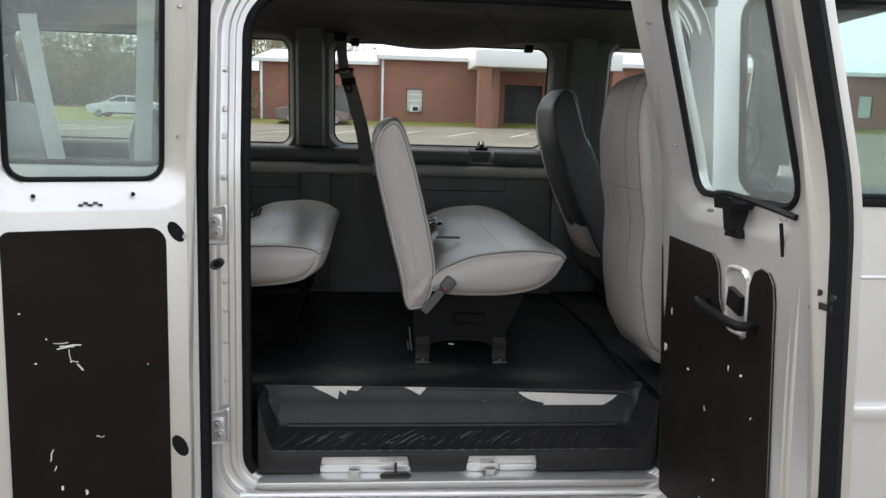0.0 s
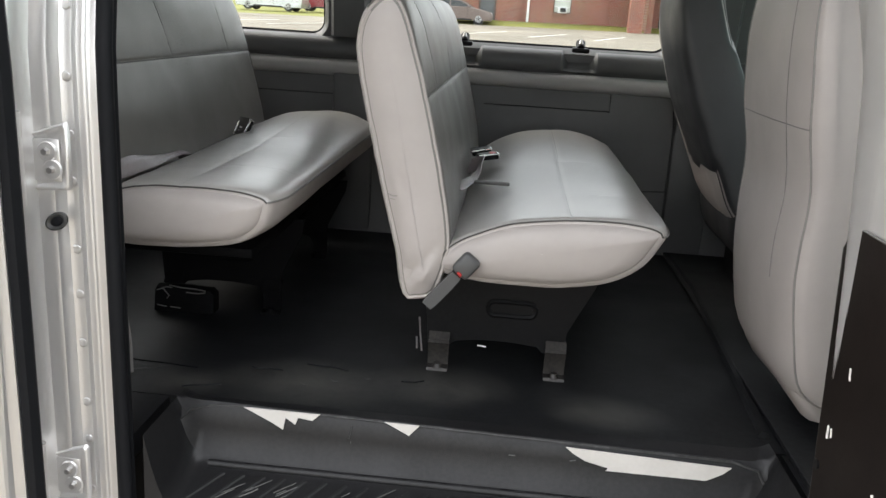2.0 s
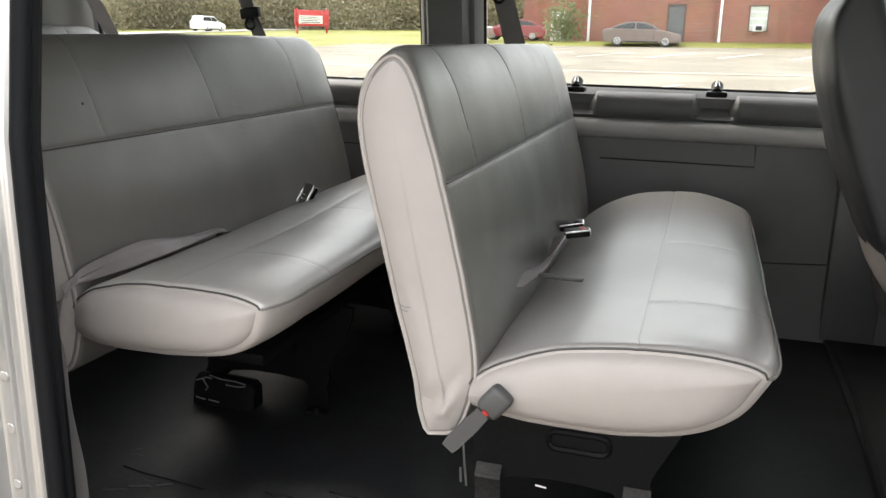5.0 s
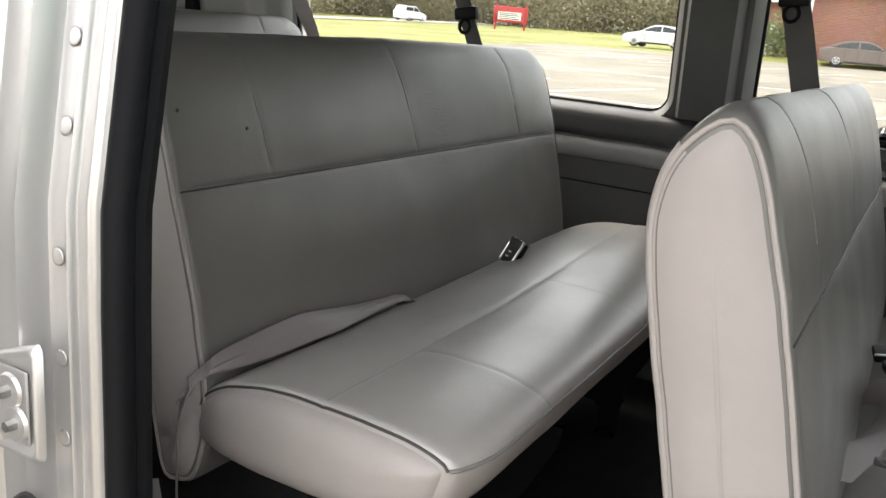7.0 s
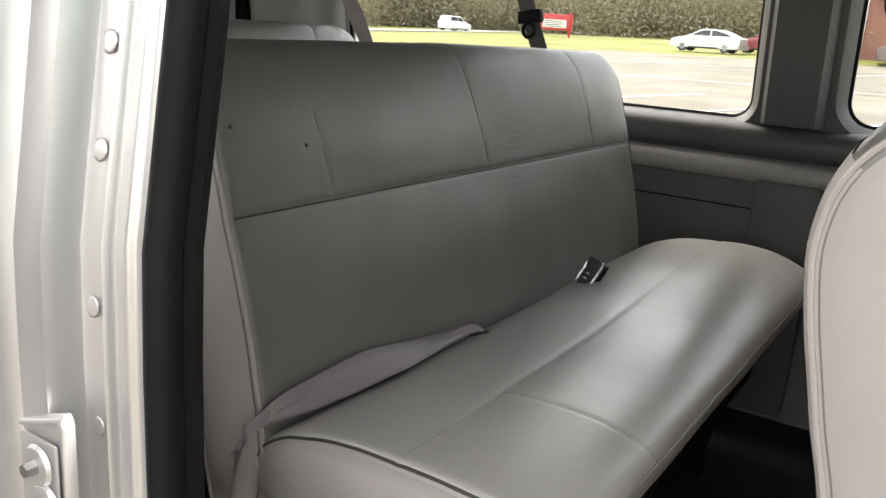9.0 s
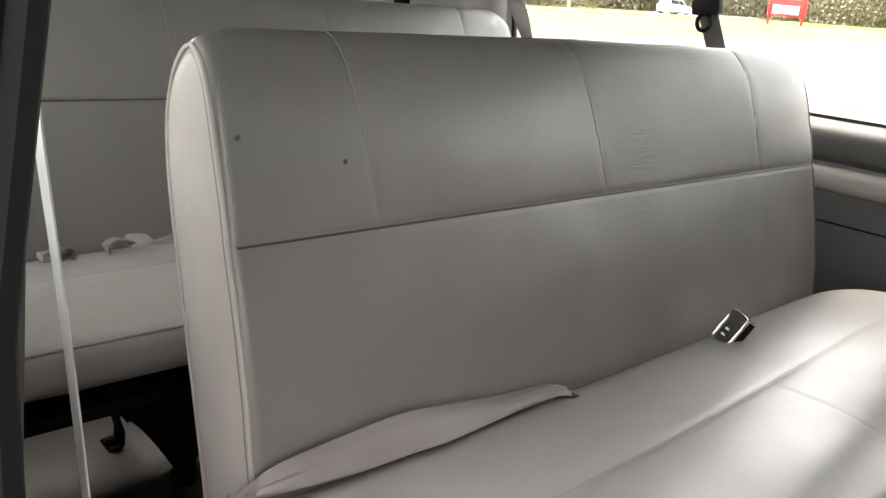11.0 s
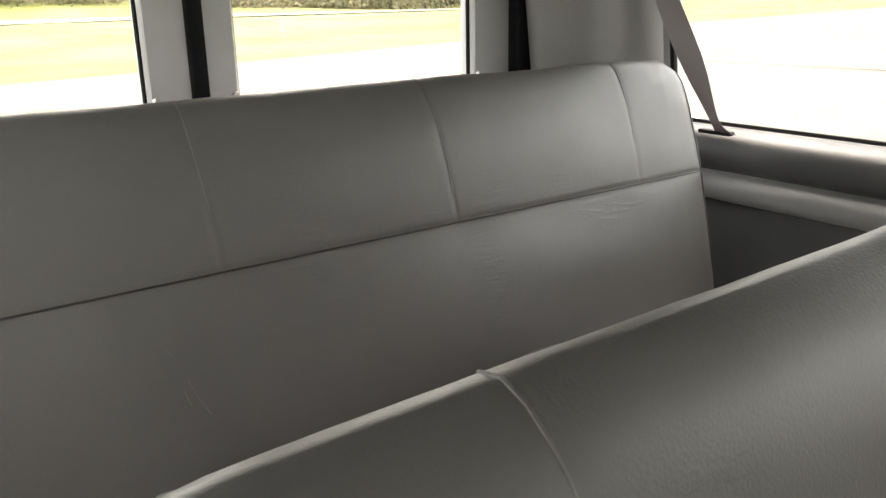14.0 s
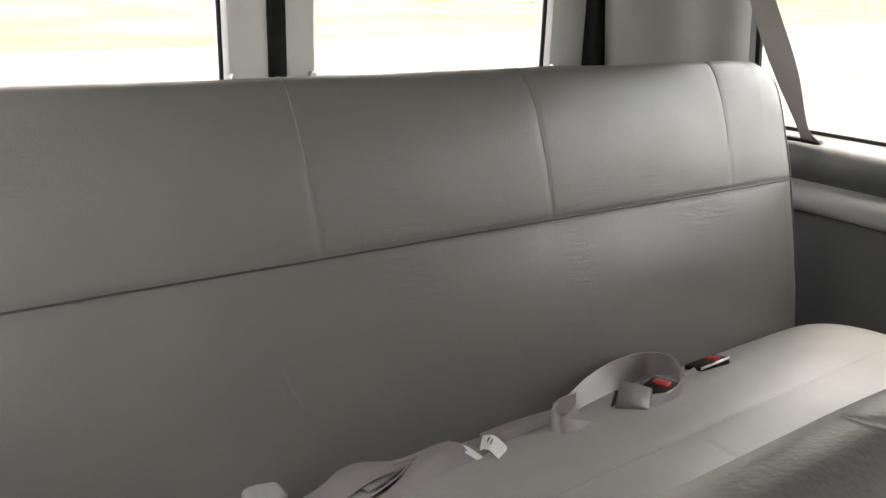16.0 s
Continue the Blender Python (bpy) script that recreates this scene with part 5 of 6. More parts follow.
for s, r in ((0.618, 0.006), (0.640, 0.008)):
    part("bead", tube([at(s + 0.018 * (k / 17) ** 3, -0.002 - 0.006 * (k / 17) ** 4, 0.42 + 0.045 * k) for k in range(18)], r, 10), SILVER_IN, cd, "pressed bead along the door")
part("edge_seal", loft([[at(s, o, z) for s, o in ((0.750, -0.036), (0.768, -0.034), (0.775, -0.018), (0.768, 0.001), (0.750, 0.003))] for z in (0.40, 0.8, 1.1, 1.22, 1.26, 1.30, 1.34, 1.38, 1.42, 1.46, 1.55, 1.7, 1.86)]), RUBBER, cd, "black rubber edge seal")
hd = part("handle", tube(spline([at(0.30, 0.006, 1.055), at(0.305, 0.035, 1.052), at(0.36, 0.045, 1.045), at(0.45, 0.045, 1.035), at(0.505, 0.04, 1.035), at(0.512, 0.006, 1.038)], 5), 0.011, 10), BLACK, cd, "black plastic pull handle")
part("release_lever", loft([[at(s, o, z) for s, z in ((0.395, 1.06), (0.45, 1.045), (0.455, 1.09), (0.405, 1.105))] for o in (0.0, 0.014)]), BLACK, cd, "black release lever")
part("lever_recess", tube([at(s, 0.002, z) for s, z in rounded(0.375, 0.468, 1.0, 1.15, 0.03)], 0.006, 6, loop=True), SILVER_IN, cd)
wl_ = part("window_latch", loft([[at(s, o, z) for s, z in ((0.398, 1.236), (0.432, 1.236), (0.424, 1.290), (0.392, 1.290))] for o in (-0.02, 0.026)]), BLACK, cd, "black window latch")
part("hook", loft([[at(s, o, z) for s, z in ((0.362, 1.284), (0.440, 1.286), (0.446, 1.300), (0.436, 1.312), (0.372, 1.318), (0.360, 1.305))] for o in (-0.024, 0.030)]), BLACK, wl_)
part("foot", loft([[at(s, o, z) for s, z in ((0.386, 1.222), (0.446, 1.222), (0.440, 1.240), (0.394, 1.243))] for o in (-0.006, 0.018)]), BLACK, wl_)
part("arm", tube([at(0.36, 0.02, 1.318), at(0.43, 0.03, 1.322), at(0.50, 0.02, 1.315), at(0.62, -0.012, 1.290)], 0.007, 8), BLACK, wl_)
part("lock_pin", cyl(at(0.595, 0.0, 1.205), at(0.592, 0.004, 1.275), 0.0042, n=10), BLACK, cd, "black lock pin")
part("latch", loft([[at(s, o, z) for s, z in ((0.69, 1.120), (0.70, 1.145), (0.712, 1.138), (0.765, 1.138), (0.765, 1.126), (0.72, 1.124), (0.70, 1.112))] for o in (-0.0015, 0.002)]), DARKSTEEL, cd, "dark steel door latch")
for s, z in ((0.722, 1.157), (0.765, 1.155), (0.712, 1.098)):
    part("bolt", cyl(at(s, -0.002, z), at(s, 0.004, z), 0.007, n=8), DARKSTEEL, cd)
for k in range(8):
    part("spot_weld", cyl(at(0.715, -0.001, 1.05 - 0.075 * k), at(0.715, 0.002, 1.05 - 0.075 * k), 0.006, 0.004, 8), SILVER_IN, cd)
for s, z in ((0.13, 1.722), (0.14, 1.42), (0.30, 1.27), (0.605, 1.285)):
    part("clip", cyl(at(s, 0.0, z), at(s, 0.014, z), 0.004, n=8), STEEL, cd)
for s, z in ((0.06, 1.155), (0.318, 1.145), (0.545, 1.12), (0.04, 0.80), (0.53, 0.83)):
    part("board_clip", cyl(at(s, 0.005, z), at(s, 0.009, z), 0.008, n=10), BLACK, cd)
scratches(at, cd, ((0.10, 0.965, 0.02, 100, 0.0014), (0.06, 0.855, 0.018, 90, 0.002), (0.07, 0.862, 0.014, 95, 0.0014), (0.20, 0.84, 0.006, 120, 0.002), (0.40, 0.90, 0.014, 90, 0.0015), (0.455, 0.905, 0.006, 10, 0.003), (0.29, 0.76, 0.014, 100, 0.0012), (0.34, 0.60, 0.005, 0, 0.002), (0.27, 0.50, 0.02, 85, 0.002), (0.50, 0.815, 0.01, 60, 0.0014)), 4)


# ---- benches ----
BACK = [(0.036, 0.222), (0.058, 0.29), (0.060, 0.35), (0.036, 0.48), (0.001, 0.615), (-0.023, 0.70), (-0.037, 0.75), (-0.052, 0.789), (-0.069, 0.810), (-0.087, 0.815),
        (-0.108, 0.803), (-0.128, 0.777), (-0.140, 0.738), (-0.140, 0.685), (-0.124, 0.60), (-0.090, 0.46), (-0.056, 0.33), (-0.030, 0.215), (0.0, 0.205)]
CUSHION = [(0.036, 0.31), (0.046, 0.352), (0.075, 0.376), (0.11, 0.392), (0.17, 0.404), (0.25, 0.409), (0.32, 0.410), (0.38, 0.408), (0.42, 0.402), (0.445, 0.394),
           (0.454, 0.384), (0.450, 0.362), (0.432, 0.325), (0.37, 0.290), (0.25, 0.275), (0.12, 0.272), (0.055, 0.285)]
LOW_CUSHION = [(0.036, 0.285), (0.050, 0.318), (0.09, 0.347), (0.16, 0.376), (0.22, 0.391), (0.31, 0.402), (0.39, 0.403), (0.45, 0.397), (0.480, 0.382), (0.474, 0.355),
               (0.445, 0.310), (0.38, 0.270), (0.28, 0.252), (0.14, 0.250), (0.055, 0.262)]


def outline(points, step, fine_at=(), axis=1):
    """Evenly dense points of a smooth closed outline, denser at seam heights."""
    pts = [(p.x, p.z) for p in spline([(a, 0, b) for a, b in points], 24, True)]
    out, run = [pts[0]], 0.0
    for a, c in zip(pts, pts[1:]):
        run += math.hypot(c[0] - a[0], c[1] - a[1])
        s = 0.004 if any(abs(c[axis] - f) < 0.022 for f in fine_at) else step
        if run >= s:
            out.append(c)
            run = 0.0
    return out


def normals(pts):
    out = []
    n = len(pts)
    for i in range(n):
        a, c = pts[i - 1], pts[(i + 1) % n]
        d = math.hypot(c[0] - a[0], c[1] - a[1]) or 1
        out.append(((c[1] - a[1]) / d, -(c[0] - a[0]) / d))
    cx, cz = sum(p[0] for p in pts) / n, sum(p[1] for p in pts) / n
    sign = sum((p[0] - cx) * q[0] + (p[1] - cz) * q[1] for p, q in zip(pts, out))
    return out if sign > 0 else [(-a, -c) for a, c in out]


def stations(length, seams, step=0.035):
    ys = {0.0, length}
    for e in (0.002, 0.005, 0.009, 0.014, 0.02, 0.03, 0.045, 0.065, 0.09):
        ys |= {e, length - e}
    y = 0.09
    while y < length - 0.09:
        ys.add(y)
        y += step
    for s in seams:
        s, slant = s if isinstance(s, tuple) else (s, 0.0)
        ys |= {s - 0.022 - 0.004 * k for k in range(int(slant * 0.2 / 0.004) + 1) if slant}
        ys |= {s + d for d in (-0.022, -0.014, -0.008, -0.004, 0.0, 0.004, 0.008, 0.014, 0.022)}
    return sorted(ys)


def groove(d, depth=0.0020):
    return depth * 0.8 * math.exp(-(d / 0.003) ** 2) + depth * 0.10 * math.exp(-(d / 0.010) ** 2)


def swept(points, length, seams, long_seam, kind, seed, corner=0.05, near_r=0.012, far_r=0.035, crown=0.0, arch=0.0):
    """Upholstery: an outline swept along the bench, with rounded ends, sewn grooves and slack."""
    pr = outline(points, 0.014, (long_seam,), 1 if kind == "back" else 0)
    nn = normals(pr)
    rings = []
    for y in stations(length, seams):
        e0, e1 = y, length - y
        ring = []
        for (x, z), (nx, nz) in zip(pr, nn):
            off = 0.0
            for e, r in ((e0, near_r), (e1, far_r)):
                if e < r:
                    off -= r * (1 - math.sqrt(max(0.0, 1 - (1 - e / r) ** 2)))
            px, pz = x, z
            e = min(e0, e1)
            mid = min(1.0, e / 0.12)
            if kind == "back":
                front = nx > 0.25 and z > 0.24
                w = min(1.0, max(0.0, (z - 0.64) / 0.17))
                drop = 0.035 * max(0.0, 1 - e1 / 0.10) ** 2 + 0.012 * max(0.0, 1 - e0 / 0.05) ** 2
                pz += (arch * math.sin(math.pi * y / length) - drop) * w
                if front:
                    off -= groove(z - long_seam) * min(1, e / 0.01)
                    off += 0.004 * mid * math.sin(math.pi * min(1, max(0, (z - 0.28) / 0.33))) if z < long_seam else 0.0060 * mid * math.sin(math.pi * min(1, (z - 0.615) / 0.19))
                if z > long_seam and (nx > -0.2):
                    for s, slant in seams:
                        off -= groove(y - s + slant * (z - long_seam), 0.0014) * min(1.0, (z - long_seam) / 0.03 + 0.3)
            else:
                top = nz > 0.35
                w = min(1.0, max(0.0, (x - 0.28) / 0.19))
                px -= corner * max(0.0, 1 - e / 0.085) ** 2 * w
                if top:
                    far = min(1.0, max(0.0, (y / length - 0.25) / 0.68))
                    bow = math.sin(math.pi * min(1, max(0, (x - 0.03) / 0.44)))
                    off += (crown + (0.030 - crown) * far * far * (3 - 2 * far)) * min(1.0, e / 0.07) * bow
                    if x > long_seam:
                        off += 0.0045 * min(1.0, e / 0.05) * math.sin(math.pi * min(1, (x - long_seam) / 0.19))
                    off -= groove(x - long_seam, 0.0013)
                    if x > long_seam:
                        for s in seams:
                            off -= groove(y - s, 0.0011)
            off += 0.0022 * noise.noise((px * 7 + seed, y * 5, pz * 7)) + 0.0012 * noise.noise((px * 22, y * 14 + seed, pz * 22))
            ring.append((px + nx * off, y, pz + nz * off))
        rings.append(ring)
    return rings


def buckle(parent_at, turn, label, red=True, scale=1.0):
    """A seat-belt buckle: black shell with a bright rim, a slot and a red button."""
    t = thing("belt_buckle", parent_at, label, "belt buckle", "belt buckles")
    t.matrix_world = pose(*parent_at, *turn) @ Matrix.Diagonal((scale, scale, scale, 1))
    part("shell", box(-0.026, 0.026, -0.034, 0.034, -0.010, 0.010, 0.005), BLACK, t)
    part("rim", box(-0.0268, 0.0268, 0.0325, 0.0355, -0.0105, 0.0105, 0.001), CHROME, t, "bright metal rim")
    part("cap", box(-0.0235, 0.0235, 0.0345, 0.0365, -0.0075, 0.0075, 0.001), BLACK, t)
    part("side_rail", box(0.0255, 0.0270, -0.034, 0.034, 0.0060, 0.0105, 0.0005), CHROME, t, "bright metal rim")
    part("slot", box(-0.018, 0.018, 0.030, 0.038, 0.002, 0.006), RUBBER, t)
    part("button", box(-0.016, 0.016, 0.008, 0.026, 0.006, 0.0125, 0.002), RED if red else BLACK, t, "red release button" if red else "black release button")
    return t


def pedestal(parent, first, length, foot_mat, plate):
    """Black bench pedestal: pressed cheek plates with an oval press, and feet bolted to the floor."""
    for y in (first, length - 0.23):
        shape = [(-0.005, 0.235), (0.39, 0.235), (0.385, 0.20), (0.33, 0.085), (0.325, 0.035), (0.278, 0.030), (0.265, 0.044), (0.20, 0.050), (0.13, 0.050), (0.075, 0.042), (0.06, 0.030), (0.010, 0.035)]
        ck = part("cheek_plate", loft([[(a, yy, c) for a, c in shape] for yy in (y, y + 0.012)]), plate, parent, "black pressed steel pedestal plate", 30)
        oval = [(0.200 + a, 0.131 + c) for a, c in rounded(-0.054, 0.054, -0.017, 0.017, 0.015)]
        part("oval_press", tube([(a, y - 0.001, c) for a, c in oval], 0.006, 6, loop=True), plate, ck)
        for fx in (0.038, 0.308):
            ft = part("foot", loft([[(fx - 0.024, yy, zz), (fx + 0.024, yy, zz), (fx + 0.024, yy + 0.004, zz + 0.006), (fx - 0.024, yy + 0.004, zz + 0.006)] for yy, zz in
                                    ((y - 0.036, -0.022), (y - 0.010, -0.021), (y - 0.008, 0.004), (y - 0.012, 0.022), (y - 0.018, 0.040), (y - 0.004, 0.056), (y + 0.010, 0.056))]), foot_mat, parent, "worn steel foot bracket")
            part("bolt", cyl((fx, y - 0.024, -0.016), (fx, y - 0.024, -0.006), 0.013, 0.008, 14), foot_mat, ft)
    part("cross_tube", box(0.02, 0.36, 0.12, length - 0.10, 0.225, 0.248, 0.006), plate, parent, "black steel seat frame")
    part("back_tube", box(-0.03, 0.0, 0.10, length - 0.08, 0.19, 0.235, 0.008), BLACK, parent)


CREASES = [(-0.071, 0.422, -0.018, 0.450, 0.006, 0.006), (-0.028, 0.250, 0.044, 0.325, 0.010, 0.011), (0.009, 0.250, 0.042, 0.316, -0.006, 0.008), (-0.050, 0.262, -0.010, 0.312, -0.004, 0.010), (-0.075, 0.40, -0.050, 0.445, -0.003, 0.006)]


def fold(x, z, f):
    """How far the slack end cover is pinched in at a place."""
    out = 0.0
    for x0, z0, x1, z1, depth, wide in CREASES:
        dx, dz = x1 - x0, z1 - z0
        t = min(1.0, max(0.0, ((x - x0) * dx + (z - z0) * dz) / (dx * dx + dz * dz)))
        out += depth * (1 - 0.6 * t) * math.exp(-(math.hypot(x - x0 - t * dx, z - z0 - t * dz) / wide) ** 2)
    return out * min(1.0, f / 0.2)


def bench(x, y0, y1, back_seams, cushion_seams, seed, label, long_at=0.29, corner=0.05, rise=0.0, reach=0.0, first=0.195, shape=CUSHION, crown=0.0, cover=None, arch=0.0, seam_at=0.615):
    length = y1 - y0
    t = thing("bench_seat", (x, y0, FLOOR), label, "bench seat", "benches of the van")
    rb = swept([(a, c + rise * min(1.0, max(0.0, (c - 0.3) / 0.25))) for a, c in BACK], length, back_seams, seam_at + rise, "back", seed, 0.0, arch=arch)
    # backrest takes the vinyl with shade put into its colour
    bk = part("backrest", loft(rb, caps=False), VINYL_SHADED, t, "padded grey vinyl backrest", 60)
    q0 = normals([(p[0], p[2]) for p in rb[0]])
    spine = [(0.067 - 0.21 * min(0.74, max(0.27, p[2])), min(0.74, max(0.27, p[2]))) for p in rb[0]]
    rows = []
    for k in range(15):
        f = 0.96 * k / 14
        o = 0.011 * (1 - (1 - f) ** 2.2)
        rows.append([])
        for p, c in zip(rb[0], spine):
            px, pz = p[0] + (c[0] - p[0]) * f, p[2] + (c[1] - p[2]) * f
            rows[-1].append((px, -o + fold(px, pz, f) + 0.0018 * f * noise.noise((px * 16 + seed, pz * 16, seed)), pz))
    part("side_cover", loft(rows), VINYL_SIDE, bk, "lighter warm grey vinyl end cover", 60)
    shell = []
    for r in rb:
        top = max(range(len(r)), key=lambda i: r[i][2])
        q = normals([(p[0], p[2]) for p in r])
        shell.append([(r[i][0] + 0.0015 * q[i][0], r[i][1], r[i][2] + 0.0015 * q[i][1]) for i in range(top + 4, len(r) - 1)])
    few = min(len(r) for r in shell)
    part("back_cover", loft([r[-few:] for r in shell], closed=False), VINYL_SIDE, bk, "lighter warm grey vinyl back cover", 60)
    part("side_cover", loft([rb[-1], [(p[0] * 0.9 - 0.01, length + 0.006, 0.5 + (p[2] - 0.5) * 0.9) for p in rb[-1]]]), VINYL_SIDE, bk, "", 60)
    part("piping", tube([(p[0], p[1] - 0.0005, p[2]) for p in rb[1]], 0.0030, 8, loop=True), VINYL_SIDE, bk, "pale sewn piping")
    part("seam", tube([(p[0] + 0.0072 * q[0], 0.0012, p[2] + 0.0072 * q[1]) for p, q in zip(rb[0], q0)], 0.0010, 5, loop=True), PIPING, bk, "dark seam beside the piping")
    part("piping", tube([(p[0], p[1], p[2]) for p in rb[-6]], 0.0022, 6, loop=True), PIPING, bk)
    seam = [min(r[2:-2], key=lambda p: abs(p[2] - seam_at - rise) + (10 if p[0] < -0.06 else 0)) for r in rb[3:-3]]
    part("seam", tube([(p[0] + 0.0006, p[1], p[2]) for p in seam], 0.0014, 5), THREAD, bk, "sewn seam")
    ys = stations(length, back_seams)
    for s, slant in back_seams:
        r = rb[ys.index(min(ys, key=lambda v: abs(v - s)))]
        up = sorted([p for p in r if p[2] > 0.62 + rise and p[0] > -0.105 and (p[0] > -0.07 or p[2] > 0.79)], key=lambda p: -p[0])
        part("seam", tube([(p[0] - 0.001, s - slant * (p[2] - seam_at - rise), p[2] - 0.0006) for p in up], 0.0011, 5), STITCH, bk, "sewn seam")
    rc = swept([(a + reach * max(0.0, (a - 0.2) / 0.27), c) for a, c in shape], length, cushion_seams, long_at, "cushion", seed + 3, corner, crown=crown)
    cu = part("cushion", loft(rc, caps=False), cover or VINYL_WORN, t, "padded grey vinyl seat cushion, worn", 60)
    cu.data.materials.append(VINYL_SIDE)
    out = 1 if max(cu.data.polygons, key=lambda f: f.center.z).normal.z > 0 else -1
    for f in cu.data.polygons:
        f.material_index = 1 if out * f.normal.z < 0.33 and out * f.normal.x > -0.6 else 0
    part("side_cover", loft([rc[0], [(0.25 + (p[0] - 0.25) * 0.95, -0.012, 0.33 + (p[2] - 0.33) * 0.93) for p in rc[0]], *[[(0.25 + (p[0] - 0.25) * f, -o, 0.33 + (p[2] - 0.33) * f) for p in rc[0]] for f, o in ((0.75, 0.020), (0.5, 0.0255), (0.25, 0.028), (0.03, 0.0285))]]), VINYL_SIDE, cu, "lighter warm grey vinyl end cover", 60)
    part("side_cover", loft([rc[-1], [(0.25 + (p[0] - 0.25) * 0.9, length + 0.01, 0.33 + (p[2] - 0.33) * 0.9) for p in rc[-1]]]), VINYL_SIDE, cu, "", 60)

    nose_at = max(range(len(rc[30])), key=lambda i: rc[30][i][0] + 0.35 * rc[30][i][2])
    part("piping", tube([(p[0], p[1] - 0.001, p[2]) for p in rc[1][:nose_at + 1]], 0.0019, 6), PIPING, cu, "dark sewn piping")
    part("piping", tube([(r[nose_at][0] + 0.0012, r[nose_at][1], r[nose_at][2] + 0.0006) for r in rc[1:-1]], 0.0024, 6), STITCH, cu, "sewn piping")
    line = [min((p for p in r if p[2] > 0.38), key=lambda p: abs(p[0] - long_at)) for r in rc[3:-3]]
    part("seam", tube([(p[0], p[1], p[2] - 0.0008) for p in line], 0.0011, 5), STITCH, cu, "sewn seam")
    ys = stations(length, cushion_seams)
    for s in cushion_seams:
        r = rc[ys.index(min(ys, key=lambda v: abs(v - s)))]
        run = sorted([p for p in r if p[0] > long_at and p[2] > 0.372], key=lambda p: p[0])
        part("seam", tube([(p[0], p[1], p[2] - 0.0008) for p in run], 0.0010, 5), STITCH, cu, "sewn seam")
    # second and third benches get the pedestal colour darkened for shade
    pedestal(t, first, length, *((DARKSTEEL, BLACK) if shape is LOW_CUSHION else (SHADED_STEEL, SHADED_STEEL)))
    return t


A_X, B_X, C_X = -0.112, -0.852, -1.646
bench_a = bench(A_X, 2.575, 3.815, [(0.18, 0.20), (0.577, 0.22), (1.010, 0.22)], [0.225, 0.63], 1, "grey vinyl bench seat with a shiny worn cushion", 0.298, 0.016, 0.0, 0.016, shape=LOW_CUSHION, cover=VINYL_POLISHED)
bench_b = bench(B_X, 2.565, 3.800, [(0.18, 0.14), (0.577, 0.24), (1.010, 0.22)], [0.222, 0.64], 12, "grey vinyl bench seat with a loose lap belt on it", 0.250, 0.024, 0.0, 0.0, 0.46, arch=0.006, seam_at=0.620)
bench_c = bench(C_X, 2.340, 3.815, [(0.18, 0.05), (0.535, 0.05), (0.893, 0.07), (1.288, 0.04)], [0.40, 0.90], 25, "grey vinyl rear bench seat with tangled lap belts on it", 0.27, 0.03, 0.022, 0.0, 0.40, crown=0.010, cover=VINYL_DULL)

for px, py, pz, r in ((-0.0095, 0.134, 0.693, 0.0030), (-0.0150, 0.015, 0.722, 0.0030)):
    mk = bmesh.new()
    bmesh.ops.create_icosphere(mk, subdivisions=1, radius=r, matrix=Matrix.Translation((px, py, pz)) @ Matrix.Diagonal((0.6, 1, 1, 1)))
    part("burn_mark", mk, THREAD, bench_b, "small dark burn mark")

for pts in ([(-1.6075, 2.786, 1.232), (-1.605, 2.792, 1.222)], [(-1.6055, 2.806, 1.190), (-1.6035, 2.815, 1.165), (-1.601, 2.828, 1.139)], [(-1.6045, 2.800, 1.178), (-1.6025, 2.806, 1.158)]):
    part("scratch", tube([(x + 0.0005 - C_X, y - 2.34, z - FLOOR) for x, y, z in pts], 0.0005, 5), STITCH, bench_c, "pale scratch in the vinyl")
for pts in ([(-0.180, 2.5695, 1.082), (-0.170, 2.5692, 1.078), (-0.158, 2.5690, 1.079)], [(-0.176, 2.5693, 1.073), (-0.166, 2.5690, 1.071)], [(-0.165, 2.5690, 1.092), (-0.152, 2.5688, 1.089)]):
    part("scuff", tube([(x - A_X, y - 2.575, z - FLOOR) for x, y, z in pts], 0.0008, 5), STITCH, bench_a, "dark scuff on the end cover")

for pts in ([(-0.010, 0.183, 0.098), (-0.006, 0.180, 0.060), (0.000, 0.176, 0.018)], [(-0.014, 0.181, 0.050), (-0.012, 0.179, 0.022)], [(0.128, 0.184, 0.040), (0.148, 0.184, 0.038)]):
    part("scrape", tube(pts, 0.0022, 6), STEEL, bench_a, "bare bright edge of the seat bracket")
# buckle stalk at the end of the first bench
ks = thing("buckle_stalk", (-0.03, 2.55, 0.93), "dark grey plastic belt buckle on a stalk beside the bench", "belt buckle")
dx = Vector((0.63, 0, 0.77))
stalk = loft([[Vector((-0.065, 0, -0.075)) + dx * s + Vector((0.77, 0, -0.63)) * a + Vector((0, o, 0)) for a, o in ((-w, -0.006), (w, -0.006), (w, 0.006), (-w, 0.006))] for s, w in ((0.01, 0.011), (0.025, 0.013), (0.07, 0.013), (0.10, 0.011))])
part("strap", stalk, TRIM, ks, "grey plastic sleeve")
hb = box(-0.020, 0.020, -0.014, 0.012, -0.024, 0.024, 0.009, m=pose(0.016, -0.004, 0.024, 0, 39, 0), seg=3)
part("head", hb, TRIM, ks, "dark grey buckle head")
part("button", box(-0.005, 0.005, -0.0165, -0.012, -0.022, -0.016, 0.001, m=pose(0.016, -0.004, 0.024, 0, 39, 0)), RED, ks, "red release button")

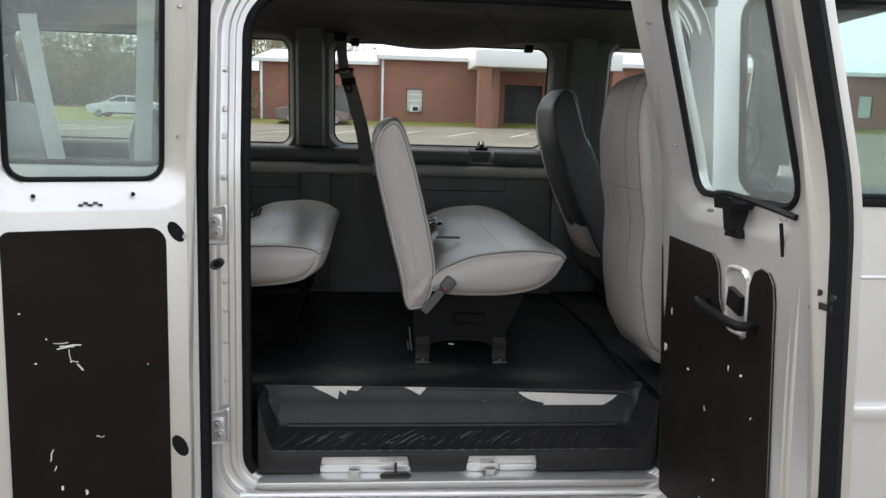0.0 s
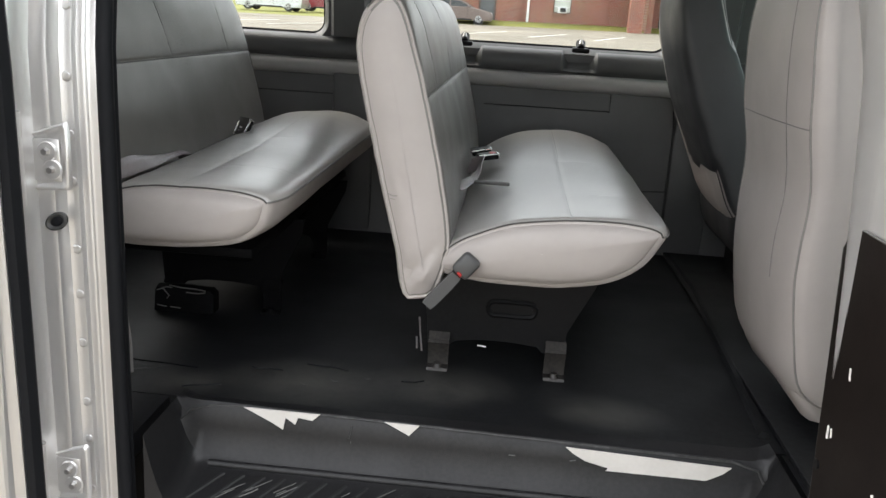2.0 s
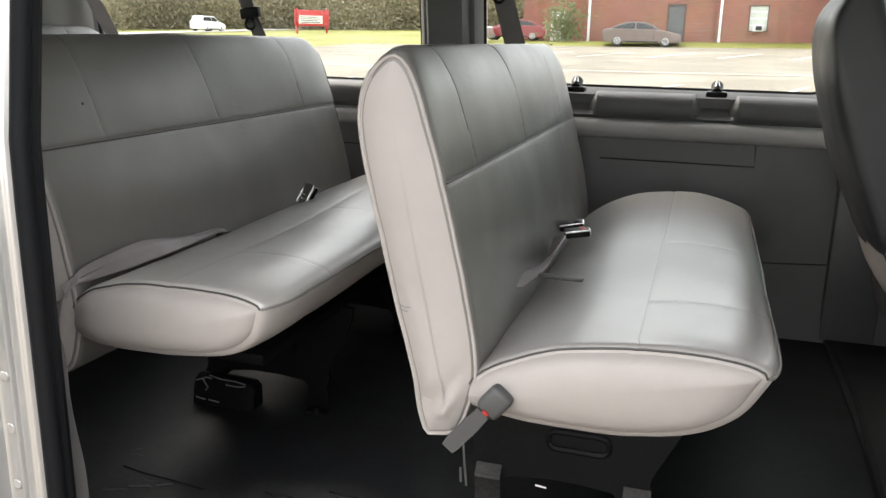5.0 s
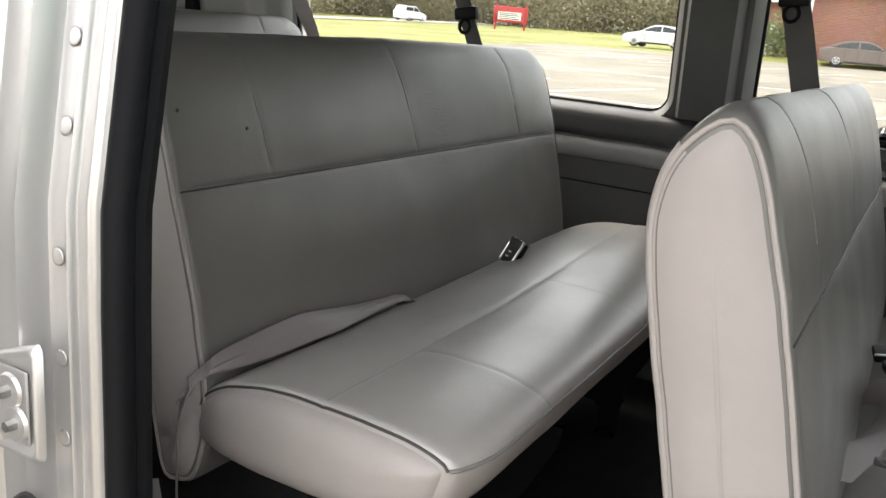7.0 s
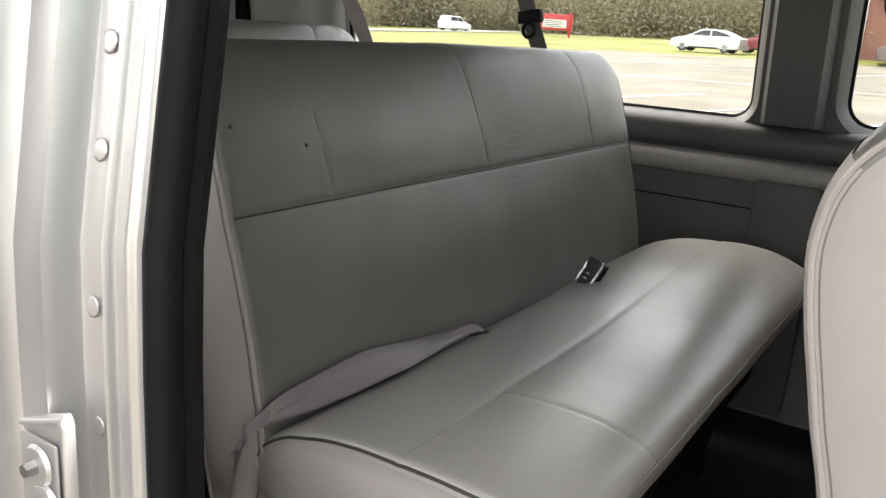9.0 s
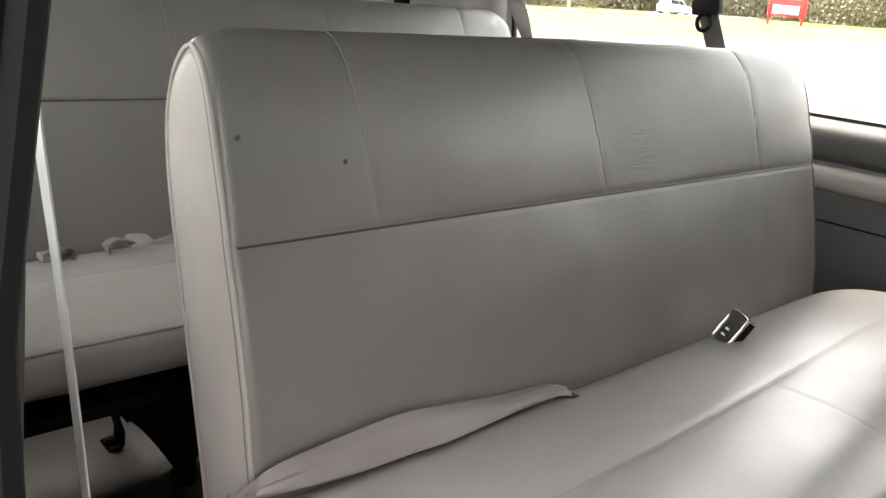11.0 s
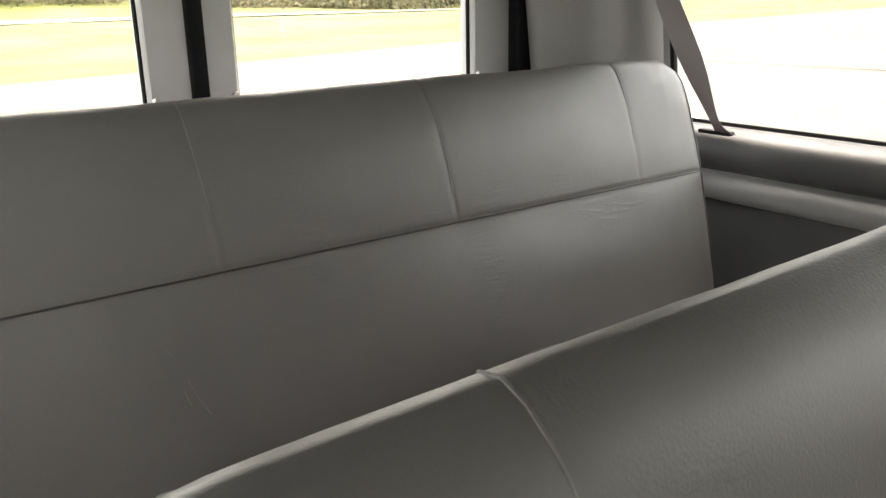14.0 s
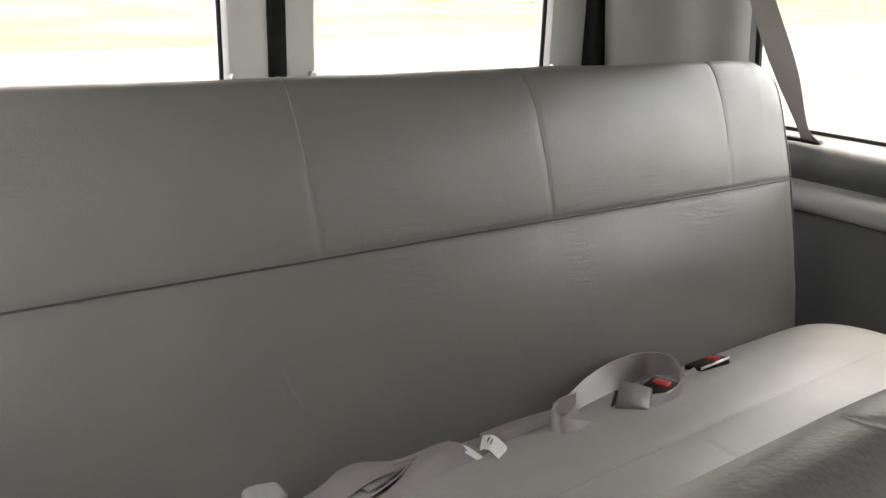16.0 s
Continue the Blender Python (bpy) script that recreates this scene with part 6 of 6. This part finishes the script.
# belts lying on the benches
buckle((-0.006, 3.255, 1.062), (8, 0, -75), "black buckle with bright metal rim on the cushion", scale=0.82)
buckle((-0.026, 3.300, 1.068), (10, 4, -80), "black buckle with bright metal rim on the cushion", red=False, scale=0.82)
lb = thing("lap_belt", (-0.045, 2.92, 1.055), "short pale belt strap folded into the seat crease", "seat belt", "belts")
part("webbing", ribbon([((-0.005, 0.24, -0.01), (0.3, 0.1, 1)), ((0.025, 0.20, 0.008), (0.4, 0, 1)), ((0.02, 0.10, 0.006), (0.6, 0.1, 0.9)), ((0.005, 0.0, 0.0), (1, 0.1, 0.2)), ((-0.02, -0.08, -0.012), (1, 0.2, 0.1))], 0.046), WEB, lb)
part("slot", box(0.02, 0.105, -0.025, -0.008, -0.004, 0.0035, 0.003), PIPING, lb, "dark slot in the cushion")
bb = buckle((-0.724, 3.332, 1.076), (58, 0, -35), "buckle with a bright metal face standing in the seat crease", red=False, scale=0.85)
part("face_plate", loft([[(x, y, 0.0105 + b + 0.004 * (1 - (x / 0.028) ** 2) + (0.005 if y > 0.03 else 0)) for y in (-0.028, -0.01, 0.012, 0.031, 0.036)] + [(x, y, 0.0095) for y in (0.036, -0.028)] for x, b in ((-0.028, -0.0008), (-0.024, 0.001), (-0.012, 0), (0, -0.001), (0.012, 0), (0.024, 0.001), (0.028, -0.0008))]), DARK_CHROME, bb, "bright metal face plate")
part("face_rim", tube([(x, y, 0.0125) for x, y in rounded(-0.0275, 0.0275, -0.0275, 0.036, 0.004, 3)], 0.0011, 6, loop=True), CHROME, bb, "bright metal rim")
for y in (-0.012, 0.0):
    part("mark", box(-0.006, 0.006, y - 0.002, y + 0.002, 0.0144, 0.0152), PAPER, bb, "white stamped mark", 0)
part("face_slot", box(-0.016, 0.016, 0.022, 0.027, 0.0110, 0.0120), RUBBER, bb)
lb = thing("lap_belt", (B_X, 2.565, FLOOR), "creased grey lap belt lying along the seat crease", "seat belt", "belts")
part("webbing", strap([((0.075, 0.432, 0.391), (0.100, 0.426, 0.394)), ((0.066, 0.420, 0.396), (0.094, 0.405, 0.396)), ((0.062, 0.385, 0.398), (0.088, 0.371, 0.393)), ((0.062, 0.33, 0.403), (0.092, 0.32, 0.394)), ((0.062, 0.273, 0.411), (0.096, 0.262, 0.394)),
                      ((0.062, 0.215, 0.420), (0.098, 0.215, 0.394)), ((0.063, 0.190, 0.424), (0.094, 0.178, 0.393)), ((0.064, 0.159, 0.426), (0.090, 0.128, 0.391)), ((0.064, 0.115, 0.424), (0.088, 0.100, 0.391)), ((0.063, 0.065, 0.420), (0.082, 0.052, 0.391)), ((0.062, 0.028, 0.416), (0.072, 0.015, 0.389)),
                      ((0.062, 0.000, 0.408), (0.058, -0.010, 0.382)), ((0.064, -0.020, 0.394), (0.048, -0.026, 0.370)), ((0.066, -0.034, 0.372), (0.042, -0.036, 0.352))], ridge=0.006), WEB, lb, "", 60)
part("webbing", ribbon([((0.058, -0.030, 0.386), (-0.7, 0.5, 0.3)), ((0.054, -0.040, 0.35), (-0.7, 0.6, 0.2)), ((0.050, -0.042, 0.30), (-0.7, 0.7, 0.1)), ((0.044, -0.036, 0.16), (-0.7, 0.7, 0.05)), ((0.04, -0.022, 0.0), (-0.7, 0.7, 0))], 0.026), WEB, lb)
part("slot", box(0.070, 0.135, 0.424, 0.440, 0.378, 0.3915, 0.003), PIPING, lb, "dark slot in the cushion")

# tangled belts on the rear bench
tb = thing("tangled_belt", (C_X, 2.34, FLOOR), "tangled mauve grey lap belts with a white paper label", "seat belt", "belts")
part("webbing", strap([((0.112, 0.43, 0.405), (0.150, 0.44, 0.404)), ((0.112, 0.47, 0.414), (0.138, 0.475, 0.405)), ((0.094, 0.508, 0.416), (0.130, 0.502, 0.406)), ((0.094, 0.535, 0.417), (0.125, 0.528, 0.409)), ((0.108, 0.566, 0.416), (0.124, 0.552, 0.412)), ((0.110, 0.595, 0.416), (0.122, 0.585, 0.411)), ((0.104, 0.63, 0.415), (0.112, 0.622, 0.407)), ((0.096, 0.66, 0.408), (0.108, 0.65, 0.402))], ridge=0.003), WEB, tb, "", 60)
part("webbing", strap([((0.180, 0.49, 0.408), (0.205, 0.51, 0.405)), ((0.163, 0.524, 0.415), (0.186, 0.54, 0.407)), ((0.148, 0.555, 0.419), (0.172, 0.57, 0.408)), ((0.126, 0.590, 0.420), (0.165, 0.592, 0.409)), ((0.113, 0.620, 0.421), (0.160, 0.628, 0.409)), ((0.116, 0.648, 0.420), (0.158, 0.655, 0.409)), ((0.130, 0.665, 0.416), (0.157, 0.678, 0.408)), ((0.140, 0.685, 0.410), (0.157, 0.69, 0.406))], ridge=0.003), WEB, tb, "", 60)
part("webbing", ribbon([((0.148, 0.515, 0.408), (0.5, 0.3, 0.6)), ((0.142, 0.548, 0.412), (0.4, 0.3, 0.7)), ((0.138, 0.566, 0.418), (0.3, 0.4, 0.8)), ((0.130, 0.558, 0.412), (0.4, 0.3, 0.6)), ((0.128, 0.52, 0.406), (0.9, 0.2, 0))], 0.018), WEB, tb)
part("webbing", strap([((0.104, 0.70, 0.408), (0.143, 0.70, 0.405)), ((0.107, 0.755, 0.412), (0.142, 0.746, 0.407)), ((0.111, 0.81, 0.413), (0.139, 0.79, 0.408)), ((0.114, 0.85, 0.414), (0.137, 0.84, 0.409))], 0.004, ridge=0.003), WEB, tb, "", 60)
part("webbing", ribbon([((0.122, 0.845, 0.414), (-0.4, 0.35, 0.75)), ((0.134, 0.800, 0.422), (-0.3, 0.4, 0.85)), ((0.152, 0.778, 0.424), (-0.45, 0.4, 0.8)), ((0.172, 0.785, 0.420), (-0.7, 0.35, 0.6)), ((0.188, 0.825, 0.415), (-0.9, 0.25, 0.25)), ((0.200, 0.875, 0.413), (-0.85, 0.15, 0.35)), ((0.202, 0.930, 0.415), (-0.5, -0.1, 0.8)),
                       ((0.186, 0.978, 0.421), (-0.1, -0.25, 0.95)), ((0.152, 1.020, 0.424), (0.05, -0.3, 1)), ((0.112, 1.040, 0.422), (0.1, -0.2, 1)), ((0.085, 1.020, 0.419), (0.0, -0.1, 1)), ((0.083, 0.970, 0.417), (-0.35, 0, 0.9)), ((0.096, 0.905, 0.414), (-0.75, 0.1, 0.55)), ((0.116, 0.850, 0.411), (-0.85, 0.1, 0.3)), ((0.128, 0.81, 0.408), (-0.9, 0.1, 0.2))], 0.038, 0.0022), WEB, tb, "", 60)
part("webbing", ribbon([((0.15, 1.00, 0.408), (0.9, 0, 0.2)), ((0.144, 1.04, 0.409), (0.9, 0.1, 0.3)), ((0.138, 1.08, 0.410), (0.8, 0, 0.5))], 0.034), WEB, tb)
for y0, tip in ((0.285, -1), (0.335, 1)):
    part("webbing", ribbon([((0.165, y0 + 0.012 * tip, 0.402), (0.5, 0, -0.5)), ((0.160, y0, 0.424), (0.6, 0, 0.1)), ((0.162, y0 - 0.022 * tip * -1, 0.434), (0.7, 0, 0.1)), ((0.168, y0 + 0.045 * tip, 0.424), (0.6, 0, 0.3))], 0.032), WEB, tb, "curled end of a lap belt", 60)
part("tongue", box(-0.012, 0.012, -0.026, 0.026, -0.006, 0.006, 0.003, m=pose(0.150, 0.262, 0.416, 0, 10, 6)), TRIM_LIGHT, tb, "pale plastic belt tongue")
lab = part("label", strap([((0.116, 0.696, 0.414), (0.146, 0.668, 0.418)), ((0.134, 0.700, 0.421), (0.158, 0.672, 0.424)), ((0.156, 0.702, 0.416), (0.175, 0.680, 0.413))], 0.0012, 4), PAPER, tb, "creased white paper label")
for k in range(2):
    part("text_bar", tube([(0.136 + 0.006 * k, 0.690, 0.4235), (0.144 + 0.006 * k, 0.681, 0.4245)], 0.0008, 4), INK, tb, "", 0)
part("fold", strap([((0.120, 0.655, 0.4185), (0.127, 0.645, 0.417)), ((0.138, 0.661, 0.418), (0.142, 0.652, 0.4165)), ((0.158, 0.668, 0.412), (0.160, 0.660, 0.411))], 0.001, 4), PAPER, tb, "white edge of a sewn label")
buckle((C_X + 0.134, 2.34 + 1.100, FLOOR + 0.416), (10, -18, -12), "black buckle with a red button in the seat crease", scale=0.78)
part("tab", box(-0.014, 0.014, -0.018, 0.018, -0.004, 0.004, 0.002, m=pose(0.146, 1.062, 0.413, 0, 12, 10)), TRIM_LIGHT, tb, "pale plastic buckle sleeve")
buckle((C_X + 0.152, 2.34 + 0.972, FLOOR + 0.416), (4, -4, 15), "dark buckle with a red button inside the belt loop", scale=0.8)
part("tongue", box(-0.022, 0.022, -0.034, 0.034, -0.007, 0.007, 0.004, m=pose(0.158, 0.918, 0.423, 0, 6, 38), seg=3), TRIM_GREY, tb, "grey plastic belt tongue")
part("tongue_base", box(-0.026, 0.028, -0.038, 0.036, -0.004, 0.004, 0.002, m=pose(0.163, 0.908, 0.413, 0, 6, 38)), BLACK, tb, "black plastic tongue base")
part("slot", box(0.165, 0.185, 0.68, 0.72, 0.405, 0.413, 0.003), PIPING, tb)
part("slot", box(0.165, 0.205, 1.02, 1.05, 0.400, 0.4115, 0.003), PIPING, tb)
hk = thing("belt_end", (C_X + 0.064, 2.34 + 0.430, FLOOR + 0.392), "pale grey plastic belt end on the rear cushion", "seat belt", "belts")
part("cap", box(-0.020, 0.020, -0.022, 0.022, -0.008, 0.010, 0.008, m=pose(0, 0, 0, 0, 22, 20), seg=3), TRIM_LIGHT, hk)

ed = thing("worn_bracket", (-0.765, 2.985, DECK), "worn black seat bracket with scraped edges under the bench", "bracket")
# bracket cover in the steel darkened for the shade under the bench
part("cover", loft([[(x, y, z) for y, z in ((-0.030 * w, 0.0), (-0.024 * w, 0.035), (-0.012, 0.058 * h), (0.004, 0.064 * h), (0.022, 0.060 * h), (0.022, 0.0))] for x, w, h in ((-0.082, 0.7, 0.9), (-0.078, 1, 1), (0.0, 1, 1.03), (0.066, 1, 1), (0.078, 0.7, 0.8))]), SHADED_STEEL, ed, "black cover", 30)
for pts in ([(-0.075, -0.018, 0.052), (-0.05, -0.012, 0.061), (-0.035, -0.014, 0.060)], [(-0.06, -0.015, 0.058), (-0.04, -0.023, 0.041), (-0.045, -0.026, 0.034)], [(-0.045, -0.006, 0.064), (-0.01, -0.012, 0.0615), (0.03, -0.012, 0.061), (0.055, -0.014, 0.058)],
            [(0.005, -0.018, 0.052), (0.035, -0.018, 0.051), (0.055, -0.016, 0.054)], [(-0.07, -0.0295, 0.016), (-0.045, -0.030, 0.013)], [(-0.035, -0.0295, 0.013), (-0.008, -0.0295, 0.011)]):
    part("scrape", tube(pts, 0.0016, 5), SCRAPE, ed, "pale scrape")

# shoulder belts at the windows
def shoulder_belt(rows, tongue, label, mat=WEB_DARK):
    """A hanging belt with its tongue; rows of place and direction across."""
    s = thing("shoulder_belt", rows[0][0], label, "seat belt", "belts")
    o = Vector(rows[0][0])
    part("webbing", ribbon([(Vector(p) - o, w) for p, w in rows], 0.047), mat, s)
    part("anchor", box(-0.03, 0.03, -0.012, 0.012, -0.02, 0.03, 0.006), BLACK, s, "black belt anchor")
    if tongue:
        t = part("tongue", box(-0.034, 0.034, -0.011, 0.011, -0.017, 0.017, 0.006, m=pose(*(Vector(tongue) - o), 0, -8, 0)), BLACK, s, "black belt tongue")
        b = tube([Vector(tongue) - o + Vector((0.016 * math.cos(a), -0.004, -0.033 + 0.018 * math.sin(a))) for a in [k * math.pi / 8 for k in range(16)]], 0.005, 6, loop=True)
        part("eye", b, BLACK, t)
    return s


sh = shoulder_belt([((-0.408, 3.90, 1.84), (1, 0, 0)), ((-0.402, 3.90, 1.78), (1, 0, 0)), ((-0.390, 3.90, 1.69), (1, 0, 0.1))], (-0.368, 3.895, 1.640), "dark grey shoulder belt hanging in front of the window")
low_belt = [((-0.385, 3.90, 1.69), (1, 0, 0.1)), ((-0.360, 3.90, 1.615), (1, 0, 0.15)), ((-0.326, 3.905, 1.50), (1, 0, 0.15)), ((-0.298, 3.92, 1.39), (1, 0, 0.1)), ((-0.285, 3.935, 1.28), (1, 0, 0)), ((-0.275, 3.93, 1.0), (1, 0, 0))]
part("lower_webbing", ribbon([(Vector(p) - Vector((-0.408, 3.90, 1.84)), w) for p, w in low_belt], 0.062), WEB_DARK, sh)
part("guide_ring", tube([(0.020 + 0.040 * math.cos(a), -0.004 + 0.012 * math.sin(a), -0.152 + 0.010 * math.cos(a + 0.8)) for a in [k * math.pi / 10 for k in range(20)]], 0.006, 8, loop=True), BLACK, sh, "black guide ring")
part("ring_edge", tube([(-0.006, -0.014, -0.158), (0.018, -0.018, -0.160), (0.044, -0.014, -0.155)], 0.004, 6), STEEL, sh, "pale metal edge")
shoulder_belt([((-1.235, 3.84, 1.80), (1, 0, 0)), ((-1.215, 3.84, 1.66), (1, 0, 0)), ((-1.182, 3.86, 1.54), (1, 0, 0.1)), ((-1.15, 3.885, 1.44), (1, 0, 0.05)), ((-1.12, 3.915, 1.33), (1, 0, 0)), ((-1.10, 3.92, 1.1), (1, 0, 0))], (-1.180, 3.852, 1.55), "dark grey shoulder belt hanging in front of the rear window")
shoulder_belt([((-1.850, 3.84, 1.80), (1, 0.1, 0)), ((-1.838, 3.85, 1.70), (1, 0.2, 0)), ((-1.818, 3.868, 1.62), (0.8, 0.3, 0)), ((-1.790, 3.885, 1.545), (0.75, 0.5, 0.1)), ((-1.756, 3.902, 1.465), (0.75, 0.1, 0.1)), ((-1.724, 3.925, 1.375), (0.8, -0.45, 0)), ((-1.716, 3.945, 1.347), (0.9, -0.3, 0)), ((-1.716, 3.962, 1.338), (1, 0, 0))], None, "pale grey shoulder belt twisting at the rear pillar", WEB)
ring = thing("belt_guide", (-1.885, 3.83, 1.70), "bright metal belt guide loop on the rear pillar", "belt guide")
part("loop", tube([(0.032 * math.cos(a), 0, 0.014 * math.sin(a)) for a in [k * math.pi / 8 for k in range(16)]], 0.005, 8, loop=True), CHROME, ring)
part("belt_slot", box(-1.775, -1.70, 3.950, 3.968, 1.335, 1.343, 0.002), RUBBER, van, "black belt slot")
shoulder_belt([((-0.82, 2.383, 1.86), (1, -0.12, 0)), ((-0.83, 2.392, 1.5), (1, -0.12, 0)), ((-0.84, 2.415, 1.2), (1, -0.15, 0)), ((-0.835, 2.43, 0.9), (1, -0.15, 0)), ((-0.83, 2.44, 0.67), (1, -0.15, 0))], None, "shoulder belt hanging straight beside the bench, coloured as sunlit", WEB_SUNLIT)
sb = thing("belt_anchor", (-0.632, 2.345, 0.95), "bright belt anchor with a dark strap at the door pillar", "belt anchor")
part("strap", ribbon([((-0.02, 0.0, 0.10), (0.6, 0.8, 0)), ((-0.012, 0.0, 0.06), (0.6, 0.8, 0)), ((-0.01, 0.0, -0.02), (0.8, 0.6, 0)), ((0.004, 0.0, -0.12), (0.8, 0.6, 0)), ((0.006, 0.0, -0.20), (0.8, 0.6, 0))], 0.030), WEB_DARK, sb)
part("plate", box(-0.022, 0.014, -0.022, -0.016, -0.045, 0.055, 0.004), STEEL, sb, "bright steel plate")
part("stud", cyl((-0.010, -0.020, 0.05), (-0.010, -0.032, 0.05), 0.009, n=12), CHROME, sb)
shoulder_belt([((-1.20, 2.38, 1.74), (1, 0, 0.2)), ((-1.188, 2.38, 1.64), (1, 0, 0.2)), ((-1.168, 2.375, 1.52), (1, 0, 0.25)), ((-1.132, 2.37, 1.33), (1, 0, 0.25)), ((-1.115, 2.37, 1.2), (1, 0, 0.1))], None, "shoulder belt slanting behind the side window, coloured as sunlit", WEB_SUNLIT)
shoulder_belt([((-0.885, 2.39, 1.84), (1, 0, 0)), ((-0.89, 2.38, 1.6), (1, 0, 0)), ((-0.90, 2.37, 1.34), (1, 0, 0)), ((-0.905, 2.37, 1.1), (1, 0, 0))], None, "shoulder belt hanging behind the side window, coloured as sunlit", WEB_SUNLIT)


# ---- front seats ----
def bucket_seat(at, prof, slope, label, dark=False):
    """High-backed front seat, seen from behind; slope is how far its middle line leans."""
    t = thing("front_seat", at, label, "seat", "front seats")
    pr = [(p.x, p.z) for p in spline([(a, 0, c) for a, c in prof], 5, True)]
    rings = []
    for k in range(25):
        v = 2 * k / 24 - 1
        shrink = math.sqrt(max(0.0, 1 - abs(v) ** 2.6))
        rr = []
        for px, pz in pr:
            wide = 0.235 - 0.05 * max(0.0, (pz - 0.66) / 0.30) ** 2
            cx = 0.06 - slope * (pz - 0.70)
            slack = 0.003 * noise.noise((px * 9, v * 4 + at[1], pz * 9))
            rr.append((cx + (px - cx) * (0.55 + 0.45 * shrink) + slack, 0.235 + wide * math.sin(v * math.pi / 2), 0.60 + (pz - 0.60) * (0.90 + 0.10 * shrink)))
        rings.append(rr)
    bk = part("backrest", loft(rings), VINYL_SIDE, t, "padded warm grey vinyl backrest", 60)
    if dark:
        skin = []
        for r in rings[:16]:
            mid = sum((Vector(p) for p in r), Vector()) / len(r)
            skin.append([(p[0] + (p[0] - mid.x) * 0.06 + 0.005 * (1 if p[0] > mid.x else -1), p[1] - 0.010, p[2] + 0.004 * (1 if p[2] > mid.z else -1)) for p in r])
        part("side_cover", loft(skin), CHARCOAL, bk, "charcoal vinyl inner side", 60)
        part("strip", tube([(p[0] + 0.004, p[1] - 0.006, p[2]) for p in rings[6] if p[0] > 0.06 - slope * (p[2] - 0.70) and p[2] > 0.36], 0.006, 6), WEB, bk, "pale edge strip")
    for k in (3, 21):
        part("piping", tube(rings[k], 0.0025, 6, loop=True), CHARCOAL if dark else STITCH, bk)
    back = lambda r, low: [p for p in r if p[0] < 0.06 - slope * (p[2] - 0.70) and p[2] > low]
    if not dark:
        part("seam", tube(back(rings[8], 0.30)[::2], 0.0014, 5), STITCH, bk, "sewn seam")
        part("seam", tube([min(back(r, 0.2), key=lambda q: abs(q[2] - 0.62)) for r in rings[3:22]], 0.0014, 5), STITCH, bk, "sewn seam")
    cu = [(0.16, 0.24), (0.20, 0.33), (0.35, 0.36), (0.58, 0.37), (0.66, 0.33), (0.65, 0.22), (0.40, 0.16), (0.22, 0.12)]
    cp = [(p.x, p.z) for p in spline([(a, 0, c) for a, c in cu], 4, True)]
    part("cushion", loft([[(0.4 + (px - 0.4) * s, yy, 0.25 + (pz - 0.25) * s) for px, pz in cp] for yy, s in ((-0.02, 0.8), (0.0, 0.97), (0.05, 1.0), (0.42, 1.0), (0.47, 0.97), (0.49, 0.8))]), CHARCOAL if dark else VINYL_SIDE, t, "padded vinyl cushion", 60)
    part("base", box(0.26, 0.62, 0.06, 0.41, -0.010, 0.20, 0.02), BLACK, t, "black seat base")
    if not dark:
        flap = [[(x + 0.03 * f, y, z + 0.006 * math.sin(9 * y)) for x, z in ((0.050, 0.235), (0.022, 0.205), (0.030, 0.150), (0.050, 0.085), (0.075, 0.045), (0.105, 0.040), (0.105, 0.235))] for y, f in ((0.030, 1), (0.036, 0.3), (0.06, 0), (0.22, 0), (0.40, 0), (0.425, 0.4))]
        part("flap", loft(flap), VINYL_SIDE, t, "wrinkled vinyl flap below the backrest", 60)
    return t


bucket_seat((0.596, 2.475, FLOOR), [(0.06, 0.985), (0.0, 0.965), (-0.032, 0.905), (-0.046, 0.80), (-0.037, 0.64), (-0.012, 0.50), (-0.015, 0.39), (-0.012, 0.29), (0.0, 0.21), (0.035, 0.10), (0.13, 0.07), (0.22, 0.20), (0.215, 0.40),
                                   (0.175, 0.62), (0.135, 0.80), (0.105, 0.94)], 0.18, "warm grey vinyl front passenger seat")
bucket_seat((0.55, 3.355, FLOOR), [(0.01, 0.958), (-0.032, 0.928), (-0.058, 0.87), (-0.052, 0.78), (-0.035, 0.70), (0.0, 0.59), (0.055, 0.46), (0.10, 0.36), (0.14, 0.27), (0.20, 0.21), (0.27, 0.23), (0.295, 0.33), (0.24, 0.45),
                                   (0.19, 0.54), (0.14, 0.64), (0.085, 0.77), (0.055, 0.88), (0.04, 0.935)], 0.34, "charcoal vinyl driver seat with pale edges", True)
